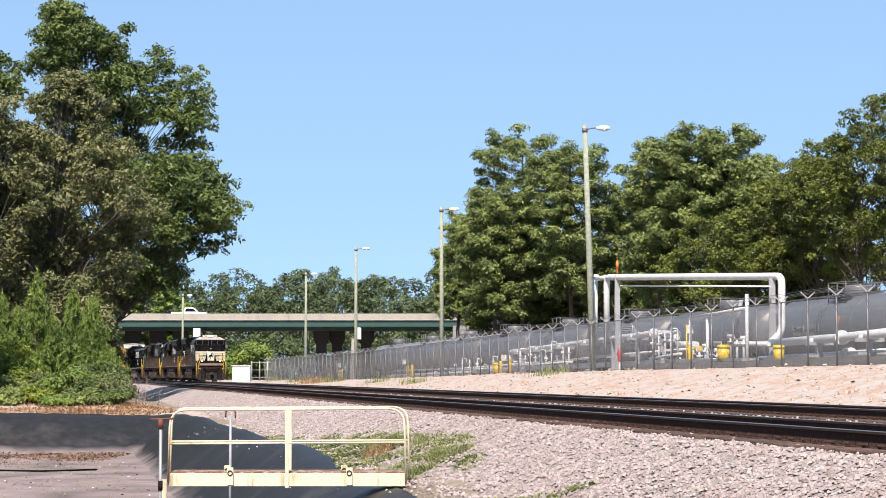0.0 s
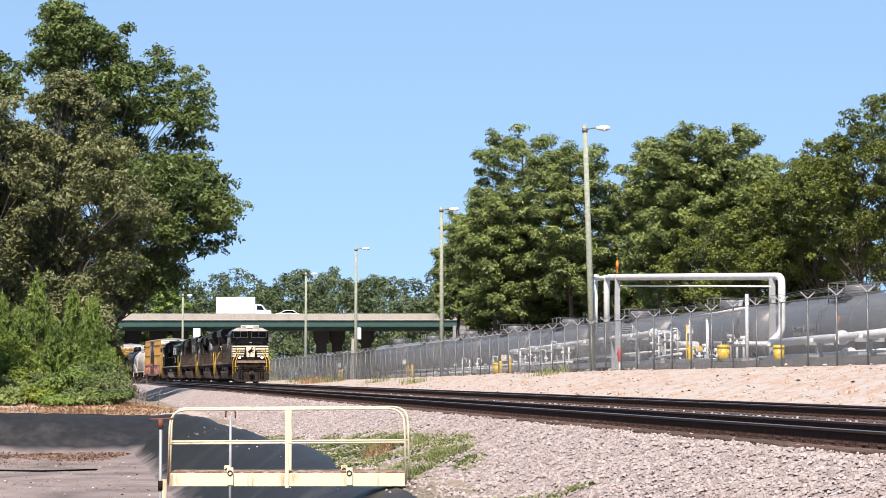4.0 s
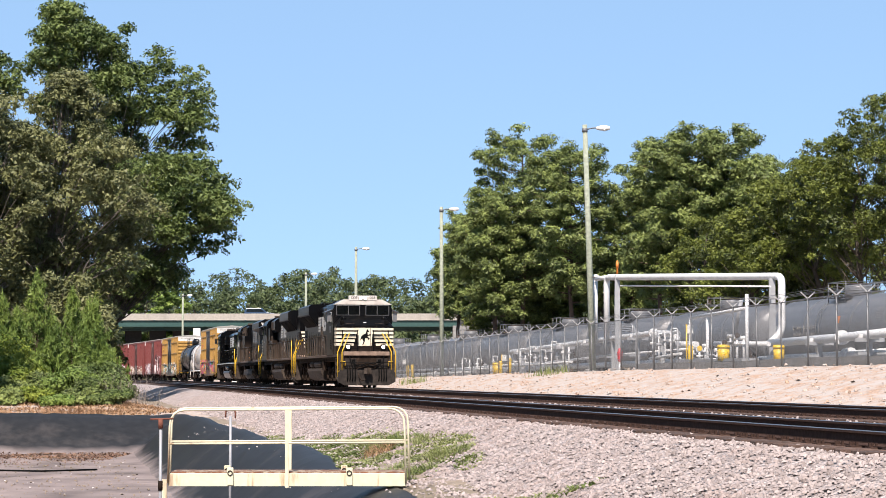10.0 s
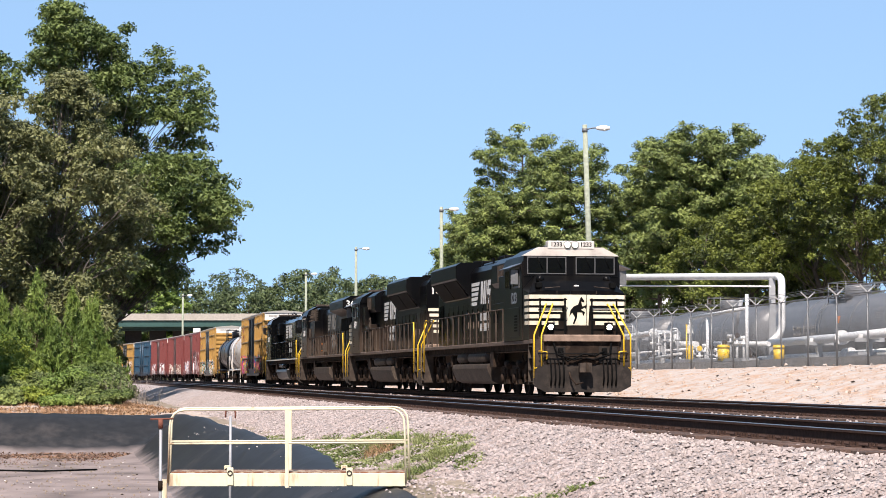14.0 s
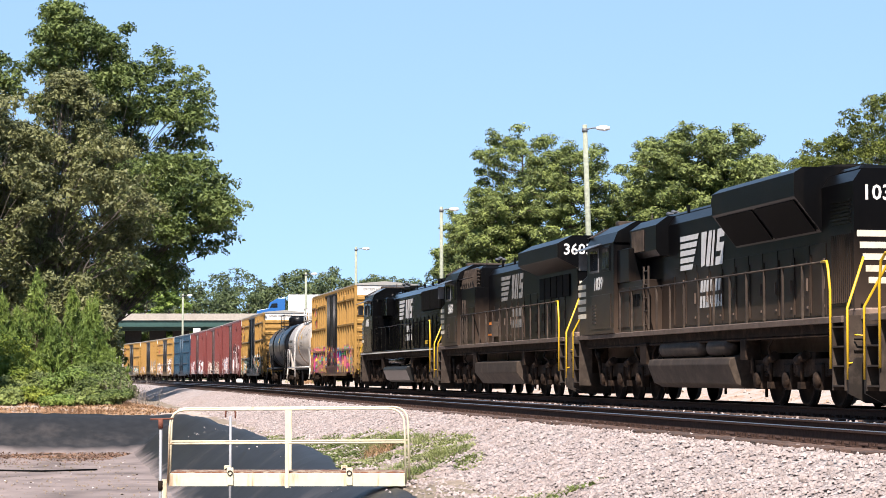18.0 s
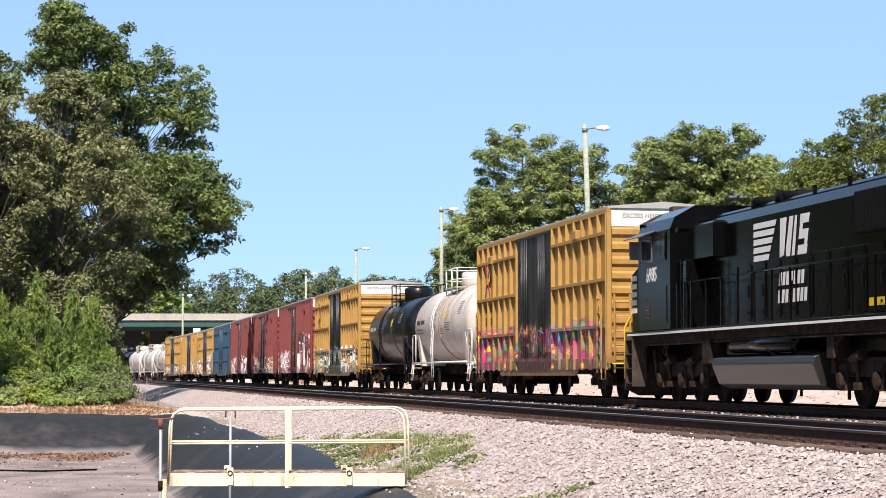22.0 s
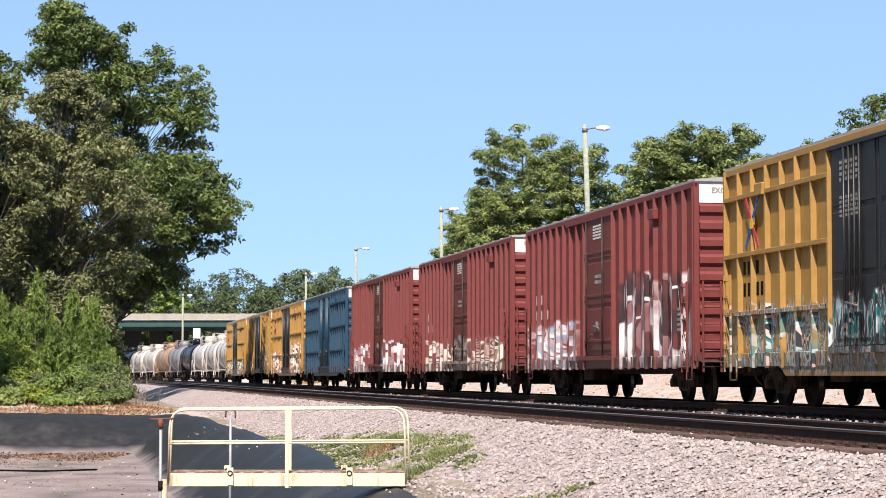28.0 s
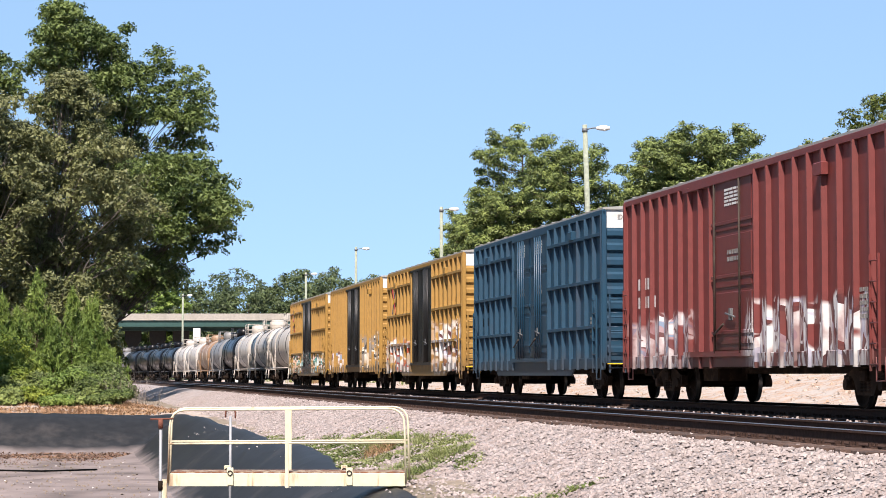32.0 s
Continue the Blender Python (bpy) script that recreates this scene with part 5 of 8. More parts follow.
# ---- box cars ----
def boxcar(label, style, colour, s_mid, end_white=True, doors="black", graffiti=(), h=5.02, doorw=4.9, seed=0, bays=7, name_bars=True):
    car = thing("boxcar", label, "boxcar", "box cars of the freight train")
    L = 9.1
    coat = car_paint("car_paint_" + style, colour, car, 0.5, graffiti=graffiti, dirt_amount=0.45, bottom=0.72)
    dcoat = car_paint("door_paint", (0.014, 0.014, 0.015) if doors == "black" else tuple(c * 0.9 for c in colour), car, 0.45, rust=(0.05, 0.042, 0.036) if doors == "black" else DUST, graffiti=graffiti)
    W, z0, z1 = 1.49, 1.05, h
    part("body_shell", Shape().box(-L + 0.12, L - 0.12, -W, W, z0, z1), coat, car)
    roof = Shape()
    roof.prism([(-W - 0.06, z1 - 0.02), (-W - 0.06, z1 + 0.03), (0, z1 + 0.16), (W + 0.06, z1 + 0.03), (W + 0.06, z1 - 0.02)], -L, L, "yz")
    part("roof", roof, ROOFM, car, "pale weathered sheet-metal roof")
    for i in range(13):
        x = -L + 0.7 + i * (2 * L - 1.4) / 12
        part("roof_rib", Shape().prism([(-W - 0.02, z1 + 0.03), (-W - 0.02, z1 + 0.07), (0, z1 + 0.2), (W + 0.02, z1 + 0.07), (W + 0.02, z1 + 0.03), (0, z1 + 0.16)], x - 0.05, x + 0.05, "yz"), ROOFM, car)
    # side posts and bands
    post = Shape().prism([(-0.055, 0), (-0.035, -0.11), (0.035, -0.11), (0.055, 0)], z0 - 0.27, z1 - 0.14, "xy").mesh("side_post", coat)
    eave = Shape().box(-L, L, -W - 0.075, -W, z1 - 0.15, z1 - 0.02, 0.01).mesh("top_chord", coat)
    sill = Shape().box(-L, L, -W - 0.05, -W, z0 - 0.24, z0 + 0.04, 0.01).mesh("side_sill", coat)
    gap = doorw / 2 + 0.08
    spans = ((-L + 0.12, -gap), (gap, L - 0.12))
    for sd in (0, 180):
        for me in (eave, sill):
            o = new(me.name, me)
            o.parent, o.matrix_basis = car, pose(0, 0, 0, 0, 0, sd)
        for a, b in spans:
            n = bays if style != "ribbed" else bays + 2
            for i in range(n + 1):
                o = new("side_post", post)
                o.parent, o.matrix_basis = car, pose(0, 0, 0, 0, 0, sd) @ pose(a + (b - a) * i / n, -W, 0)
            if style == "banded":
                for z in (4.36, 3.14, 1.92):
                    band = Shape().box(a, b, -W - 0.115, -W, z - 0.045, z + 0.045, 0.008)
                    part("side_band", band, coat, car).matrix_basis = pose(0, 0, 0, 0, 0, sd)
    # doors
    for sd in (0, 180):
        dw = doorw / 2 if doorw > 4 else doorw
        for c in ((-dw / 2, dw / 2) if doorw > 4 else (0,)):
            o = part("door", Shape().box(c - dw / 2 + 0.02, c + dw / 2 - 0.02, -W - 0.055, -W + 0.01, z0 + 0.12, z1 - 0.2, 0.015), dcoat, car, "black plug door" if doors == "black" else "")
            o.matrix_basis = pose(0, 0, 0, 0, 0, sd)
            for k in range(3):
                za, zb = z0 + 0.25 + k * 1.22, z0 + 0.25 + k * 1.22 + 1.1
                part("door_panel", Shape().box(c - dw / 2 + 0.14, c + dw / 2 - 0.14, -W - 0.075, -W - 0.05, za, zb, 0.012), dcoat, o)
            for dx in (-0.42, -0.14, 0.14, 0.42) if doorw > 4 else (-1.0, 0.55):
                part("lock_rod", Shape().rod((c + dx * dw / 2.6, -W - 0.11, z0 + 0.05), (c + dx * dw / 2.6, -W - 0.11, z1 - 0.25), 0.024, 6), GRIME if style == "ribbed" and doors != "black" else dcoat, o)
            part("door_handle", Shape().rod((c - 0.3, -W - 0.13, 1.95), (c + 0.35, -W - 0.13, 1.86), 0.022, 6).box(c - 0.06, c + 0.06, -W - 0.14, -W - 0.06, 1.8, 2.05), GALV, o)
            if sd == 0 and doors == "own":
                bars(o, "door_lettering", c - dw * 0.16, 4.62, dw * 0.36, 0.4, 5, -W - 0.08, LETTER, seed + 51)
                bars(o, "door_lettering", c - dw * 0.1, 3.3, dw * 0.28, 0.3, 2, -W - 0.08, LETTERDIM, seed + 52)
                for zz in (1.55, 2.75, 3.9):
                    part("door_hinge", Shape().box(c - dw / 2 + 0.05, c + dw / 2 - 0.05, -W - 0.095, -W - 0.05, zz - 0.035, zz + 0.035, 0.008), dcoat, o)
                part("door_lever", Shape().rod((c - 0.95 * dw / 2.6, -W - 0.15, 1.5), (c - 0.95 * dw / 2.6 + 0.7, -W - 0.15, 1.72), 0.025, 6), GRIME, o)
            if sd == 0 and doors == "black":
                for q, (zz, rows) in enumerate(((4.55, 4), (3.9, 5))):
                    bars(o, "door_lettering", c - dw * 0.28, zz, dw * 0.42, 0.42, rows, -W - 0.08, LETTERDIM, seed + q + int(c * 10))
        for ta, tb in ((z0 - 0.02, z0 + 0.1), (z1 - 0.24, z1 - 0.16)):
            part("door_track", Shape().box(-gap - 2.0 * (doorw < 4), gap, -W - 0.12, -W, ta, tb), coat if doors != "black" else dcoat, car).matrix_basis = pose(0, 0, 0, 0, 0, sd)
    # corrugated ends with a pale top board
    for sg in (-1, 1):
        x = sg * (L - 0.12)
        en = part("end_wall", Shape().box(*sorted((x, x + sg * 0.05)), -W, W, z0 - 0.1, z1 - (0.5 if end_white else 0.02)), coat, car)
        for i in range(9):
            z = z0 + 0.12 + i * 0.385
            part("end_corrugation", Shape().prism([(x + sg * 0.05, z), (x + sg * 0.12, z + 0.06), (x + sg * 0.12, z + 0.19), (x + sg * 0.05, z + 0.26)], -W + 0.05, W - 0.05), coat, en)
        if end_white:
            board = part("end_board", Shape().box(*sorted((x, x + sg * 0.07)), -W - 0.01, W + 0.01, z1 - 0.5, z1 + 0.02, 0.01), WHITE, car, "white high-clearance warning board")
            if sg > 0:
                words("warning_text", "EXCESS HEIGHT CAR", 0.17, LETTERDIM, board, pose(x + 0.078, -0.35, z1 - 0.22, 90, 0, 90), depth=0.003)
        for y in (-W - 0.02, W + 0.02):
            part("corner_post", Shape().box(*sorted((x - sg * 0.05, x + sg * 0.12)), *sorted((y - math.copysign(0.06, y), y + math.copysign(0.07, y))), z0 - 0.1, z1 - 0.05, 0.012), coat, car)
        ladder(car, x + sg * 0.19, -W + 0.3, z0 - 0.35, 2.75, "x", coat, 6)
        ladder(car, x - sg * 0.42, -W - 0.17, z0 - 0.35, 2.75, "y", coat, 6)
        ladder(car, x - sg * 0.42, W + 0.17, z0 - 0.35, 2.75, "y", coat, 6)
        part("sill_step", Shape().tube([(x - sg * 0.66, -W - 0.05, z0 - 0.1), (x - sg * 0.66, -W - 0.05, z0 - 0.52), (x - sg * 0.22, -W - 0.05, z0 - 0.52), (x - sg * 0.22, -W - 0.05, z0 - 0.1)], 0.02, 6), coat, car)
        part("end_platform", Shape().box(*sorted((x, x + sg * 0.45)), -1.0, 1.0, z0 - 0.06, z0 - 0.02), DARK, car)
        part("brake_wheel" if sg < 0 else "uncoupling_lever",
             Shape().tube([(x + sg * 0.2 + 0.0, 0.75 + 0.28 * math.cos(a), 2.4 + 0.28 * math.sin(a)) for a in np.linspace(0, 6.283, 13)], 0.02, 6) if sg < 0
             else Shape().tube([(x + 0.3, -W, z0 - 0.12), (x + 0.3, -0.5, z0 - 0.12), (x + 0.62, -0.3, z0 - 0.1)], 0.018, 6), HANDY if style == "banded" else GRIME, car)
        coupler(car, sg * 10.15, sg)
        part("draft_gear", Shape().box(*sorted((sg * 8.6, sg * 9.5)), -0.3, 0.3, 0.62, 1.0, 0.02), DARK, car)
    part("centre_sill", Shape().box(-8.9, 8.9, -0.35, 0.35, 0.66, 1.05).box(-2.6, 2.6, -1.5, -1.35, 0.78, 1.0).box(-4.4, -3.2, -0.9, -0.2, 0.5, 0.95, 0.04), DARK, car)
    for y in (-W - 0.03, W - 0.02) if style == "banded" else ():
        part("side_skirt", Shape().prism([(-6.0, z0), (-5.2, 0.62), (5.2, 0.62), (6.0, z0)], y, y + 0.05), coat, car)
    part("vent_box", Shape().box(L - 3.7, L - 3.2, -W - 0.17, -W - 0.02, 4.38, 4.62, 0.02), coat, car)
    if style == "banded":
        part("vent_box", Shape().box(-L + 2.4, -L + 2.9, -W - 0.17, -W - 0.02, 4.3, 4.54, 0.02), coat, car)
    if style == "banded" and doors == "black":
        x, z = -L + 2.1, 3.75
        cross = part("painted_cross", Shape().bar((x - 0.42, -W - 0.117, z + 0.52), (x + 0.42, -W - 0.117, z - 0.52), 0.006, 0.12, up=(1, 0, 1)), RED, car, "red and blue crossed bars")
        part("painted_bar", Shape().bar((x - 0.42, -W - 0.121, z - 0.52), (x + 0.42, -W - 0.121, z + 0.52), 0.006, 0.12, up=(1, 0, -1)), TRUCKB, cross, "blue bar")
        part("painted_panel", Shape().box(x - 0.1, x + 0.1, -W - 0.129, -W - 0.124, z - 0.11, z + 0.11), YELLOW, cross, "yellow panel")
    if name_bars:
        for row, count in ((0, 4), (1, 6)):           # the owner's mark and number as plain bars
            for k in range(count):
                x = -L + 1.15 + 0.29 * k
                part("side_lettering", Shape().box(x, x + 0.15, -W - 0.004, -W, 2.72 - 0.45 * row, 3.0 - 0.45 * row), LETTER if style != "banded" else GRILL, car)
        bars(car, "data_lettering", L - 1.7, 2.2, 0.6, 0.6, 5, -W - 0.003, LETTERDIM, seed + 37)
    for x in (-6.6, 6.6):
        truck(car, x, (-0.9, 0.9), WHEEL_R, FREIGHT_FRAME, False)
    TRAIN.append((car, s_mid, 6.6, False))
    return car


# ---- tank cars ----
def tank_car(label, coat, band, s_mid, ln, r=1.48, rail_mat=None, saddle=None, placard=None, hoops=2):
    car = thing("tank_car", label, "tank car", "tank cars of the freight train")
    rail_mat, saddle = rail_mat or coat, saddle or coat
    half, zc = ln / 2 - 0.95, 2.55
    prof = [(-half, 0.05), (-half + 0.04, r * 0.45), (-half + 0.18, r * 0.78), (-half + 0.42, r * 0.95), (-half + 0.7, r), (half - 0.7, r), (half - 0.42, r * 0.95), (half - 0.18, r * 0.78), (half - 0.04, r * 0.45), (half, 0.05)]
    part("shell", Shape().lathe(prof, "x", (0, 0, zc), 40), coat, car)
    for i in range(hoops):
        x = (i - (hoops - 1) / 2) * (half * 0.72)
        part("weld_band", Shape().lathe([(x - 0.09, r + 0.012), (x - 0.08, r + 0.02), (x + 0.08, r + 0.02), (x + 0.09, r + 0.012)], "x", (0, 0, zc), 40), band, car)
    for sg in (-1, 1):
        x = sg * (half - 1.2)
        part("saddle", Shape().prism([(-r * 0.98, zc - 0.25), (-1.3, 1.0), (1.3, 1.0), (r * 0.98, zc - 0.25), (r * 0.8, zc - r * 0.55), (0, zc - r + 0.05), (-r * 0.8, zc - r * 0.55)], x - 0.25, x + 0.25, "yz"), saddle, car)
        part("stub_sill", Shape().box(*sorted((sg * (half - 2.6), sg * (ln / 2 - 0.3))), -0.35, 0.35, 0.68, 1.08), DARK, car)
        part("end_platform", Shape().box(*sorted((sg * (half - 0.5), sg * (half + 0.35))), -1.45, 1.45, 1.05, 1.11), saddle, car)
        for y in (-1.42, 1.42):
            grab = Shape().tube([(sg * (half + 0.3), y, 1.1), (sg * (half + 0.3), y, 2.1), (sg * (half + 0.18), y, 2.25), (sg * (half - 0.4), y, 2.25), (sg * (half - 0.5), y, 2.15), (sg * (half - 0.5), y, 1.1)], 0.025, 7)
            part("grab_rail", grab, rail_mat, car)
        part("step", Shape().tube([(sg * (half + 0.2), -1.45, 1.05), (sg * (half + 0.2), -1.5, 0.45), (sg * (half - 0.22), -1.5, 0.45), (sg * (half - 0.22), -1.45, 1.05)], 0.022, 6).box(*sorted((sg * (half + 0.2), sg * (half - 0.22))), -1.56, -1.44, 0.70, 0.73), saddle, car)
        coupler(car, sg * (ln / 2 - 0.05), sg)
    for y in (-1.47, 1.47):
        part("side_rail", Shape().rod((-half + 0.5, y, 1.12), (half - 0.5, y, 1.12), 0.035, 7), rail_mat, car)
    # top platform, dome and ladder
    zt = zc + r
    part("dome", Shape().lathe([(zt - 0.25, 0.62), (zt + 0.44, 0.62), (zt + 0.5, 0.56), (zt + 0.52, 0.1)], "z", (0.25, 0, 0), 22), coat, car)
    part("dome_lid", Shape().lathe([(zt + 0.52, 0.5), (zt + 0.58, 0.46), (zt + 0.60, 0.05)], "z", (0.25, 0, 0), 18), saddle, car)
    part("top_platform", Shape().box(-1.0, 1.35, -1.05, -0.66, zt - 0.12, zt - 0.08).box(-1.0, 1.35, 0.66, 1.05, zt - 0.12, zt - 0.08).box(-1.0, -0.5, -0.66, 0.66, zt - 0.12, zt - 0.08), saddle, car)
    rl = Shape()
    for z in (zt + 0.2, zt + 0.62):
        rl.tube([(-1.0, -1.0, z), (1.35, -1.0, z), (1.35, 1.0, z), (-1.0, 1.0, z), (-1.0, -1.0, z)], 0.024, 6)
    for x in (-1.0, 0.2, 1.35):
        for y in (-1.0, 1.0):
            rl.rod((x, y, zt - 0.35), (x, y, zt + 0.62), 0.026, 6)
    part("platform_railing", rl, rail_mat, car)
    for sd in (-1, 1):
        lad = Shape()
        pts = [(0, sd * (r + 0.12) * math.sin(a), zc + (r + 0.12) * math.cos(a)) for a in np.linspace(0.75, 1.75, 6)] + [(0, sd * (r + 0.12), 1.6), (0, sd * 1.56, 0.55)]
        for dx in (-1.05, -0.65):
            lad.tube([(p[0] + dx, p[1], p[2]) for p in pts], 0.022, 6)
        path = [Vector(p) for p in pts]
        for i in range(len(path) - 1):
            for f in (0.15, 0.65):
                q = path[i].lerp(path[i + 1], f)
                lad.rod((-1.05, q.y, q.z), (-0.65, q.y, q.z), 0.016, 6)
        part("ladder", lad, rail_mat, car)
    if placard:
        def curved(name, x0, x1, a0, a1, mat):
            sh = Shape()
            n = 5
            for i in range(n + 1):
                a = a0 + (a1 - a0) * i / n
                for x in (x0, x1):
                    sh.v.append((x, -(r + 0.008) * math.cos(a), zc + (r + 0.008) * math.sin(a)))
            for i in range(n):
                sh.face((2 * i, 2 * i + 1, 2 * i + 3, 2 * i + 2))
            return part(name, sh, mat, car)
        rngp = random.Random(int(ln * 10))
        curved("placard", 1.40, 1.80, 0.14, 0.36, placard)
        if coat is TANKW:
            for k, x in enumerate((-1.4, -0.55, -0.45, 0.4, 1.2, 2.6, half - 1.2, -half + 1.0, -half + 2.4)):
                curved("rust_streak", x, x + rngp.uniform(0.03, 0.09), rngp.uniform(-0.1, 0.5), rngp.uniform(0.8, 1.35), RUSTB)
        ink = LETTERDIM if coat is not TANKW else GRIME
        for x0, x1, a_top, rows, step, tall in ((half - 2.5, half - 1.75, 0.52, 7, 0.052, 0.016), (1.3, 2.4, 0.02, 4, 0.06, 0.018), (-half + 1.2, -half + 2.7, -0.10, 2, 0.08, 0.020), (-0.2, 0.9, -0.12, 3, 0.06, 0.016)):
            for i in range(rows):
                x = x0
                while x < x1 - 0.06:
                    w = min(rngp.uniform(0.10, 0.30), x1 - x)
                    curved("data_lettering", x, x + w, a_top - i * step, a_top - i * step + tall, ink)
                    x += w + 0.05
        for k in range(9):                            # the bold owner's mark
            if k != 4:
                x = -half + 1.15 + 0.20 * k
                curved("owner_mark", x, x + 0.12, 0.06, 0.17, LETTER if coat is not TANKW else GRILL)
    for x in (-half + 1.0, half - 1.0):
        truck(car, x, (-0.9, 0.9), WHEEL_R, FREIGHT_FRAME, False)
    TRAIN.append((car, s_mid, half - 1.0, False))
    return car


TANKW = paint("white_tank", (0.62, 0.565, 0.50), 0.4, grain=3, vary=0.06, stain=(0.30, 0.24, 0.19), stain_amount=0.5, stain_scale=0.9, bump=0.005, streak=True)
TANKK = paint("black_tank", (0.006, 0.006, 0.007), 0.28, spec=0.3, grain=3, vary=0.15, stain=(0.05, 0.042, 0.038), stain_amount=0.35, stain_scale=1.2, bump=0.005)
TANKT = paint("tan_tank", (0.42, 0.24, 0.12), 0.45, grain=3, vary=0.1, stain=(0.5, 0.45, 0.4), stain_amount=0.6, stain_scale=0.6, bump=0.005)
TANKG = paint("grey_tank", (0.33, 0.32, 0.31), 0.45, grain=3, vary=0.1, stain=(0.12, 0.10, 0.09), stain_amount=0.6, stain_scale=0.7, bump=0.005, streak=True)
RUSTB = paint("rust_streak_band", (0.52, 0.30, 0.12), 0.6, grain=5, vary=0.2, stain=(0.62, 0.36, 0.10), stain_amount=0.9, stain_scale=2.5, bump=0.01)

# ---- locomotives ----
def hood_outline(w, z0, z1, c):
    return [(-w, z0), (-w, z1 - c), (-w + c * 0.7, z1), (w - c * 0.7, z1), (w, z1 - c), (w, z0)]


def mirror_parts(name, build, mat, parent, label=""):
    """The same part on both flanks; build(sign) gives the shape."""
    return [part(name, build(sd), mat, parent, label) for sd in (-1, 1)]


def side_word(parent, name, text, size, x, y, z, mat):
    """Lettering on a flank, readable from outside."""
    for sd in (-1, 1):
        words(name, text, size, mat, parent, pose(x, sd * y, z, 90, 0, 0 if sd < 0 else 180), depth=0.003)


def emblem(parent, x, y, z, size, mat, wide=1.25):
    """The road's emblem as plain shapes: speed bars cut by a dark slant, heavy leaning blocks, and name bars below."""
    def one(sd):
        sh = Shape()
        f = 1 if sd < 0 else -1                       # reads towards +x seen from the flank

        def slab(pts):
            k, n = len(sh.v), len(pts)
            for q in (y, y + 0.004):
                sh.v.extend((x + f * a * wide * size, sd * q, z + b * size) for a, b in pts)
            sh.face(tuple(range(k, k + n))), sh.face(tuple(range(k + 2 * n - 1, k + n - 1, -1)))
            for i in range(n):
                sh.face((k + i, k + (i + 1) % n, k + n + (i + 1) % n, k + n + i))

        for i in range(5):
            b = 0.40 - 0.24 * i
            slab([(-2.35, b), (-0.72 - 0.13 * i, b), (-0.62 - 0.13 * i, b + 0.17), (-2.35 + 0.03, b + 0.17)])
        slab([(-0.42, -0.55), (-0.12, -0.50), (0.10, 0.57), (-0.36, 0.57)])
        slab([(0.02, -0.40), (0.30, 0.57), (0.56, 0.57), (0.30, -0.55), (0.06, -0.55)])
        slab([(0.42, -0.55), (0.68, 0.57), (0.82, 0.57), (0.62, -0.55)])
        for k in range(3):
            q = 0.085 * k
            slab([(0.82 + q, -0.55 + 0.43 * k), (1.42 + q, -0.55 + 0.43 * k), (1.50 + q, -0.29 + 0.43 * k), (0.88 + q, -0.29 + 0.43 * k)])
        slab([(1.26, -0.29), (1.46, -0.29), (1.52, -0.12), (1.32, -0.12)])
        slab([(0.97, 0.14), (1.17, 0.14), (1.22, 0.31), (1.02, 0.31)])
        return sh
    mirror_parts("emblem", one, mat, parent, "white road emblem of bars and blocks")
    for sd in (-1, 1):
        f = 1 if sd < 0 else -1
        for row, (count, ln) in enumerate(((7, 1.62), (8, 1.85))):
            for k in range(count):
                wq = ln / count
                a0 = -0.45 + wq * k - 0.06 * row
                lean = 0.05
                zb = z - size * 0.98 - row * 0.36 - 0.27
                sh = Shape()
                for q in (y, y + 0.004):
                    sh.v.extend((x + f * u, sd * q, w) for u, w in ((a0, zb), (a0 + wq * 0.66, zb), (a0 + wq * 0.66 + lean, zb + 0.27), (a0 + lean, zb + 0.27)))
                for face in ((0, 1, 2, 3), (7, 6, 5, 4), (0, 1, 5, 4), (1, 2, 6, 5), (2, 3, 7, 6), (3, 0, 4, 7)):
                    sh.face(face)
                part("name_bar", sh, mat, parent)


def end_stripes(parent, x, sign, half, mat, z_top=3.35, rows=5):
    for i in range(rows):
        w = half * (1 - 0.06 * i)
        part("warning_stripe", Shape().box(*sorted((x, x + sign * 0.006)), -w, w, z_top - i * 0.22 - 0.12, z_top - i * 0.22), mat, parent, "cream warning stripe")


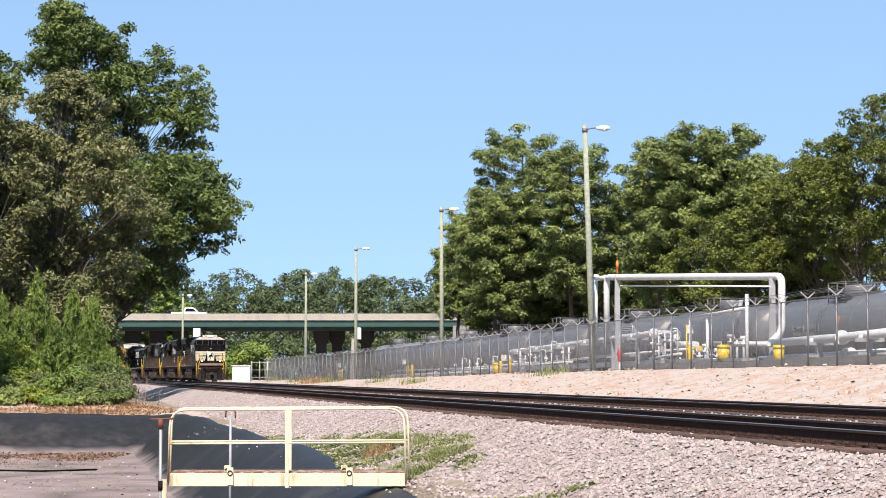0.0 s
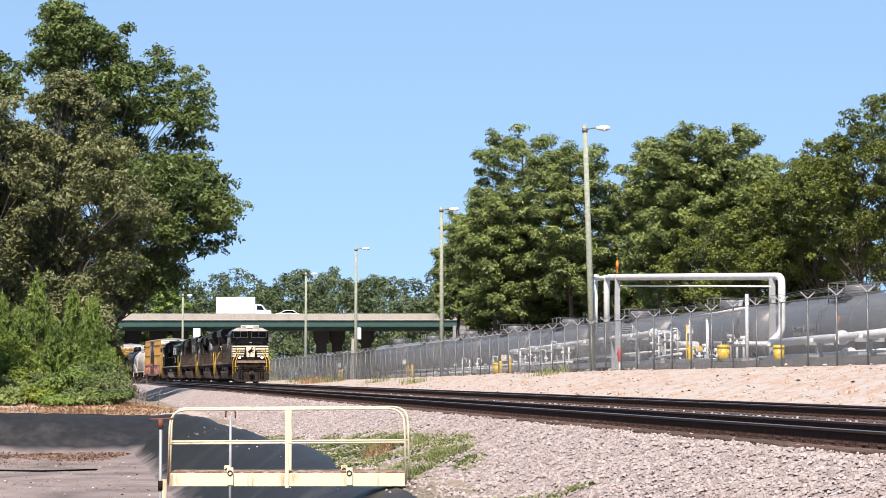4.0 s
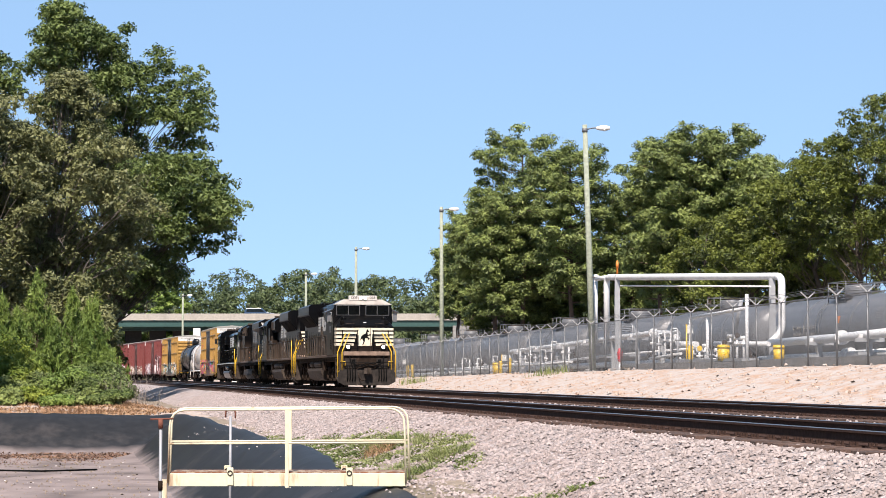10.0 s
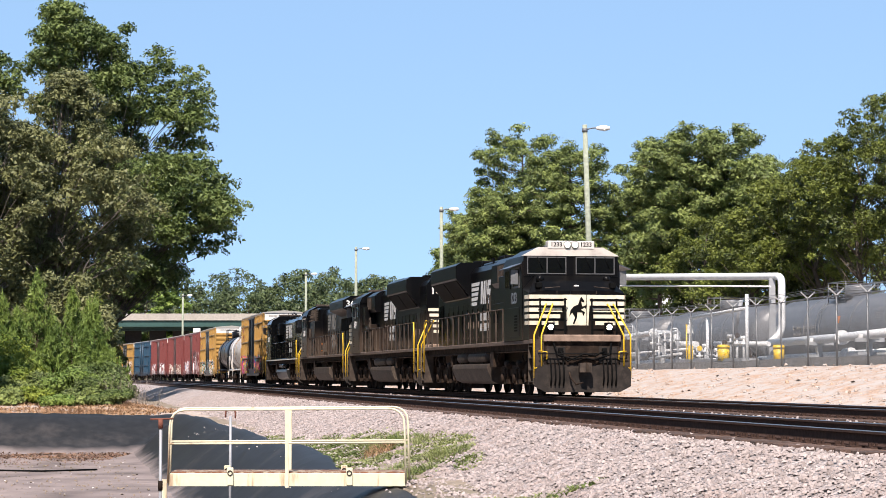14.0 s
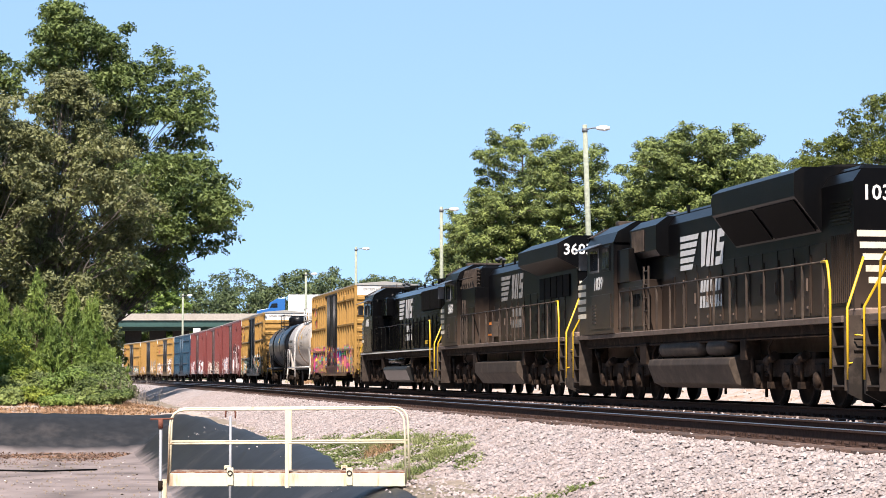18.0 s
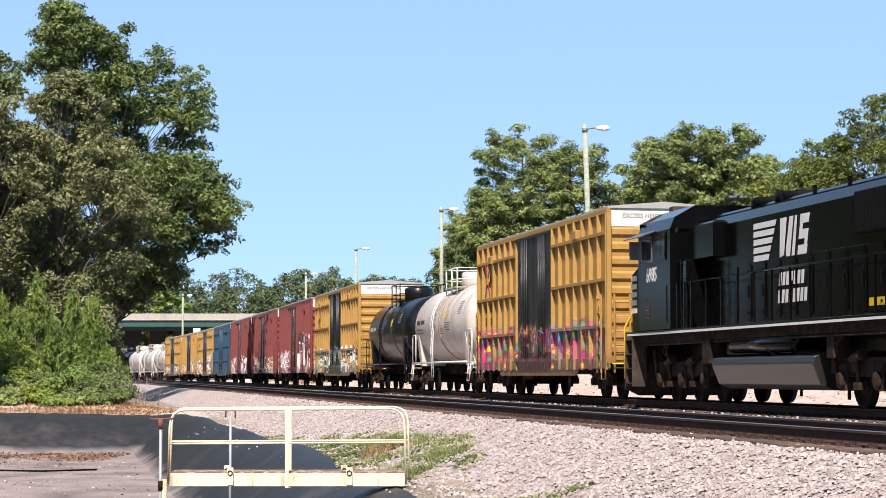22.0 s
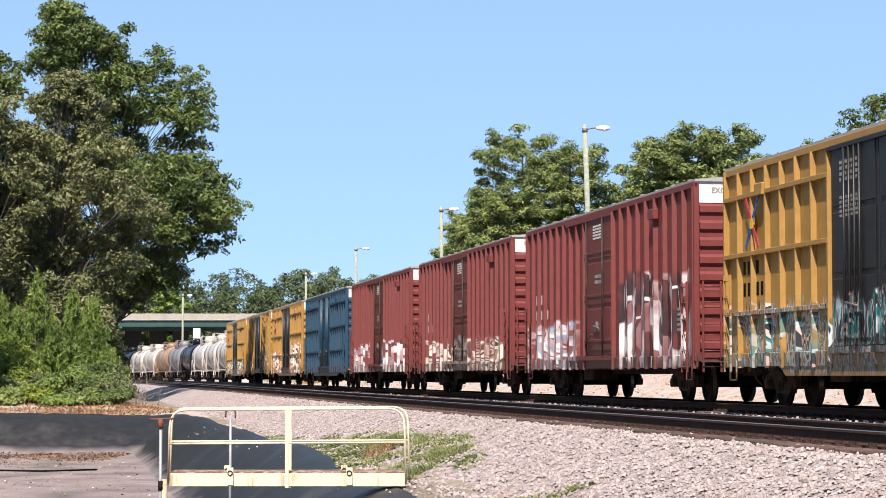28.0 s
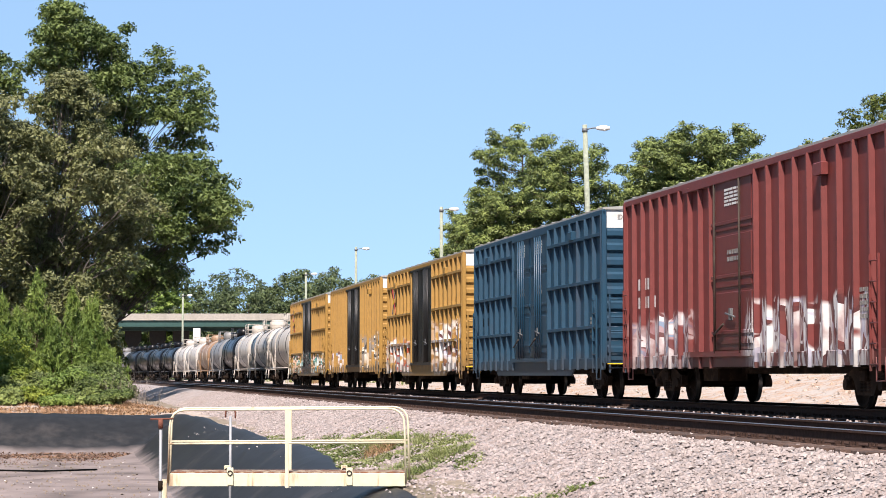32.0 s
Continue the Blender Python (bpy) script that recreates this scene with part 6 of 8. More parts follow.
def loco(label, model, number, s_mid, L, back):
    car = thing("locomotive", label, "locomotive", "locomotives of the freight train")
    if model == "old":
        body = BLKNEW
    else:
        body = car_paint("loco_black", (0.0045, 0.0045, 0.005), car, 0.3, rust=(0.04, 0.032, 0.025), bottom=2.75 if back else 1.9, dirt=(0.125, 0.088, 0.066),
                         dirt_amount=0.8 if back else 0.65, span=1.7, spec=0.10)
    hl = L / 2 - 0.45                                 # pilot faces
    # underframe, tank, reservoirs
    frame_ob = part("underframe", Shape().box(-hl + 0.25, hl - 0.25, -1.52, 1.52, 1.60, 1.72, 0.02).box(-hl + 0.4, hl - 0.4, -0.6, 0.6, 1.0, 1.45), SILL if model != "old" else body, car, "dusty side sill")
    part("sill_web", Shape().box(-hl + 0.35, hl - 0.35, -1.36, 1.36, 1.42, 1.60), DARK, car)
    if model == "old":
        mirror_parts("sill_stripe", lambda sd: Shape().box(-hl + 0.3, hl - 0.3, *sorted((sd * 1.521, sd * 1.526)), 1.61, 1.66), LETTER, frame_ob)
    tl = 3.5 if model == "es" else 3.3
    tx = -0.3
    tank = [(-1.5, 1.06), (-1.5, 0.72), (-1.22, 0.36), (1.22, 0.36), (1.5, 0.72), (1.5, 1.06), (1.2, 1.12), (-1.2, 1.12)] if model == "es" else \
           [(-1.46, 1.0), (-1.5, 0.86), (-1.34, 0.45), (-1.1, 0.34), (1.1, 0.34), (1.34, 0.45), (1.5, 0.86), (1.46, 1.0), (1.1, 1.08), (-1.1, 1.08)]
    part("fuel_tank", Shape().prism(tank, tx - tl, tx + tl, "yz"), GRIME if model != "old" else paint("black_fuel_tank", (0.018, 0.017, 0.016), 0.35, stain=(0.09, 0.08, 0.07), stain_amount=0.4, stain_scale=1.5, bump=0.01), car, "grey-brown dusty fuel tank", bevel=0.02)
    if model == "sd":
        for sd in (-1, 1):
            for a, b in ((-3.2, -1.5), (-1.1, 2.4)):
                part("air_reservoir", Shape().lathe([(a, 0.05), (a + 0.08, 0.17), (a + 0.2, 0.21), (b - 0.2, 0.21), (b - 0.08, 0.17), (b, 0.05)], "x", (0, sd * 1.22, 1.24), 14), GRIME, car)
    elif model == "old":
        for sd in (-1, 1):
            part("air_reservoir", Shape().lathe([(-2.0, 0.05), (-1.9, 0.17), (2.0, 0.17), (2.1, 0.05)], "x", (0, sd * 1.25, 1.26), 14), body, car)
    pipes = Shape()
    rp = random.Random(int(L * 7) + len(number))
    for sd in (-1, 1):
        for k in range(9):
            x = rp.uniform(-hl + 1, hl - 1)
            pipes.tube([(x, sd * 1.3, 1.45), (x + rp.uniform(-.3, .3), sd * 1.38, 1.2), (x + rp.uniform(-.6, .6), sd * 1.3, 1.0)], 0.03, 6)
        pipes.rod((-hl + 1.2, sd * 1.34, 1.38), (hl - 1.2, sd * 1.34, 1.38), 0.035, 6)
        pipes.box(3.3, 3.9, *sorted((sd * 1.05, sd * 1.45)), 0.9, 1.42, 0.02)
        pipes.box(-4.5, -4.1, *sorted((sd * 1.05, sd * 1.4)), 0.95, 1.4, 0.02)
    part("air_piping", pipes, DARK, car)
    # hood
    zr = {"sd": 4.50, "es": 4.30, "old": 4.22}[model]
    x_back, x_cab = -hl + 1.0, 6.1 if model != "es" else 6.4
    hw = 0.98 if model != "es" else 0.93
    hood = part("long_hood", Shape().prism(hood_outline(hw, 1.72, zr, 0.22), x_back, x_cab, "yz"), body, car)
    part("hood_roof", Shape().box(x_back + 0.6, x_cab - 0.4, -0.62, 0.62, zr - 0.02, zr + 0.14, 0.06), body, hood)
    nd = 11
    for sd in (-1, 1):
        for i in range(nd):
            x = x_back + 1.5 + i * 0.98
            if x + 0.9 > x_cab - 0.3:
                break
            d = part("hood_door", Shape().box(x, x + 0.9, *sorted((sd * hw, sd * (hw + 0.014))), 1.80, 3.2 if model != "old" else 3.05, 0.006), body, hood)
            part("latch", Shape().box(x + 0.08, x + 0.11, *sorted((sd * (hw + 0.012), sd * (hw + 0.045))), 2.3, 2.55), SILL if model != "old" else GRILL, d)
            part("hinge_strip", Shape().box(x + 0.84, x + 0.88, *sorted((sd * (hw + 0.012), sd * (hw + 0.04))), 1.85, 3.0), body, d)
            for zz in (1.95, 2.85):
                part("latch", Shape().box(x + 0.06, x + 0.13, *sorted((sd * (hw + 0.012), sd * (hw + 0.035))), zz, zz + 0.05), SILL if model != "old" else GRILL, d)
        for i in range(6):
            part("lift_lug", Shape().box(x_back + 1.8 + i * 2.0, x_back + 1.9 + i * 2.0, *sorted((sd * 0.7, sd * 0.76)), zr - 0.05, zr + 0.22), body, hood)
    if model == "sd":
        flare = [(-hw, 3.42), (-1.54, 4.12), (-1.54, 4.58), (-1.36, 4.70), (1.36, 4.70), (1.54, 4.58), (1.54, 4.12), (hw, 3.42)]
        fl = part("radiator_flare", Shape().prism(flare, -8.1, -2.6, "yz"), body, car, "black overhanging radiator housing")
        for sd in (-1, 1):
            for a, b in ((-7.95, -5.45), (-5.3, -2.75)):
                k = Shape()
                p = [(hw + 0.06, 3.46), (1.50, 4.06)]
                k.v += [(a, sd * p[0][0], p[0][1]), (b, sd * p[0][0], p[0][1]), (b, sd * p[1][0], p[1][1]), (a, sd * p[1][0], p[1][1])]
                k.v += [(x, y + sd * 0.012, z - 0.012) for x, y, z in k.v[:4]]
                for q in ((0, 1, 2, 3), (4, 5, 6, 7), (0, 1, 5, 4), (1, 2, 6, 5), (2, 3, 7, 6), (3, 0, 4, 7)):
                    k.face(q)
                part("radiator_screen", k, GRILL, fl)
        for x in (-7.1, -5.3, -3.6):
            part("fan_cowl", Shape().lathe([(4.70, 0.72), (4.80, 0.70), (4.80, 0.6), (4.72, 0.1)], "z", (x, 0, 0), 20), GRILL, fl)
        mirror_parts("louvre_panel", lambda sd: (lambda sh: [sh.box(x_back + 0.15 + i * 0.11, x_back + 0.19 + i * 0.11, *sorted((sd * hw, sd * (hw + 0.03))), 2.0, 3.3) for i in range(10)] and sh)(Shape().box(x_back + 0.1, x_back + 1.25, *sorted((sd * hw, sd * (hw + 0.008))), 1.95, 3.35)), body, hood)
        mirror_parts("louvre_panel", lambda sd: (lambda sh: [sh.box(x_back + 0.15, x_back + 1.2, *sorted((sd * hw, sd * (hw + 0.025))), 3.5 + i * 0.07, 3.54 + i * 0.07) for i in range(7)] and sh)(Shape()), body, hood)
        part("dynamic_brake_housing", Shape().prism([(-1.2, 3.55), (-1.3, 3.7), (-1.3, 4.3), (-1.0, 4.52), (1.0, 4.52), (1.3, 4.3), (1.3, 3.7), (1.2, 3.55)], 2.9, 5.4, "yz"), body, car)
        mirror_parts("blower_grille", lambda sd: (lambda sh: [sh.box(4.0 + i * 0.09, 4.04 + i * 0.09, *sorted((sd * 1.30, sd * 1.33)), 3.72, 4.25) for i in range(13)] and sh)(Shape()), GRIME, car)
        for sd in (-1, 1):
            cabinet = part("equipment_cabinet", Shape().box(3.55, 6.25, *sorted((sd * 0.9, sd * 1.42)), 1.72, 3.0, 0.02).box(4.9, 6.25, *sorted((sd * 0.9, sd * 1.46)), 3.0, 3.85, 0.02), body, car, "dusty equipment cabinet")
            part("cabinet_door", Shape().box(3.7, 4.75, *sorted((sd * 1.42, sd * 1.44)), 1.85, 2.85, 0.008), body, cabinet)
            part("cabinet_door", Shape().box(4.95, 6.1, *sorted((sd * 1.42, sd * 1.44)), 1.85, 2.85, 0.008), body, cabinet)
            part("cabinet_louvre", Shape().box(3.95, 4.2, *sorted((sd * 1.44, sd * 1.455)), 2.35, 2.65).box(4.3, 4.55, *sorted((sd * 1.44, sd * 1.455)), 2.35, 2.65), GRILL, cabinet)
        exh = Shape().box(-0.6, 0.8, -0.4, 0.4, zr, zr + 0.32, 0.05)
        part("exhaust_stack", exh, GRILL, car)
    elif model == "es":
        wing = Shape()
        outline = [(-hw, 3.72), (-1.54, 4.02), (-1.54, 4.42), (-1.1, 4.66), (1.1, 4.66), (1.54, 4.42), (1.54, 4.02), (hw, 3.72)]
        wg = part("radiator_wing", wing.prism(outline, x_back - 0.1, x_back + 5.4, "yz"), body, car, "black winged radiator housing")
        taper = Shape()
        k0 = x_back + 5.4
        a = [(k0, y, z) for y, z in outline]
        b = [(k0 + 1.9, y * (0.66 if abs(y) > 1 else 1), max(z, 4.0) if z < 4.3 else min(z, 4.4)) for y, z in outline]
        taper.v = a + b
        n = len(outline)
        taper.face(tuple(range(n))), taper.face(tuple(range(2 * n - 1, n - 1, -1)))
        for i in range(n):
            taper.face((i, (i + 1) % n, n + (i + 1) % n, n + i))
        part("wing_taper", taper, body, wg)
        for sd in (-1, 1):
            for i in range(5):
                x = x_back + 0.9 + i * 0.82
                part("radiator_screen", Shape().box(x, x + 0.7, *sorted((sd * (hw + 0.015), sd * (hw + 0.05))), 2.95, 3.6), GRILL, hood)
        words("road_number", number, 0.44, LETTER, wg, pose(x_back - 0.106, 0.93, 4.24, 90, 0, -90), depth=0.003)
        for sd in (-1, 1):
            cabinet = part("equipment_cabinet", Shape().box(3.6, 6.4, *sorted((sd * 0.9, sd * 1.42)), 1.72, 3.7, 0.02), body, car, "dusty equipment cabinet")
            part("cabinet_door", Shape().box(3.75, 4.9, *sorted((sd * 1.42, sd * 1.44)), 1.85, 3.0, 0.008), body, cabinet)
            part("cabinet_door", Shape().box(5.0, 6.3, *sorted((sd * 1.42, sd * 1.44)), 1.85, 3.0, 0.008), body, cabinet)
            for i in range(6):
                part("grid_bracket", Shape().prism([(sd * 1.2, 3.72), (sd * 1.46, 3.72), (sd * 1.30, 4.38), (sd * 1.2, 4.38)], 4.1 + i * 0.42, 4.14 + i * 0.42, "yz"), GRIME, car)
            part("grid_rail", Shape().rod((3.7, sd * 1.47, 4.05), (6.3, sd * 1.47, 4.05), 0.025, 6), GRIME, car)
            for i in range(5):
                part("resistor_coil", Shape().tube([(3.72 + 0.5 * k / 8, sd * (1.22 + 0.05 * (k % 2)), 3.80 + i * 0.12 + 0.03 * (k % 2)) for k in range(9)], 0.022, 5), GRIME, car)
            box_ob = part("tool_box", Shape().box(1.85, 2.5, *sorted((sd * 0.94, sd * 1.18)), 1.95, 2.45, 0.01), GRIME, hood)
            part("placard", Shape().box(1.88, 2.3, *sorted((sd * 1.18, sd * 1.185)), 2.34, 2.44), ORANGE, box_ob)
            part("placard", Shape().box(1.88, 2.47, *sorted((sd * 1.18, sd * 1.185)), 1.98, 2.04), ORANGE, box_ob)
        part("brake_housing", Shape().box(3.6, 6.3, -1.18, 1.18, 3.7, 4.45, 0.1), body, car)
    else:
        for sd in (-1, 1):
            for a, b in ((x_back + 0.5, x_back + 2.6), (x_back + 2.7, x_back + 4.8)):
                g = Shape().box(a, b, *sorted((sd * hw, sd * (hw + 0.07))), 3.25, 4.05, 0.02)
                for i in range(int((b - a) / 0.07)):
                    g.box(a + i * 0.07, a + i * 0.07 + 0.025, *sorted((sd * (hw + 0.07), sd * (hw + 0.09))), 3.28, 4.02)
                part("radiator_grille", g, GRILL, hood)
            part("intake_box", Shape().box(3.6, 5.4, *sorted((sd * 0.9, sd * 1.25)), 3.3, 4.1, 0.05), body, hood)
            part("equipment_cabinet", Shape().box(5.2, 6.1, *sorted((sd * 0.9, sd * 1.4)), 1.72, 3.3, 0.03), body, car)
            part("side_marking", Shape().box(-6.3, -5.3, *sorted((sd * (hw + 0.014), sd * (hw + 0.02))), 1.9, 2.05), HANDY, hood)
        for x in (x_back + 1.4, x_back + 3.2, 1.0, 2.6):
            part("fan_cowl", Shape().lathe([(zr + 0.1, 0.65), (zr + 0.3, 0.63), (zr + 0.3, 0.55), (zr + 0.16, 0.1)], "z", (x, 0, 0), 20), GRILL, car)
    # hood end facing outwards
    end_stripes(hood, x_back - 0.002, -1, hw - 0.06, STRIPE)
    if model != "es":
        words("road_number", number, 0.40, LETTER, hood, pose(x_back - 0.006, 0.42, 4.05 if model == "sd" else 3.80, 90, 0, -90), depth=0.003)
    part("end_door", Shape().box(x_back - 0.03, x_back, -0.35, 0.35, 1.75, 2.25, 0.01), body, hood)
    part("end_light", Shape().lathe([(x_back - 0.06, 0.12), (x_back - 0.1, 0.1)], "x", (0, -0.5, 4.2 if model == "sd" else 4.05), 12).lathe([(x_back - 0.06, 0.12), (x_back - 0.1, 0.1)], "x", (0, -0.75, 4.2 if model == "sd" else 4.05), 12), LAMPGLASS, hood)
    # emblem and number
    ex = {"sd": -0.3, "es": -0.8, "old": -0.6}[model]
    emblem(hood, ex, hw + 0.016, 3.52 if model != "old" else 3.45, 0.72, LETTER if model == "old" or not back else LETTERDIM if model == "es" else LETTER)
    # cab
    xc0, xc1 = x_cab, 9.0
    cab = part("cab", Shape().box(xc0, xc1, -1.55, 1.55, 1.72, 4.08, 0.02), body, car)
    roof_pts = [(-1.57, 4.06), (-1.45, 4.34), (-0.95, 4.62), (0.95, 4.62), (1.45, 4.34), (1.57, 4.06)]
    part("cab_roof", Shape().prism(roof_pts, xc0 - 0.05, xc1 - 0.02, "yz"), body, cab)
    front = [(-1.54, 4.33), (-1.02, 4.60), (1.02, 4.60), (1.54, 4.33)]
    part("roof_front", Shape().prism(front, xc1 - 0.25, xc1 + 0.04, "yz"), BROW if not back else GRIME, cab, "cream-painted front edge of the cab roof" if not back else "")
    wf = part("windscreen_frame", Shape().box(xc1 - 0.03, xc1 + 0.025, -1.5, 1.5, 3.70, 4.36, 0.01), body, cab)
    for a, b in ((-1.36, -0.78), (-0.74, -0.18), (0.18, 0.74), (0.78, 1.36)):
        part("pane", Shape().box(xc1 + 0.02, xc1 + 0.034, a, b, 3.80, 4.27, 0.004), GLASS, wf)
        part("pane_seal", Shape().box(xc1 + 0.015, xc1 + 0.027, a - 0.035, b + 0.035, 3.765, 4.305, 0.004), SEAL, wf, "grey rubber window seal")
        part("wiper", Shape().rod((xc1 + 0.05, (a + b) / 2, 4.3), (xc1 + 0.05, (a + b) / 2 + 0.15, 3.95), 0.012, 5), GRILL, wf)
    for sd in (-1, 1):
        for a, b in ((xc0 + 0.35, xc0 + 1.15), (xc1 - 1.35, xc1 - 0.35)):
            w = part("cab_window", Shape().box(a, b, *sorted((sd * 1.55, sd * 1.575)), 3.35, 4.0, 0.01), GALV if a > xc0 + 1 else body, cab)
            part("pane", Shape().box(a + 0.06, (a + b) / 2 - 0.015, *sorted((sd * 1.574, sd * 1.58)), 3.41, 3.94), GLASS, w)
            part("pane", Shape().box((a + b) / 2 + 0.015, b - 0.06, *sorted((sd * 1.574, sd * 1.58)), 3.41, 3.94), GLASS, w)
        part("sunshade", Shape().prism([(sd * 1.55, 4.08), (sd * 1.95, 3.93), (sd * 1.95, 3.95), (sd * 1.55, 4.11)], xc1 - 1.6, xc1 - 0.1, "yz"), paint("blue_grey_awning", (0.10, 0.12, 0.15), 0.4, bump=0), cab, "blue-grey metal window awning")
        part("mirror", Shape().box(xc1 - 0.3, xc1 - 0.27, *sorted((sd * 1.62, sd * 1.85)), 3.45, 3.9, 0.008), GALV, cab)
        part("cab_panel", Shape().box(xc0 + 0.3, xc1 - 0.4, *sorted((sd * 1.55, sd * 1.565)), 1.85, 2.75, 0.006), body, cab)
        lv = Shape()
        for i in range(6):
            lv.box(xc1 - 1.05, xc1 - 0.65, *sorted((sd * 1.565, sd * 1.58)), 2.0 + i * 0.09, 2.05 + i * 0.09)
        part("cab_louvre", lv, GRILL if not back else GRIME, cab)
    side_word(cab, "road_number", number, 0.48, xc1 - 1.25, 1.558, 3.03, LETTER)
    part("roof_antenna", Shape().rod((xc0 + 0.8, 0.3, 4.55), (xc0 + 0.8, 0.3, 4.85), 0.02, 6).box(xc0 + 1.2, xc0 + 1.9, -0.3, 0.3, 4.6, 4.72, 0.03), GRIME, cab)
    horn = Shape()
    for i, y in enumerate((-0.12, 0.0, 0.12)):
        horn.lathe([(0, 0.02), (0.3, 0.03), (0.42, 0.08)], "x", (xc0 - 0.6, y, 4.78 + 0.05 * (i == 1)), 8)
    part("horn", horn, GALV, car)
    # nose
    nx = hl - 0.72
    outline = [(xc1 - 0.1, 1.72), (nx, 1.72), (nx, 3.22), (nx - 0.28, 3.52), (xc1 - 0.1, 3.78)]
    nose = part("nose", Shape().prism(outline, -1.12, 1.12), body, car)
    for sd in (-1, 1):
        sh = Shape()
        pr = [(1.12, 1.72), (1.5, 1.72), (1.5, 3.14), (1.12, 3.50)]
        back_pr = [(1.12, 1.72), (1.53, 1.72), (1.53, 3.30), (1.12, 3.76)]
        sh.v = [(nx, sd * y, z - (0.28 if z > 3.4 else 0)) for y, z in pr] + [(xc1 - 0.05, sd * y, z) for y, z in back_pr]
        for q in ((0, 1, 2, 3), (7, 6, 5, 4), (0, 1, 5, 4), (1, 2, 6, 5), (2, 3, 7, 6), (3, 0, 4, 7)):
            sh.face(q)
        part("nose_flank", sh, body, nose)
    fx = nx + 0.006
    for i in range(5):
        z = 2.98 - i * 0.2
        for sd in (-1, 1):
            inner = 0.34 + 0.06 * i
            part("warning_stripe", Shape().box(nx, fx, *sorted((sd * inner, sd * 1.49)), z - 0.01, z + 0.115), STRIPE, nose, "cream warning stripe")
            part("warning_stripe", Shape().box(xc1 + 0.25, nx, *sorted((sd * 1.515, sd * 1.528)), z - 0.01, z + 0.115), STRIPE, nose, "cream warning stripe")
    part("nose_panel", Shape().prism([(-0.36, 2.16), (0.36, 2.16), (0.42, 3.1), (-0.42, 3.1)], nx, fx + 0.002, "yz"), STRIPE, nose)
    part("nose_emblem", Shape().prism([(-0.13, 2.20), (-0.06, 2.40), (-0.15, 2.55), (-0.24, 2.42), (-0.20, 2.62), (-0.10, 2.74), (0.04, 2.80), (0.10, 2.98), (0.14, 3.04), (0.24, 2.90), (0.21, 2.86), (0.14, 2.89), (0.17, 2.74), (0.30, 2.78), (0.29, 2.66), (0.24, 2.70), (0.13, 2.64), (0.26, 2.56), (0.20, 2.44), (0.17, 2.55), (0.02, 2.56), (0.0, 2.38), (-0.08, 2.20)], fx + 0.002, fx + 0.006, "yz"), GRILL, nose, "dark leaping emblem")
    part("nose_door", Shape().box(nx, nx + 0.02, -0.2, 0.28, 3.12, 3.2).box(nx - 0.02, nx + 0.012, 0.30, 0.32, 1.75, 3.2), body, nose)
    for sd in (-1, 1):
        part("sand_filler", Shape().lathe([(3.50, 0.13), (3.66, 0.12), (3.70, 0.06)], "z", (nx - 0.45, sd * 1.05, 0), 12), body, nose)
        part("grab_iron", Shape().tube([(nx + 0.01, sd * 0.55, 3.34), (nx + 0.06, sd * 0.55, 3.34), (nx + 0.06, sd * 1.0, 3.3), (nx + 0.01, sd * 1.0, 3.3)], 0.015, 6), GRIME, nose)
        part("nose_seam", Shape().box(nx, nx + 0.01, sd * 0.62 - 0.012, sd * 0.62 + 0.012, 3.12, 3.22), GRIME, nose)
        part("marker_light", Shape().box(nx - 0.3, nx - 0.05, sd * 1.16 - 0.1, sd * 1.16 + 0.1, 3.32, 3.48, 0.02), GRILL, nose)
    part("nose_tag", Shape().box(nx - 0.145, nx - 0.12, -0.06, 0.1, 3.36, 3.40), LETTER, nose)
    for a, b in ((-1.2, -0.42), (0.42, 1.2)):
        for y in (a, b):
            part("rail_post", Shape().bar((nx + 0.22, y, 1.8), (nx + 0.22, y, 2.98), 0.05, 0.04), GRILL, car)
        for zz in (2.95, 2.62, 2.3):
            part("nose_handrail", Shape().rod((nx + 0.22, a - 0.06, zz), (nx + 0.22, b + 0.06, zz), 0.02, 6), GRILL, car)
    nb = part("number_board", Shape().box(xc1 - 0.3, xc1 + 0.06, -0.74, 0.74, 4.56, 4.80, 0.02), PLATE if not back else GRIME, cab, "white number boards beside the headlight" if not back else "")
    if not back:
        words("road_number", number, 0.19, GRILL, nb, pose(xc1 + 0.062, -0.47, 4.68, 90, 0, 90), depth=0.003)
        words("road_number", number, 0.19, GRILL, nb, pose(xc1 + 0.062, 0.47, 4.68, 90, 0, 90), depth=0.003)
    for y in (-0.12, 0.12):
        part("headlight_ring", Shape().lathe([(xc1 + 0.05, 0.125), (xc1 + 0.085, 0.12), (xc1 + 0.085, 0.09), (xc1 + 0.06, 0.085)], "x", (0, y, 4.68), 16), GALV, cab)
        part("headlight", Shape().lathe([(xc1 + 0.05, 0.085), (xc1 + 0.075, 0.085), (xc1 + 0.09, 0.02)], "x", (0, y, 4.68), 14), HEADLIGHT if not back else LAMPGLASS, cab, "lit twin headlight" if not back else "")
    # porch, pilot, steps at both ends
    for sg in (1, -1):
        x = sg * hl
        part("anticlimber" if sg > 0 else "end_beam", Shape().box(*sorted((x - sg * 0.75, x + sg * 0.06)), -1.2, 1.2, 1.66, 1.86, 0.03), ANTICLIMB, car)
        pl = part("pilot", Shape().prism([(-1.5, 0.75), (-1.5, 0.3), (-1.15, 0.12), (1.15, 0.12), (1.5, 0.3), (1.5, 0.75), (1.35, 0.95), (-1.35, 0.95)], x - sg * 0.02, x + sg * 0.06, "yz"), PILOT, car, "scuffed snow-plough pilot")
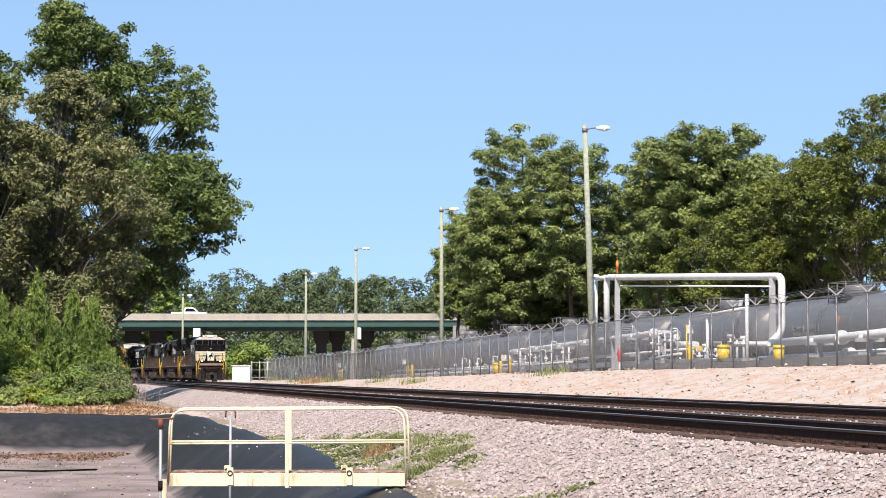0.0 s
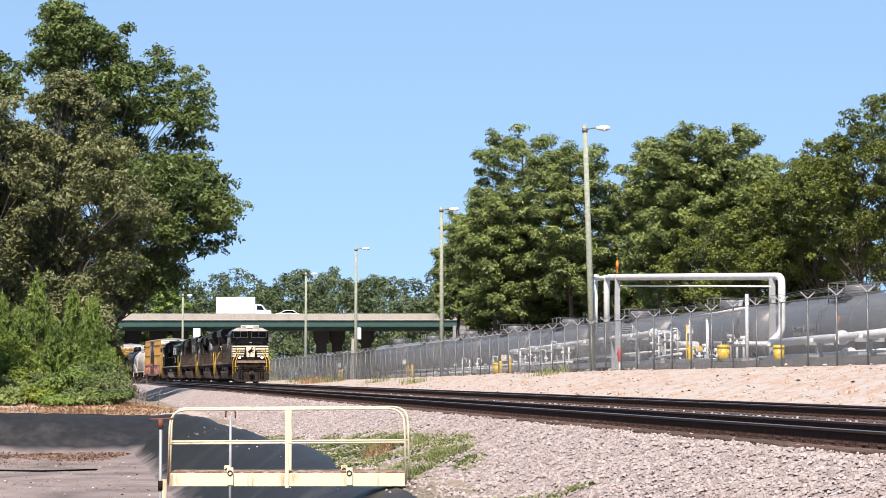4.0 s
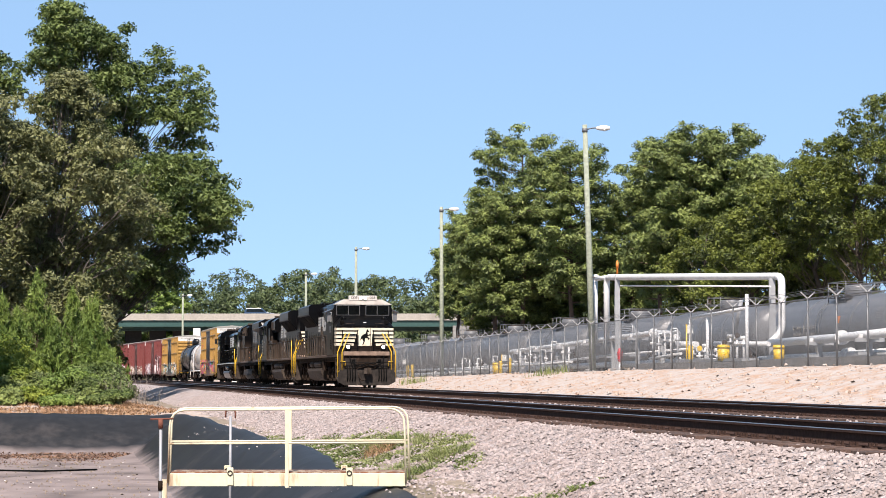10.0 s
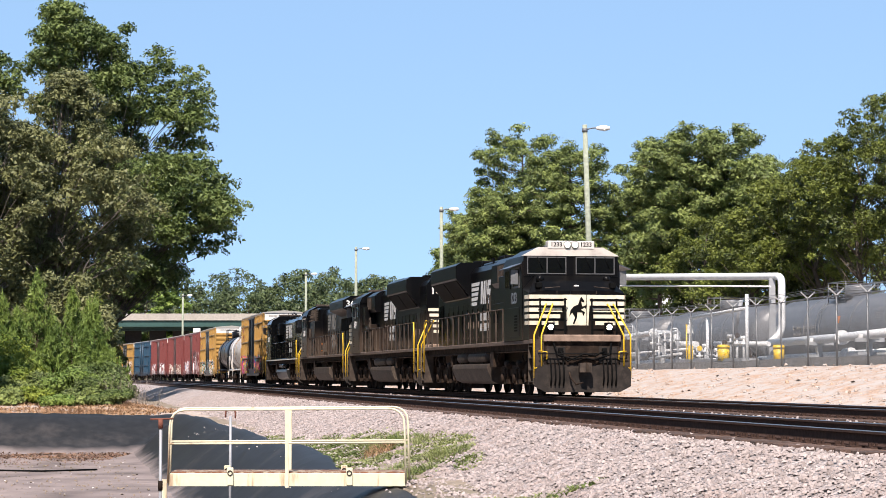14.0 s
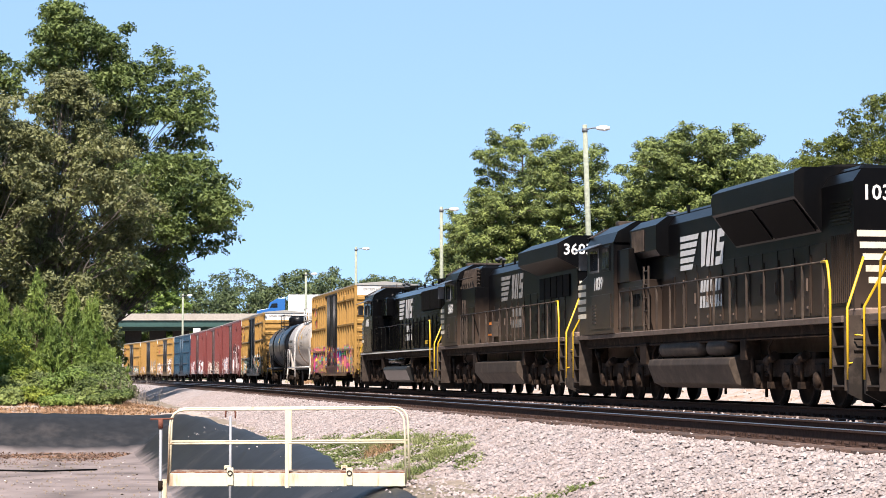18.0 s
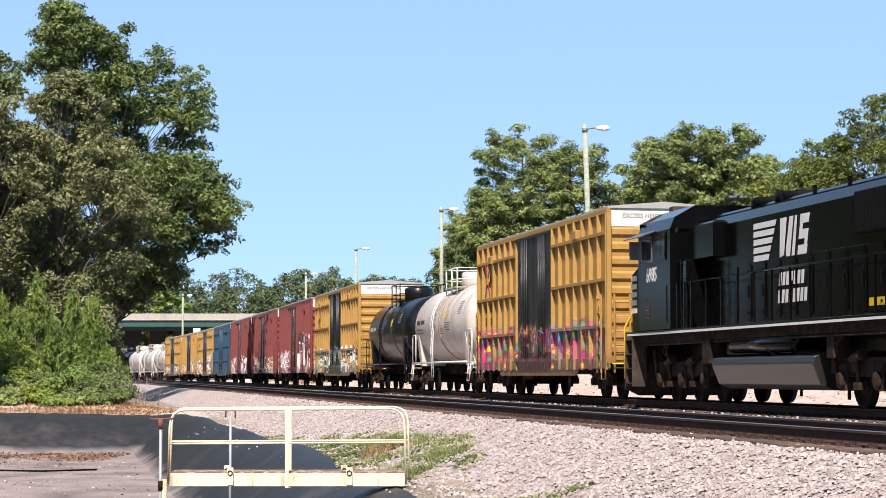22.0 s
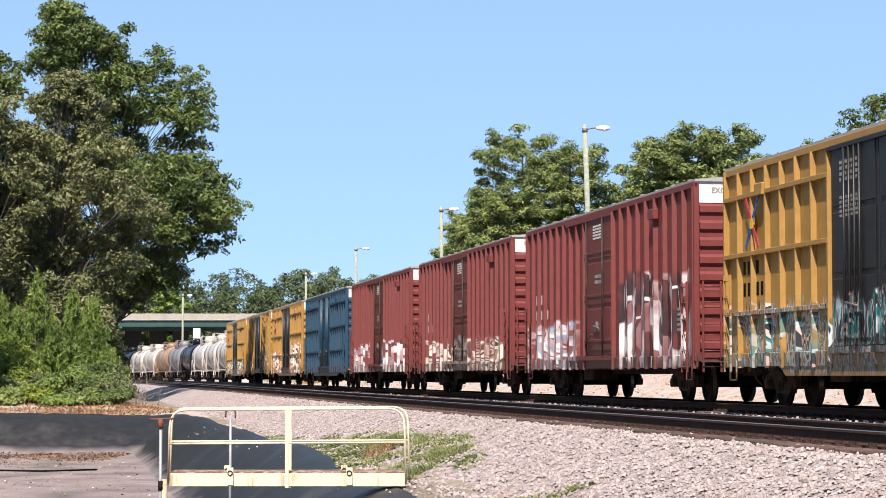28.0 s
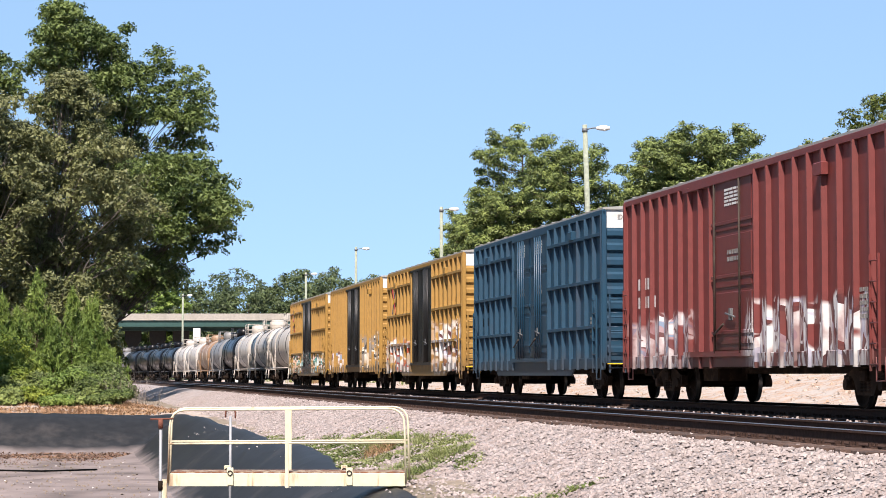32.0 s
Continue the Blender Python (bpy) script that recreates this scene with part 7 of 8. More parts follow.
        part("pilot_plate", Shape().box(*sorted((x - sg * 0.3, x - sg * 0.05)), -1.18, 1.18, 0.7, 1.7, 0.02), DARK, car)
        part("coupler_pocket", Shape().box(*sorted((x - sg * 0.1, x + sg * 0.05)), -0.42, 0.42, 0.78, 1.24, 0.03), DARK, car)
        for sd in (-1, 1):
            part("pilot_panel", Shape().box(*sorted((x - sg * 0.06, x - sg * 0.03)), *sorted((sd * 0.52, sd * 1.1)), 1.0, 1.5, 0.01), PILOT, car)
            part("grab_loop", Shape().tube([(x + sg * 0.02, sd * 1.12, 1.12), (x + sg * 0.09, sd * 1.12, 1.12), (x + sg * 0.09, sd * 1.12, 1.34), (x + sg * 0.09, sd * 1.34, 1.36), (x + sg * 0.02, sd * 1.36, 1.36)], 0.018, 6), HANDY, car, "yellow grab iron")
            part("step_edge", Shape().rod((x + sg * 0.04, sd * 1.05, 0.92), (x + sg * 0.04, sd * 1.5, 0.84), 0.018, 6), HANDY, car, "yellow step edge")
            part("jumper_socket", Shape().box(*sorted((x - sg * 0.03, x + sg * 0.06)), *sorted((sd * 0.6, sd * 0.76)), 1.3, 1.46, 0.02), GRILL, car)
        part("jumper_cable", Shape().tube([(x + sg * 0.05, -0.7, 1.36), (x + sg * 0.16, -0.5, 1.05), (x + sg * 0.2, 0.0, 1.28), (x + sg * 0.2, 0.35, 1.22), (x + sg * 0.1, 0.66, 1.36)], 0.03, 7), GRILL, car)
        hoses = Shape()
        for sd in (-1, 1):
            for k in range(4):
                y = sd * (0.62 + 0.13 * k)
                hoses.tube([(x + sg * 0.04, y, 1.1), (x + sg * 0.14, y, 0.95), (x + sg * 0.12, y + 0.02, 0.55), (x + sg * 0.1, y, 0.32)], 0.024, 6)
            hoses.tube([(x, sd * 0.9, 1.62), (x + sg * 0.16, sd * 0.8, 1.25), (x + sg * 0.18, sd * 0.3, 1.1), (x + sg * 0.2, sd * 0.05, 1.15)], 0.03, 6)
        part("brake_hoses", hoses, GRILL, car)
        part("cut_lever", Shape().tube([(x + sg * 0.1, -1.4, 1.28), (x + sg * 0.1, 1.4, 1.28)], 0.02, 6), GRILL, car)
        coupler(car, sg * (L / 2 - 0.02), sg)
        for sd in (-1, 1):
            st = Shape()
            for i in range(4):
                z = 0.42 + i * 0.36
                st.box(*sorted((x - sg * 0.72, x - sg * 0.12)), *sorted((sd * 1.18, sd * 1.52)), z, z + 0.03)
            st.box(*sorted((x - sg * 0.76, x - sg * 0.72)), *sorted((sd * 1.15, sd * 1.52)), 0.35, 1.72).box(*sorted((x - sg * 0.12, x - sg * 0.08)), *sorted((sd * 1.15, sd * 1.52)), 0.35, 1.72)
            part("steps", st, GRIME, car)
            hr = Shape().tube([(x + sg * 0.02, sd * 1.5, 0.55), (x + sg * 0.02, sd * 1.5, 1.85), (x - sg * 0.28, sd * 1.08, 2.75), (x - sg * 0.34, sd * 1.05, 2.80)], 0.026, 7)
            part("step_handrail", hr, HANDY, car, "yellow step handrail")
            hr = Shape().tube([(x - sg * 0.8, sd * 1.53, 0.75), (x - sg * 0.8, sd * 1.53, 2.2), (x - sg * 0.9, sd * 1.53, 2.62), (x - sg * 1.05, sd * 1.5, 2.76), (x - sg * 1.35, sd * 1.5, 2.76)], 0.026, 7)
            if sg > 0:
                hr = Shape().tube([(x + sg * 0.05, sd * 1.28, 0.9), (x + sg * 0.05, sd * 1.28, 1.85), (x - sg * 0.2, sd * 0.9, 2.72), (x - sg * 0.3, sd * 0.85, 2.8)], 0.026, 7)
            part("step_handrail", hr, HANDY, car, "yellow step handrail")
            if sg > 0:
                part("ditch_light", Shape().lathe([(nx + 0.3, 0.09), (nx + 0.42, 0.12), (nx + 0.44, 0.12)], "x", (0, sd * 0.92, 2.1), 14).box(nx + 0.26, nx + 0.36, sd * 0.92 - 0.13, sd * 0.92 + 0.13, 1.86, 2.24, 0.02), GRILL, car)
                part("ditch_lamp", Shape().lathe([(nx + 0.441, 0.085), (nx + 0.452, 0.075), (nx + 0.46, 0.02)], "x", (0, sd * 0.92, 2.1), 14), HEADLIGHT if not back else LAMPGLASS, car, "lit ditch light" if not back else "")
    # walkway railings
    for sd in (-1, 1):
        a, b = -hl + 1.3, (x_cab - 0.4)
        n = 13
        part("walkway_rail", Shape().rod((a, sd * 1.49, 2.76), (b, sd * 1.49, 2.76), 0.021, 6), GRIME if model != "old" else body, car)
        for i in range(n + 1):
            x = a + (b - a) * i / n
            part("stanchion", Shape().bar((x, sd * 1.49, 1.72), (x, sd * 1.49, 2.76), 0.045, 0.03), GRIME if model != "old" else body, car)
    # ladder-like grab irons by the cab
    for sd in (-1, 1):
        ladder(car, x_cab - 0.9 if model != "sd" else 3.2, sd * 1.47, 1.75, 3.3, "y", GRIME if model != "old" else body, 5)
    for x in (-hl + 4.2, hl - 4.2):
        truck(car, x, (-1.85, 0.0, 1.85), DRIVE_R, LOCO_FRAME, back)
    TRAIN.append((car, s_mid, hl - 4.2, back))
    return car

# ---- the consist, from the leading locomotive back ----
def rgb(*c):
    return lin(c)


PINKS = [rgb(200, 40, 130), rgb(240, 200, 40), rgb(120, 40, 110), rgb(70, 140, 180), rgb(60, 140, 70), rgb(110, 30, 70)]
TEALS = [rgb(190, 205, 205), rgb(60, 150, 150), rgb(40, 90, 90), rgb(225, 190, 180), rgb(30, 50, 55)]
WHITES = [rgb(215, 212, 212), rgb(85, 40, 40), rgb(110, 55, 50), rgb(190, 190, 205), rgb(225, 222, 220)]
INKS = [rgb(48, 26, 30), rgb(60, 32, 34), rgb(52, 28, 32), rgb(150, 120, 125), rgb(232, 226, 226)]
PALES = [rgb(200, 190, 192), rgb(150, 170, 195), rgb(190, 160, 165), rgb(120, 80, 80), rgb(215, 208, 208)]
GOLDS = [rgb(160, 125, 100), rgb(95, 55, 50), rgb(205, 195, 180), rgb(70, 50, 48), rgb(215, 205, 195)]
REDS = [rgb(190, 70, 45), rgb(200, 195, 190), rgb(150, 150, 150), rgb(160, 40, 35), rgb(225, 222, 220)]
AMBER = (0.47, 0.265, 0.060)
MAROON = (0.215, 0.042, 0.037)
s = -51.8
for model, number, ln, back, label in (
        ("sd", "1233", 21.9, False, "dusty black diesel locomotive with cream nose stripes and lit headlights"),
        ("sd", "1039", 22.6, True, "dusty black diesel locomotive running long hood first"),
        ("es", "3603", 22.3, True, "dusty black diesel locomotive with winged radiators, running backwards"),
        ("old", "6985", 21.9, True, "freshly painted glossy black diesel locomotive running backwards")):
    loco(label, model, number, s + ln / 2, ln, back)
    s += ln
y_label = "yellow ribbed box car with black plug doors and spray-painted sides"
boxcar(y_label, "banded", AMBER, s + 10.2, graffiti=[(-9, 9, 2.15, 0.6, PINKS, 1.15, 1, 0.85)], seed=1)
s += 20.4
tank_car("white tank car with orange rust stains round its middle", TANKW, RUSTB, s + 7.2, 14.4, placard=HANDY, rail_mat=WHITE, hoops=1)
s += 14.4
tank_car("glossy black tank car with a railed top platform", TANKK, TANKK, s + 6.85, 13.7, r=1.44, placard=HANDY)
s += 13.7
boxcar(y_label, "banded", AMBER, s + 10.2, graffiti=[(-9, 9, 2.1, 0.6, TEALS, 1.3, 2, 0.8)], seed=2)
s += 20.4
red = "maroon ribbed box car with one sliding door and pale graffiti"
for k, g in enumerate(([(-8.6, -2.2, 2.2, 0.6, PALES, 1.5, 3, 0.75), (1.9, 8.6, 3.1, 0.75, INKS, 0.62, 4, 0.95)],
                       [(-8.0, 8.0, 1.95, 0.6, GOLDS, 1.6, 5, 0.8)],
                       [(-8.4, -3.0, 2.05, 0.6, PALES, 1.1, 6, 0.8), (0.8, 8.2, 2.15, 0.6, WHITES, 1.0, 7, 0.8)])):
    boxcar(red, "ribbed", MAROON, s + 10.2, doors="own", graffiti=g, doorw=3.0, seed=3 + k, bays=7)
    s += 20.4
boxcar("blue box car with outside posts, bands and blue plug doors", "banded", (0.011, 0.066, 0.125), s + 10.2, doors="own", seed=7)
s += 20.4
for k, g in enumerate(([(-9, -2.6, 2.2, 0.6, REDS, 1.1, 8, 0.7), (2.4, 9, 2.7, 0.6, WHITES, 1.2, 9, 0.7)],
                       [(2.4, 9, 2.6, 0.8, [rgb(60, 60, 60), rgb(220, 215, 205), rgb(200, 160, 100), rgb(150, 140, 130)], 1.0, 10, 0.7), (-9, -2.6, 1.9, 0.6, PALES, 1.1, 11, 0.6)],
                       [(-9, 9, 1.9, 0.6, TEALS, 1.4, 12, 0.7)])):
    boxcar("yellow box car with black plug doors and spray-painted patches", "banded" if k != 1 else "ribbed", AMBER, s + 10.2, graffiti=g, seed=8 + k, bays=7 if k != 1 else 6)
    s += 20.4
for coat, band, ln, label in ((TANKW, TANKK, 15.2, "white tank car with dark weld bands"), (TANKW, TANKK, 15.2, "white tank car with dark weld bands"), (TANKW, TANKG, 15.0, "white tank car with a grey band"),
                              (TANKK, TANKK, 15.0, "black tank car"), (TANKG, TANKK, 15.0, "weathered grey tank car with dark bands"), (TANKT, TANKW, 15.0, "tan rust-stained tank car"),
                              (TANKW, TANKG, 15.0, "white tank car with a grey band"), (TANKW, TANKK, 15.0, "white tank car with dark weld bands"), (TANKK, TANKK, 15.0, "black tank car"), (TANKK, TANKK, 15.0, "black tank car"),
                              (TANKK, TANKK, 15.0, "black tank car"), (TANKK, TANKK, 15.0, "black tank car"), (TANKG, TANKK, 15.0, "weathered grey tank car with dark bands")):
    tank_car(label + " far back in the train", coat, band, s + ln / 2, ln, hoops=3)
    s += ln

# ---- fence along the terrace ----
def along(u, e):
    """Distance along the line of the point at bearing u on the parallel e metres to its right."""
    d = (15.87 + 1.015 * e) / (0.1739 + u)
    return (d - 45 - 0.171 * e) / 0.985


def spot(s, e, z=0.0):
    x, y, _ = line_at(s, e)
    return Vector((x, y, z))


def terrace(s, e=12.0):
    x, y, _ = line_at(s, e)
    return gz(x, y)


FE, FH = 11.5, 2.5
fence = thing("chain_link_fence", "tall galvanised chain-link fence topped with barbed-wire arms", "fence")
post_mesh = Shape().tube([(0, 0, -0.5), (0, 0, FH + 0.02)], 0.035, 7).mesh("post", GALV)
arm_mesh = Shape().bar((0, 0, FH), (-0.27, -0.0, FH + 0.25), 0.045, 0.045).bar((0, 0, FH), (0.27, 0.0, FH + 0.25), 0.04, 0.04).mesh("barb_arm", paint("pale_zinc", (0.50, 0.50, 0.49), 0.5, bump=0))
s_posts = np.arange(-8, 232, 3.05)
heights = []
for s in s_posts:
    z = terrace(s, FE)
    heights.append(z)
    m = on_line(s, FE, z) @ pose(0, 0, 0, 0, 0, 90)
    for name, me in (("post", post_mesh), ("barb_arm", arm_mesh)):
        o = new(name, me)
        o.parent, o.matrix_basis = fence, m
pts = [spot(s, FE, h + FH) for s, h in zip(s_posts, heights)]
part("top_rail", Shape().tube(pts, 0.022, 6), GALV, fence)
part("bottom_wire", Shape().tube([p - Vector((0, 0, FH - 0.08)) for p in pts], 0.006, 4), GALV, fence)
for off, up in ((-0.28, 0.28), (-0.18, 0.18), (0.28, 0.28), (0.18, 0.18)):
    part("barbed_wire", Shape().tube([spot(s, FE + off * 0.8, h + FH + up) for s, h in zip(s_posts, heights)], 0.007, 4), GALV, fence)
# the woven wires themselves, straight diagonals both ways
step, n = 0.075, int((s_posts[-1] - s_posts[0]) / 0.075)
s0 = s_posts[0] + np.arange(n) * step
hz = np.interp(s0, s_posts, heights)
vv, ff, r = [], [], 0.0028
for sign in (-1, 1):
    s1 = np.clip(s0 + sign * FH, s_posts[0], s_posts[-1])
    h1 = np.interp(s1, s_posts, heights)
    def ring(sv, hv, up):
        base = np.array([line_at(a, FE + 0.03 + 0.006 * sign)[:2] for a in sv])
        out = []
        for k in range(3):
            a = 2.094 * k
            out.append(np.column_stack([base[:, 0] + r * math.cos(a) * NRM[0] + r * math.sin(a) * DIR[0], base[:, 1] + r * math.cos(a) * NRM[1] + r * math.sin(a) * DIR[1], hv + up]))
        return np.stack(out, 1)
    lo, hi = ring(s0, hz, 0.05), ring(s1, h1, FH * np.abs(s1 - s0) / FH)
    k = sum(len(a) for a in vv)
    vv.append(np.concatenate([lo, hi], 1).reshape(-1, 3))
    q = np.array([(0, 1, 4, 3), (1, 2, 5, 4), (2, 0, 3, 5)])
    ff.append((q[None] + (np.arange(n) * 6)[:, None, None]).reshape(-1, 4) + k)
mesh_ob = part("chain_link", raw_mesh("chain_link", np.concatenate(vv), np.concatenate(ff), paint("fence_wire", (0.40, 0.405, 0.41), 0.5, 0.3, bump=0)), None, fence, "grey woven wire mesh")
tagged(mesh_ob, kind="stuff")
# the fence turns away from the line at its far end
e_posts = np.arange(FE, 40, 3.0)
far_s = s_posts[-1]
for e in e_posts[1:]:
    o = new("post", post_mesh)
    o.parent, o.matrix_basis = fence, on_line(far_s, e, terrace(far_s, e))
part("top_rail", Shape().tube([spot(far_s, e, terrace(far_s, e) + FH) for e in e_posts], 0.022, 6), GALV, fence)

# concrete kerb inside the fence
kerb = Shape()
ks = np.arange(-6, 66, 4.0)
for a, b in zip(ks[:-1], ks[1:]):
    pa, pb = spot(a, 12.4, terrace(a) + 0.12), spot(b, 12.4, terrace(b) + 0.12)
    kerb.bar(pa, pb, 0.35, 0.5)
tagged(part("kerb", kerb, CONCD), "low grey concrete kerb inside the fence", "kerb", kind="structure")
pad = part("yard", sheet("yard", np.arange(-20, 240, 4.0), np.arange(12.5, 40, 2.5), lambda X, Y: ground_z(X, Y) + 0.04, CONCD), None)
tagged(pad, "grey gravel and concrete yard surface", "yard", kind="structure")

# ---- standing tank cars on the loading track ----
for e in (21 - GAUGE, 21 + GAUGE):
    sh = Shape()
    sh.bar(spot(-20, e, 0.9 - 0.08), spot(60, e, 0.72), 0.07, 0.16).bar(spot(60, e, 0.72), spot(215, e, 0.1), 0.07, 0.16)
    part("loading_rail", sh, RAIL, None)
for ob in [o for o in scene.objects if o.name.startswith("loading_rail")]:
    tagged(ob, "rusty rail of the loading track", "rail", kind="structure")
for i in range(9):
    s_mid = 55.1 + (i - 1) * 19.6
    base = float(np.interp(s_mid, [-20, 60, 215], [0.45, 0.25, -0.1]))
    car = tank_car("grey standing tank car with a railed top platform", TANKGREY, TANKGREY, s_mid, 19.4, r=1.52, rail_mat=GALV, saddle=GRIME, placard=ORANGE if i == 1 else None, hoops=2)
    TRAIN.pop()
    car["group"] = "standing tank cars"
    if i == 1:
        for row, zz in ((0, 0.05), (1, -0.16)):
            pts = []
            for k in range(60):
                a = zz + 0.11 * math.sin(k * 1.9 + row) * (0.6 + 0.4 * math.sin(k * 0.7))
                pts.append((-4.6 + k * 0.055 + 0.08 * math.cos(k * 2.3), -1.53 * math.cos(a), 2.55 + 1.53 * math.sin(a)))
            part("chalk_scrawl", Shape().tube(pts, 0.014, 4), LETTERDIM, car)
    car.matrix_basis = on_line(s_mid, 21, base)
    for key in list(WHEELS):
        WHEELS[key] = [w for w in WHEELS[key] if w.parent.parent is not car]

# ---- pipework ----
PIPEW = paint("white_pipe", (0.80, 0.80, 0.79), 0.4, grain=4, vary=0.05, stain=(0.45, 0.43, 0.4), stain_amount=0.4, stain_scale=1.5, bump=0.01)
PIPEG = paint("pale_grey_steel", (0.50, 0.51, 0.52), 0.45, 0.2, grain=5, vary=0.1, bump=0.01)


def arc(pts, r=0.35, n=4):
    """Rounds the corners of a polyline."""
    pts = [Vector(p) for p in pts]
    out = [pts[0]]
    for a, b, c in zip(pts[:-2], pts[1:-1], pts[2:]):
        d0, d1 = (a - b), (c - b)
        q = min(r, d0.length / 2, d1.length / 2)
        p0, p1 = b + d0.normalized() * q, b + d1.normalized() * q
        for i in range(n + 1):
            t = i / n
            out.append(p0 * (1 - t) ** 2 + b * 2 * t * (1 - t) + p1 * t * t)
    return out + [pts[-1]]


def pipe(label, pts, r, mat=PIPEW, flanges=(), n=10, group="yard pipes"):
    t = thing("pipe", label, "pipe", group)
    pts = arc(pts)
    part("run", Shape().tube(pts, r, n), mat, t)
    for f in flanges:
        k = min(len(pts) - 2, max(0, int(f * (len(pts) - 1))))
        a, b = pts[k], pts[k + 1]
        c = a.lerp(b, f * (len(pts) - 1) - k)
        d = (b - a).normalized() * 0.05
        part("flange", Shape().rod(c - d, c + d, r * 1.7, 12), mat, t)
    return t


def P(x, e, z):
    """Place over the terrace by its bearing (x - 784) / 3902, offset e, height z."""
    s = along((x - 784) / 3902, e)
    return spot(s, e, z)


# overhead loop
L0, L1 = P(1074, 13.0, 5.84), P(1384, 16.0, 5.03)
pipe("large white overhead gas pipe bent down at both ends", [L0 - Vector((0, 0, 3.3)), L0, L1, Vector((L1.x, L1.y, 2.55)), Vector((L1.x, L1.y, 2.55)) + Vector((-0.55, 0, -0.5)), P(1372, 14.2, 2.0)], 0.165, n=14)
pipe("thin white pipe slung under the overhead loop", [L0 + Vector((0.45, 0, -3.0)), L0 + Vector((0.45, 0, -0.45)), L1 + Vector((-0.5, 0, -0.45))], 0.04)
pipe("white vent riser beside the overhead loop", [P(1054, 13.0, 2.4), P(1054, 13.0, 6.1)], 0.13, flanges=(0.97,))
pipe("white pipe joining the riser to the loop", [P(1056, 13.0, 5.84), P(1074, 13.0, 5.84)], 0.12)
for k, (p, h) in enumerate(((P(1093, 13.2, 0), 5.9), (P(1367, 15.8, 0), 5.0))):
    t = thing("pipe_support", "tall galvanised steel post carrying the overhead pipe", "support", "pipe supports")
    z = terrace(60, 14)
    part("column", Shape().box(p.x - 0.13, p.x + 0.13, p.y - 0.13, p.y - 0.09, z, h).box(p.x - 0.13, p.x + 0.13, p.y + 0.09, p.y + 0.13, z, h).box(p.x - 0.03, p.x + 0.03, p.y - 0.1, p.y + 0.1, z, h), PIPEG, t)
    part("base_plate", Shape().box(p.x - 0.25, p.x + 0.25, p.y - 0.25, p.y + 0.25, z, z + 0.05), PIPEG, t)
    if k == 0:
        part("wind_marker", Shape().rod((p.x, p.y, h), (p.x, p.y, h + 0.75), 0.05, 8).rod((p.x, p.y, h + 0.35), (p.x, p.y, h + 0.65), 0.075, 8), ORANGE, t, "orange marker on top")
# long runs on racks
runs = [("long white gas main on rack supports", [(P(905, 13.4, 1.55)), P(903, 13.4, 2.15), P(1160, 13.4, 2.72), P(1196, 13.4, 2.62), P(1200, 13.4, 2.1), P(1232, 13.4, 2.05)], 0.15, (0.3, 0.62)),
        ("long white gas main on rack supports", [P(1362, 14.2, 2.0), P(1490, 13.6, 2.06), P(1640, 13.0, 2.2)], 0.17, (0.5,)),
        ("lower white pipe on sleepers", [P(840, 13.8, 0.95), P(1000, 13.8, 1.15), P(1200, 13.8, 1.28), P(1330, 13.8, 1.25)], 0.15, (0.33, 0.7)),
        ("lower white pipe on sleepers", [P(1345, 14.4, 1.30), P(1500, 14.0, 1.40), P(1640, 13.6, 1.5)], 0.17, (0.4, 0.8)),
        ("thin white pipe on rack supports", [P(930, 14.2, 1.3), P(1080, 14.2, 1.72), P(1220, 14.2, 1.9)], 0.07, ()),
        ("thin white pipe on rack supports", [P(700, 14.5, 1.05), P(820, 14.5, 1.15), P(950, 14.5, 1.45)], 0.08, ()),
        ("low white pipe running towards the overpass", [P(690, 14.0, 0.6), P(770, 14.0, 0.75), P(880, 14.0, 0.95)], 0.12, (0.5,))]
for label, pts, r, fl in runs:
    pipe(label, pts, r, flanges=fl)
for i in range(4):
    a = P(1040 + i * 4, 14.6 + 0.25 * i, 2.4 + 0.0)
    b = P(1120 + i * 4, 14.6 + 0.25 * i, 2.4)
    pipe("small pale conduit loop", [a, a + Vector((0, 0, 1.25 - i * 0.12)), b + Vector((0, 0, 0.95 - i * 0.12)), b], 0.045, PIPEG, group="conduit loops")
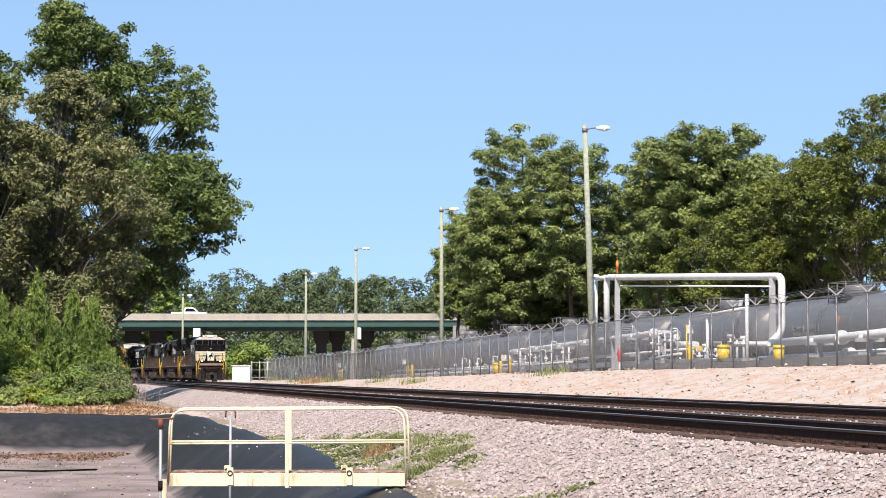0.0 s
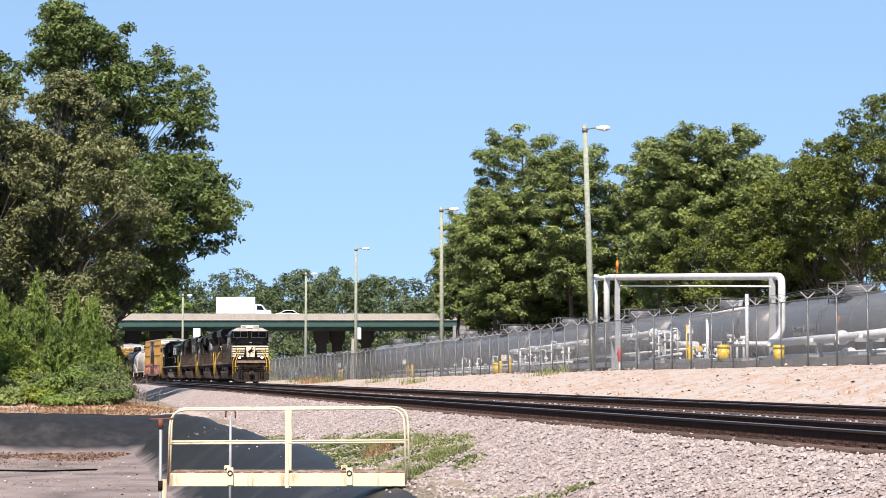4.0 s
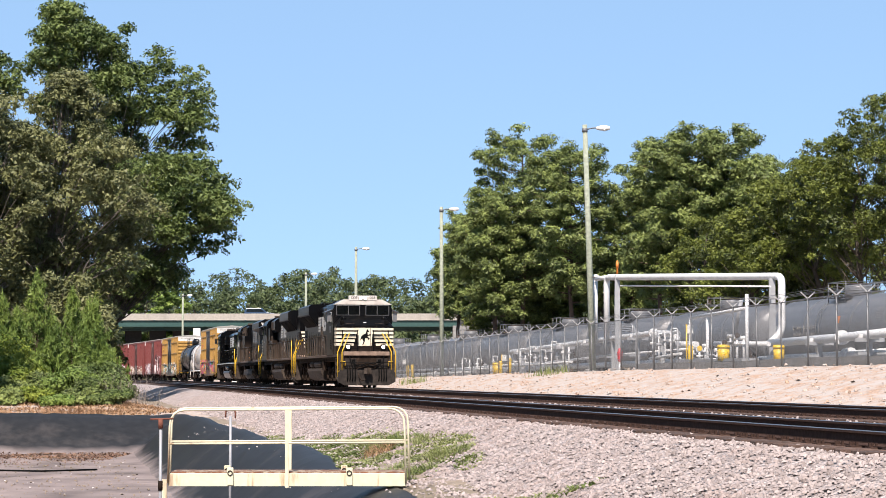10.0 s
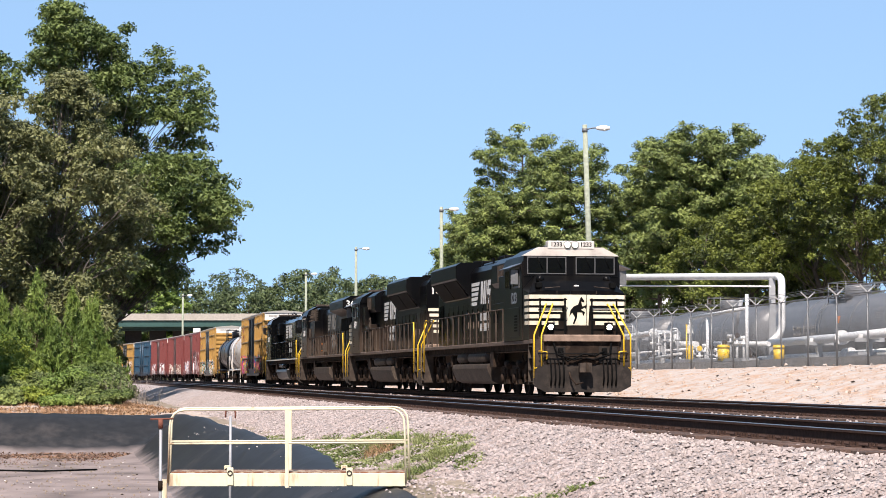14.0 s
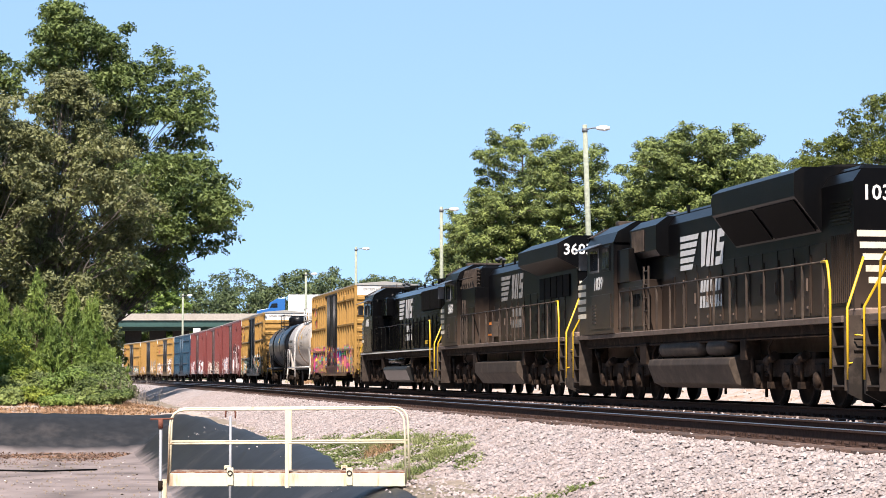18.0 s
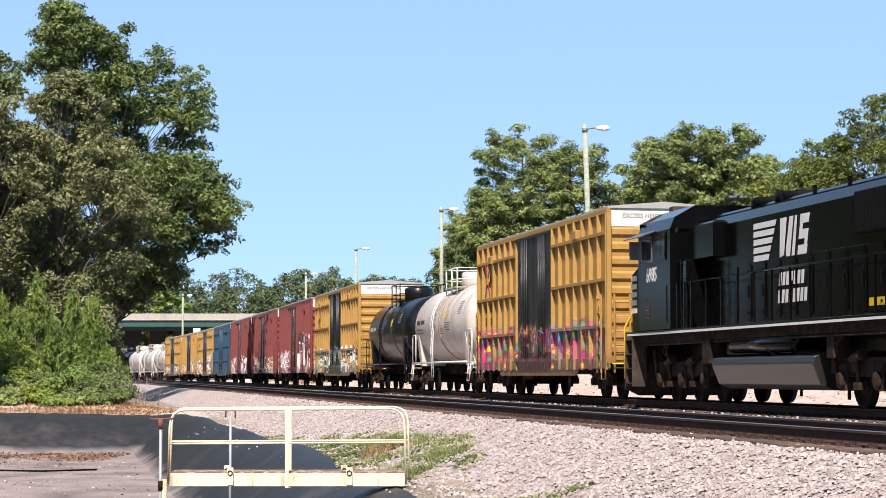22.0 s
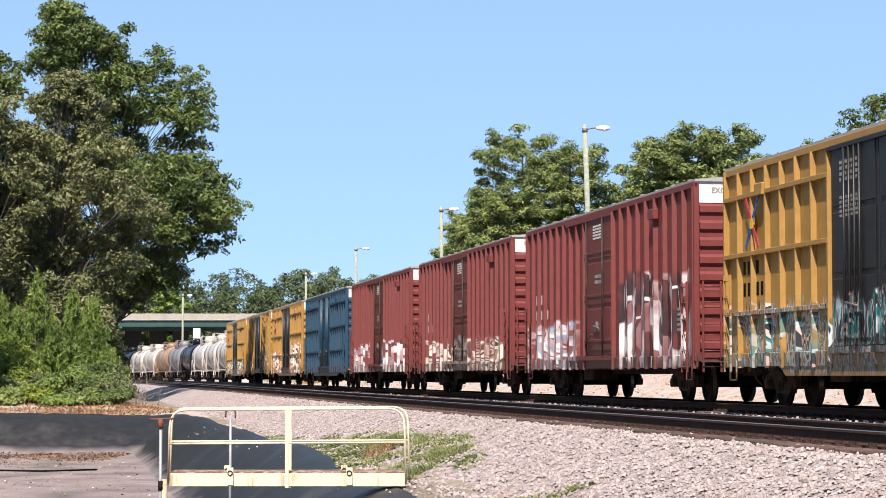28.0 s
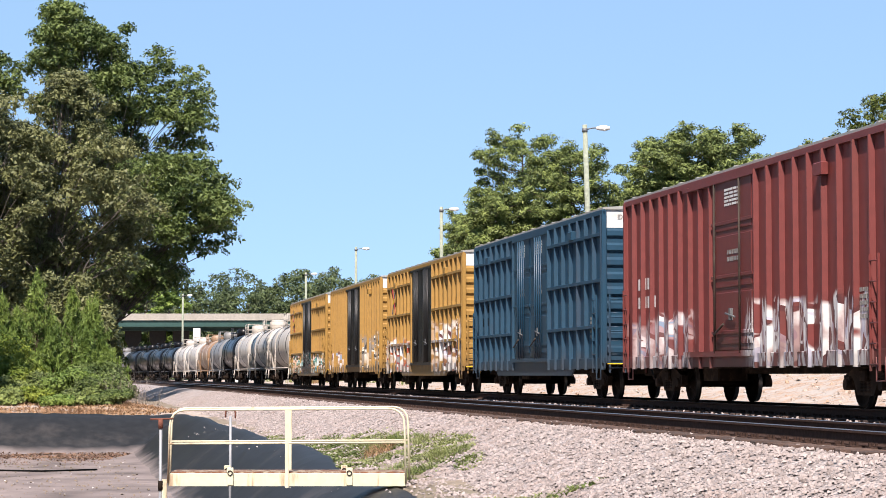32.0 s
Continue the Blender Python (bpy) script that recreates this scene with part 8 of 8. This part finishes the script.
# rack supports
for k, (x, e, zt) in enumerate(((925, 13.4, 2.05), (958, 13.4, 2.15), (1000, 13.4, 2.25), (1045, 13.4, 2.36), (1085, 13.4, 2.42), (1128, 13.4, 2.5), (1172, 13.4, 2.55), (1450, 13.8, 1.88), (1538, 13.4, 1.92), (880, 13.8, 1.0), (800, 14.3, 0.9), (730, 14.2, 0.6))):
    t = thing("pipe_rack", "galvanised steel pipe rack on a concrete footing", "pipe rack", "pipe racks")
    p = P(x, e, 0)
    z = terrace(along((x - 784) / 3902, e), e)
    part("footing", Shape().lathe([(z - 0.3, 0.3), (z + 0.16, 0.3), (z + 0.2, 0.24)], "z", (p.x, p.y, 0), 12), CONCD, t)
    part("column", Shape().box(p.x - 0.1, p.x + 0.1, p.y - 0.1, p.y + 0.1, z + 0.15, zt, 0.01), PIPEG, t)
    part("beam", Shape().bar((p.x - 0.55, p.y - 0.1, zt), (p.x + 0.55, p.y + 0.1, zt), 0.16, 0.14), PIPEG, t)
    part("beam", Shape().bar((p.x - 0.45, p.y - 0.1, (z + zt) / 2), (p.x + 0.45, p.y + 0.1, (z + zt) / 2), 0.12, 0.1), PIPEG, t)
    part("pipe_shoe", Shape().box(p.x - 0.4, p.x - 0.25, p.y - 0.08, p.y + 0.08, zt + 0.05, zt + 0.22).box(p.x + 0.2, p.x + 0.36, p.y - 0.08, p.y + 0.08, zt + 0.05, zt + 0.2), PIPEW, t)
# metering skid
sk = thing("metering_skid", "white pipe frame with valves and meters", "pipe skid")
a, b = P(1222, 13.3, 0), P(1322, 13.3, 0)
z0 = terrace(52, 13)
for p, h in ((a, 3.35), (P(1252, 13.3, 0), 3.2), (b, 4.1)):
    part("post", Shape().rod((p.x, p.y, z0), (p.x, p.y, h), 0.075, 8), PIPEW, sk)
part("beam", Shape().rod((a.x, a.y, 3.3), (b.x, b.y, 3.5), 0.08, 8), PIPEW, sk)
part("base", Shape().bar((a.x - 0.3, a.y, z0 + 0.42), (b.x + 0.2, b.y, z0 + 0.42), 0.9, 0.12), PIPEG, sk)
rngk = random.Random(4)
for i in range(9):
    p = a.lerp(b, (i + 0.5) / 9)
    h = rngk.uniform(1.7, 2.4)
    v = part("valve", Shape().rod((p.x, p.y, z0 + 0.4), (p.x, p.y, h), 0.06, 8).rod((p.x, p.y, h - 0.3), (p.x, p.y, h - 0.22), 0.15, 10).rod((p.x - 0.15, p.y, h), (p.x + 0.15, p.y, h), 0.09, 8), PIPEW if i % 3 else PIPEG, sk)
    if i % 2:
        part("hand_wheel", Shape().rod((p.x, p.y - 0.12, h + 0.1), (p.x, p.y - 0.09, h + 0.1), 0.12, 12), HANDY if i == 1 else GRIME, v)
part("inclined_arm", Shape().rod(tuple(P(1300, 13.8, 2.3)), tuple(P(1312, 13.8, 3.9)), 0.09, 8), PIPEG, sk, "grey folded loading arm")
part("cross_pipe", Shape().rod(tuple(P(1265, 13.4, 2.05)), tuple(P(1360, 13.8, 1.95)), 0.11, 10), PIPEW, sk)


for x0, x1, e, zb, count, seed in ((908, 1012, 13.0, 0.75, 11, 14), (1150, 1205, 13.1, 1.0, 5, 15), (800, 880, 13.6, 0.5, 6, 16)):
    mf = thing("valve_manifold", "white pipe manifold with upright valves and small meters", "pipe manifold", "valve manifolds")
    rngm = random.Random(seed)
    a, b = P(x0, e, zb + 0.45), P(x1, e, zb + 0.65)
    part("header", Shape().rod(tuple(a), tuple(b), 0.07, 10), PIPEW, mf)
    for i in range(count):
        q = a.lerp(b, (i + 0.5) / count)
        h = rngm.uniform(0.4, 1.25)
        riser = part("riser", Shape().rod((q.x, q.y, q.z - 0.6), (q.x, q.y, q.z + h), rngm.uniform(0.03, 0.06), 8), PIPEW if i % 4 else PIPEG, mf)
        part("valve_body", Shape().rod((q.x - 0.13, q.y, q.z + h * 0.6), (q.x + 0.13, q.y, q.z + h * 0.6), 0.075, 8), PIPEG if i % 3 else PIPEW, riser)
        if i % 2:
            part("elbow", Shape().tube(arc([(q.x, q.y, q.z + h), (q.x, q.y, q.z + h + 0.12), (q.x + 0.3, q.y, q.z + h + 0.12), (q.x + 0.3, q.y, q.z + h - 0.2)], 0.1), 0.04, 8), PIPEW, riser)


def barrel(x, e, z, h, r):
    p = P(x, e, 0)
    t = thing("yellow_cover", "bright yellow plastic equipment cover with a lid", "cover", "yellow covers")
    part("drum", Shape().lathe([(z, r * 0.92), (z + h * 0.8, r)], "z", (p.x, p.y, 0), 16), YELLOW, t)
    part("lid", Shape().lathe([(z + h * 0.8, r * 1.1), (z + h * 0.9, r * 1.1), (z + h, r * 0.85)], "z", (p.x, p.y, 0), 16), YELLOW, t)


barrel(1280, 13.0, 1.25, 0.72, 0.27)
barrel(1378, 13.2, 1.15, 0.72, 0.23)
barrel(880, 12.6, 0.72, 0.75, 0.32)
for x, e, h in ((902, 12.4, 1.05), (886, 12.4, 0.9), (609, 12.3, 1.0), (604, 12.3, 1.0), (722, 12.6, 1.05), (730, 12.6, 1.05), (1222, 13.0, 1.1)):
    p = P(x, e, 0)
    z = terrace(along((x - 784) / 3902, e), e)
    b = part("bollard", Shape().lathe([(z - 0.2, 0.12), (z + h, 0.12), (z + h + 0.06, 0.07)], "z", (p.x, p.y, 0), 12), YELLOW)
    tagged(b, "bright yellow steel guard bollard", "bollard", "guard bollards")
p = P(1097, 12.9, 0)
rv = thing("wrapped_valve", "valve wrapped in bright red fabric on a pipe", "valve")
part("fabric", Shape().lathe([(1.3, 0.06), (1.42, 0.12), (1.8, 0.14), (1.98, 0.1), (2.05, 0.04)], "z", (p.x, p.y, 0), 12), RED, rv)
part("stem", Shape().rod((p.x, p.y, 0.6), (p.x, p.y, 1.3), 0.06, 8), PIPEW, rv)
for x, zz in ((1215, 3.0), (888, 2.0), (603, 1.9), (712, 2.0)):
    p = P(x, 13.1, 0)
    t = thing("sign_post", "small white sign on a thin post", "sign", "yard signs")
    z = terrace(along((x - 784) / 3902, 13.1), 13.1)
    part("post", Shape().rod((p.x, p.y, z), (p.x, p.y, zz), 0.04, 6), HANDY if x > 800 else GALV, t)
    part("panel", Shape().box(p.x - 0.02, p.x + 0.32, p.y - 0.02, p.y, zz - 0.42, zz - 0.02), WHITE, t)
# gate, cabinet and small fence beyond the corner
cb = thing("equipment_cabinet", "white metal equipment cabinet beside a mesh gate", "cabinet")
p = Vector((-23.9, 262.0, 0))
z = gz(p.x, p.y)
part("body", Shape().box(p.x - 1.05, p.x + 1.05, p.y - 0.6, p.y + 0.6, z, z + 2.0, 0.04), WHITE, cb)
part("door", Shape().box(p.x - 0.95, p.x - 0.05, p.y - 0.63, p.y - 0.6, z + 0.12, z + 1.85, 0.01), WHITE, cb)
part("door", Shape().box(p.x + 0.05, p.x + 0.95, p.y - 0.63, p.y - 0.6, z + 0.12, z + 1.85, 0.01), WHITE, cb)
part("roof", Shape().box(p.x - 1.15, p.x + 1.15, p.y - 0.7, p.y + 0.7, z + 2.0, z + 2.08), WHITE, cb)
gate = thing("mesh_gate", "galvanised tubular gate in a low mesh fence", "gate")
gp = [Vector((u * 268, 268.0, 0)) for u in (-0.0866, -0.0830, -0.0795, -0.0760)]
for q in gp:
    part("post", Shape().rod((q.x, q.y, -0.3), (q.x, q.y, 2.4), 0.06, 8), PIPEG, gate)
for zz in (0.4, 1.3, 2.2):
    part("rail", Shape().tube([(q.x, q.y, zz) for q in gp], 0.035, 6), PIPEG, gate)

# ---- poles and brackets by the gangway ----
def stand_pipe(px, y, zb, zt, hook):
    x = (px - 784) / 3902 * y
    t = thing("stand_pipe", "grey plastic stand pipe with a rusty iron fitting on top", "pipe", "pond stand pipes")
    part("shaft", Shape().rod((x, y, zb), (x, y, zt), 0.023, 10), paint("grey_pvc", (0.40, 0.41, 0.43), 0.45, bump=0.0), t)
    rust = paint("rusty_iron", (0.22, 0.07, 0.04), 0.85, vary=0.35, bump=0.1)
    if hook:
        part("hook", Shape().tube([(x - 0.08, y, zt - 0.02), (x - 0.08, y, zt + 0.06)] + [(x - 0.08 * math.cos(a), y, zt + 0.06 + 0.08 * math.sin(a)) for a in (0.5, 1.0, 1.57, 2.1, 2.6)] + [(x + 0.08, y, zt + 0.06), (x + 0.08, y, zt - 0.03)], 0.014, 8), rust, t)
    else:
        part("cross_bar", Shape().rod((x - 0.15, y, zt + 0.03), (x + 0.18, y, zt + 0.04), 0.013, 8), rust, t)
        part("socket", Shape().rod((x, y, zt - 0.10), (x, y, zt + 0.03), 0.036, 10), rust, t)
        part("clamp", Shape().rod((x, y, zt - 0.98), (x, y, zt - 0.84), 0.034, 10), DARK, t)


stand_pipe(286, 31.5, -2.6, -0.03, False)
stand_pipe(409, 36.5, -2.2, -0.05, True)
for px, dy in ((409, -0.07), (404, 0.75), (619, -0.07), (610, 0.78)):
    x = (px - 784) / 3902 * (GY + dy)
    part("mooring_bracket", Shape().box(x - 0.05, x + 0.05, GY + dy - 0.02, GY + dy, GZ + 0.02, GZ + 0.28, 0.01), CREAM, gw)
    part("ring", Shape().tube([(x + 0.035 * math.cos(a), GY + dy - 0.03, GZ + 0.2 + 0.035 * math.sin(a)) for a in np.linspace(0, 6.283, 10)], 0.008, 6), GRIME, gw)
part("end_leg", Shape().box(GX0 - 0.12, GX0 - 0.02, GY - 0.06, GY + 0.02, GZ - 0.9, GZ + 0.1), CREAM, gw)


# ---- grass, straw and weeds ----
def blades(name, pts, zs, height, width, mat, seed, lean=0.35):
    """Curved grass blades, two joined quads each, as one mesh."""
    rng = np.random.default_rng(seed)
    n = len(pts)
    a = rng.uniform(0, 6.283, n)
    h = height * rng.uniform(0.4, 1.2, n)
    w = width * rng.uniform(0.6, 1.2, n)
    d = np.column_stack([np.cos(a), np.sin(a)])
    t = np.column_stack([-np.sin(a), np.cos(a)])
    ln = lean * h * rng.uniform(0.3, 1.5, n)
    rows = []
    for f, k in ((0, 1.0), (0.55, 0.75), (1.0, 0.1)):
        c = pts + d * (ln * f ** 2)[:, None]
        z = zs + h * f * (1 - 0.15 * f)
        for sg in (-1, 1):
            rows.append(np.column_stack([c + t * (sg * w * k / 2)[:, None], z]))
    v = np.stack(rows, 1).reshape(-1, 3)
    q = np.array([(0, 1, 3, 2), (2, 3, 5, 4)])
    f = (q[None] + (np.arange(n) * 6)[:, None, None]).reshape(-1, 4)
    return part(name, raw_mesh(name, v, f, mat), None)


def patch(n, cs, seed):
    """Random points in overlapping discs (x, y, r, ry)."""
    rng = np.random.default_rng(seed)
    out = []
    tot = sum(c[2] * c[3] for c in cs)
    for x, y, r, ry in cs:
        k = int(n * r * ry / tot) + 1
        q, a = np.sqrt(rng.random(k)) * (1 + 0.25 * rng.normal(size=k) * 0.4), rng.uniform(0, 6.283, k)
        out.append(np.column_stack([x + r * q * np.cos(a), y + ry * q * np.sin(a)]))
    return np.concatenate(out)


def top_z(p):
    """Height of whatever lies on top at these places."""
    s, e = track_coords(p[:, 0], p[:, 1])
    g = ground_z(p[:, 0], p[:, 1])
    b = np.where((e > -10.6) & (e < 3.6), ballast_z(s, e), -9)
    return np.maximum(g, b)


def pxy(px, y):
    return (px - 784) / 3902 * y


mats = [(590, 45.5, 95, 3.6), (545, 49, 60, 3.5), (650, 43, 60, 3.5), (505, 54, 30, 2.5), (690, 43, 50, 3), (760, 40, 50, 2.4), (800, 38.5, 40, 2.2), (730, 37.5, 60, 2.2), (830, 35.5, 25, 1.2), (690, 35, 45, 1.0),
        (900, 28.2, 60, 0.35), (1010, 27.6, 55, 0.3), (480, 57, 20, 2), (620, 47, 40, 2.5)]
gp = patch(44000, [(pxy(px, d), d, w * d / 3902, ry) for px, d, w, ry in mats], 21)
gs_, ge_ = track_coords(gp[:, 0], gp[:, 1])
keep = wobble(gp[:, 0], gp[:, 1], 2.1, 3.0) + 0.6 * wobble(gp[:, 0], gp[:, 1], 5.7, 8.0) > -0.15
gp = gp[keep & (ge_ > -10.6)]
tagged(blades("grass", gp, np.maximum(top_z(gp), -1.06) + 0.0, 0.055, 0.04, GRASS, 22, 1.7), "patchy short green grass at the pond's edge", "grass", kind="stuff")
wp = patch(2600, [(pxy(px, d), d, w * d / 3902, ry) for px, d, w, ry in [(680, 44, 30, 1.2), (745, 42, 14, 0.8), (735, 36.5, 30, 0.5), (700, 34.5, 35, 0.4), (775, 38, 20, 0.6), (660, 36, 14, 0.4), (815, 37.5, 14, 0.5)]], 23)
tagged(blades("weeds", wp, top_z(wp) - 0.02, 0.2, 0.012, GRASS, 24, 1.1), "clumps of taller weeds beside the gangway", "weeds", kind="stuff")
bw = patch(500, [(pxy(672, 43), 43, 0.3, 0.8), (pxy(690, 35), 35, 0.2, 0.3)], 33)
tagged(blades("dry_weeds", bw, top_z(bw), 0.22, 0.012, STRAW, 34, 0.9), "tuft of dry brown weeds beside the gangway", "weeds", kind="stuff")
sp = patch(9500, [(pxy(60, 93), 93, 3.6, 2.6), (pxy(160, 93), 93, 2.4, 2.4), (pxy(215, 92), 92, 1.5, 2.4), (pxy(90, 99), 99, 3.0, 2.6), (pxy(170, 98), 98, 2.6, 2.6), (pxy(230, 98), 98, 1.6, 3.0), (pxy(30, 99), 99, 3.0, 2.0), (pxy(270, 96), 96, 1.4, 3.0)], 25)
tagged(blades("pine_straw", sp, top_z(sp) - 0.01, 0.14, 0.05, STRAW, 26, 2.0), "fallen orange-brown pine straw under the trees", "straw", kind="stuff")
lt = np.column_stack([np.random.default_rng(7).uniform(-17.5, -11.8, 5000), np.random.default_rng(8).normal(81, 2.4, 5000)])
tagged(blades("leaf_litter", lt, silt_z(lt[:, 0], lt[:, 1]) - 0.01, 0.08, 0.05, DEADLEAF, 30, 2.0), "line of brown leaf litter on the pond floor", "litter", kind="stuff")
hose = Shape().tube([(-17.5, 66, -2.2), (-15.5, 65.6, -2.17), (-13.6, 66.2, -2.2), (-12.0, 66.0, -2.22), (-10.4, 66.6, -2.2)], 0.028, 7)
tagged(part("hose", hose, GRILL), "black hose lying across the pond floor", "hose")
fw = np.concatenate([np.array([list(spot(s, e)[:2]) for s, e in zip(np.random.default_rng(k).normal(c, 1.2, 130), np.random.default_rng(k + 9).normal(ee, 0.5, 130))]) for k, (c, ee) in
                     enumerate(((118, 7.5), (150, 8.5), (158, 8.0), (175, 9.0), (183, 8.5), (98, 7.0), (205, 9.0), (70, 9.6)))])
tagged(blades("weeds", fw, top_z(fw) - 0.02, 0.55, 0.04, GRASS, 27, 0.5), "tall weeds along the foot of the fence", "weeds", kind="stuff")
rw = np.array([list(spot(s, e)[:2]) for s, e in zip(np.random.default_rng(3).normal(160, 2.5, 500), np.random.default_rng(4).normal(7.5, 0.7, 500))])
tagged(blades("dry_weeds", rw, top_z(rw) - 0.02, 0.6, 0.05, STRAW, 28, 0.5), "reddish dry weeds along the foot of the fence", "weeds", kind="stuff")
dw = np.column_stack([np.random.default_rng(5).normal(pxy(238, 100), 0.65, 190), np.random.default_rng(6).normal(100, 0.9, 190)])
tagged(blades("dead_brush", dw, top_z(dw) - 0.02, 1.7, 0.014, GREYBARK, 29, 0.9), "bare grey dead brush at the wood's edge", "brush", kind="stuff")

# ---- road traffic on the overpass ----
bank = Shape()
bank.prism([(BY - 12, -1), (BY, 8.3), (BY + 12.3, 8.3), (BY + 24, -1)], -1000, -75, "yz")
bank.prism([(BY - 12, -1), (BY, 8.3), (BY + 12.3, 8.3), (BY + 24, -1)], 4, 1000, "yz")
tagged(part("road_embankment", bank, EARTH), "grassy earth embankment carrying the road", "embankment", kind="structure")
road = Shape().box(-1000, -75, BY + 0.35, BY + 12, 8.3, 9.3).box(2.6, 1000, BY + 0.35, BY + 12, 8.3, 9.3)
tagged(part("road", road, paint("asphalt", (0.05, 0.05, 0.052), 0.9, bump=0.05)), "asphalt road over the embankment", "road", kind="structure")
TYRE = paint("tyre", (0.02, 0.02, 0.02), 0.8, bump=0.02)
CARW = paint("white_car_paint", (0.78, 0.78, 0.78), 0.25, vary=0.03, bump=0, coat=0.5)
CARB = paint("dark_blue_car_paint", (0.05, 0.09, 0.16), 0.25, vary=0.05, bump=0, coat=0.5)


def wheels(t, xs, y, r=0.34):
    for x in xs:
        for sd in (-1, 1):
            part("wheel", Shape().lathe([(sd * y - 0.1, r * 0.7), (sd * y - 0.09, r), (sd * y + 0.09, r), (sd * y + 0.1, r * 0.7)], "y", (x, 0, r), 16), TYRE, t)


def road_car(label, kind, mat, lane, x0, speed, turn):
    t = thing("car" if kind != "pickup" else "pickup_truck", label, "car" if kind != "pickup" else "pickup truck", "road traffic")
    if kind == "pickup":
        prof = [(-2.8, 0.45), (-2.8, 1.15), (-0.9, 1.15), (-0.75, 1.85), (0.75, 1.85), (1.35, 1.2), (2.7, 1.1), (2.8, 0.5)]
        glass = [(-0.62, 1.25), (-0.5, 1.76), (0.65, 1.76), (1.1, 1.25)]
    elif kind == "suv":
        prof = [(-2.4, 0.4), (-2.4, 1.1), (-2.1, 1.78), (0.3, 1.8), (1.1, 1.15), (2.3, 1.0), (2.4, 0.45)]
        glass = [(-2.05, 1.2), (-1.9, 1.68), (0.2, 1.68), (0.85, 1.2)]
    else:
        prof = [(-2.3, 0.35), (-2.3, 0.95), (-1.6, 1.05), (-0.9, 1.45), (0.5, 1.45), (1.2, 0.98), (2.2, 0.85), (2.3, 0.4)]
        glass = [(-1.4, 1.05), (-0.8, 1.37), (0.4, 1.37), (0.95, 1.05)]
    part("body", Shape().prism(prof, -0.95, 0.95), mat, t, bevel=0.06)
    for sd in (-1, 1):
        part("window", Shape().prism(glass, *sorted((sd * 0.952, sd * 0.962))), GLASS, t)
    wheels(t, (prof[0][0] + 0.95, prof[-1][0] - 0.95), 0.85)
    DRIVEN.append((t, lane, x0, speed, turn))


def semi(label, cab_mat, box_mat, lane, x0, speed, turn, blen=15.5):
    t = thing("lorry", label, "lorry", "road traffic")
    if blen > 10:
        part("trailer", Shape().box(-blen, 0, -1.28, 1.28, 1.1, 4.05, 0.05), box_mat, t, "white box trailer")
        part("cab", Shape().prism([(0.5, 0.6), (0.5, 3.6), (1.6, 3.55), (2.9, 2.8), (3.2, 1.9), (4.9, 1.6), (5.1, 0.6)], -1.2, 1.2), cab_mat, t, bevel=0.08)
        for sd in (-1, 1):
            part("window", Shape().prism([(1.7, 2.0), (1.7, 2.7), (2.6, 2.65), (2.9, 2.0)], *sorted((sd * 1.202, sd * 1.215))), GLASS, t)
        bars(t, "trailer_lettering", -blen * 0.62, 3.3, 5.0, 0.9, 2, -1.285, GRIME, 5)
        wheels(t, (-blen + 1, -blen + 2.3, 0.9, 2.2, 4.3), 1.1, 0.5)
    else:
        part("box_body", Shape().box(-blen, 0, -1.22, 1.22, 0.95, 3.5, 0.05), box_mat, t)
        part("cab", Shape().prism([(0.05, 0.6), (0.05, 2.4), (1.1, 2.3), (1.7, 1.5), (2.5, 1.4), (2.6, 0.6)], -1.1, 1.1), cab_mat, t, bevel=0.08)
        for sd in (-1, 1):
            part("window", Shape().prism([(0.3, 1.5), (0.3, 2.2), (1.0, 2.15), (1.45, 1.5)], *sorted((sd * 1.102, sd * 1.115))), GLASS, t)
        wheels(t, (-blen + 1.2, 1.5), 1.05, 0.42)
    DRIVEN.append((t, lane, x0, speed, turn))


def start_x(px, t, v):
    """Where it must be at 0 s to pass the bearing px at t."""
    return (px - 784) / 3902 * (BY + 3.5) - v * t


road_car("white pickup truck on the overpass", "pickup", CARW, BY + 3.5, start_x(336, 0.0, 28), 28, 0)
semi("white box truck on the overpass", CARW, CARW, BY + 3.5, start_x(330, 3.5, 21.5), 21.5, 0, 6.0)
road_car("white saloon car on the overpass", "saloon", CARW, BY + 3.5, start_x(378, 3.5, 24), 24, 0)
road_car("white pickup truck on the overpass", "pickup", CARW, BY + 3.5, start_x(400, 7.0, 27), 27, 0)
road_car("dark blue car on the overpass", "suv", CARB, BY + 3.5, start_x(330, 8.0, 26), 26, 0)
road_car("grey-blue car on the overpass", "suv", CARB, BY + 3.5, start_x(460, 10.0, 26), 26, 0)
semi("white lorry with a long box trailer on the overpass", CARW, CARW, BY + 3.5, start_x(455, 11.5, 27), 27, 0)
road_car("white sport utility vehicle on the overpass", "suv", CARW, BY + 3.5, start_x(477, 13.0, 26), 26, 0)
semi("lorry with a bright blue cab and white trailer on the overpass", TRUCKB, CARW, BY + 8.5, start_x(368, 18.5, -24.5), -24.5, 180)


motions()
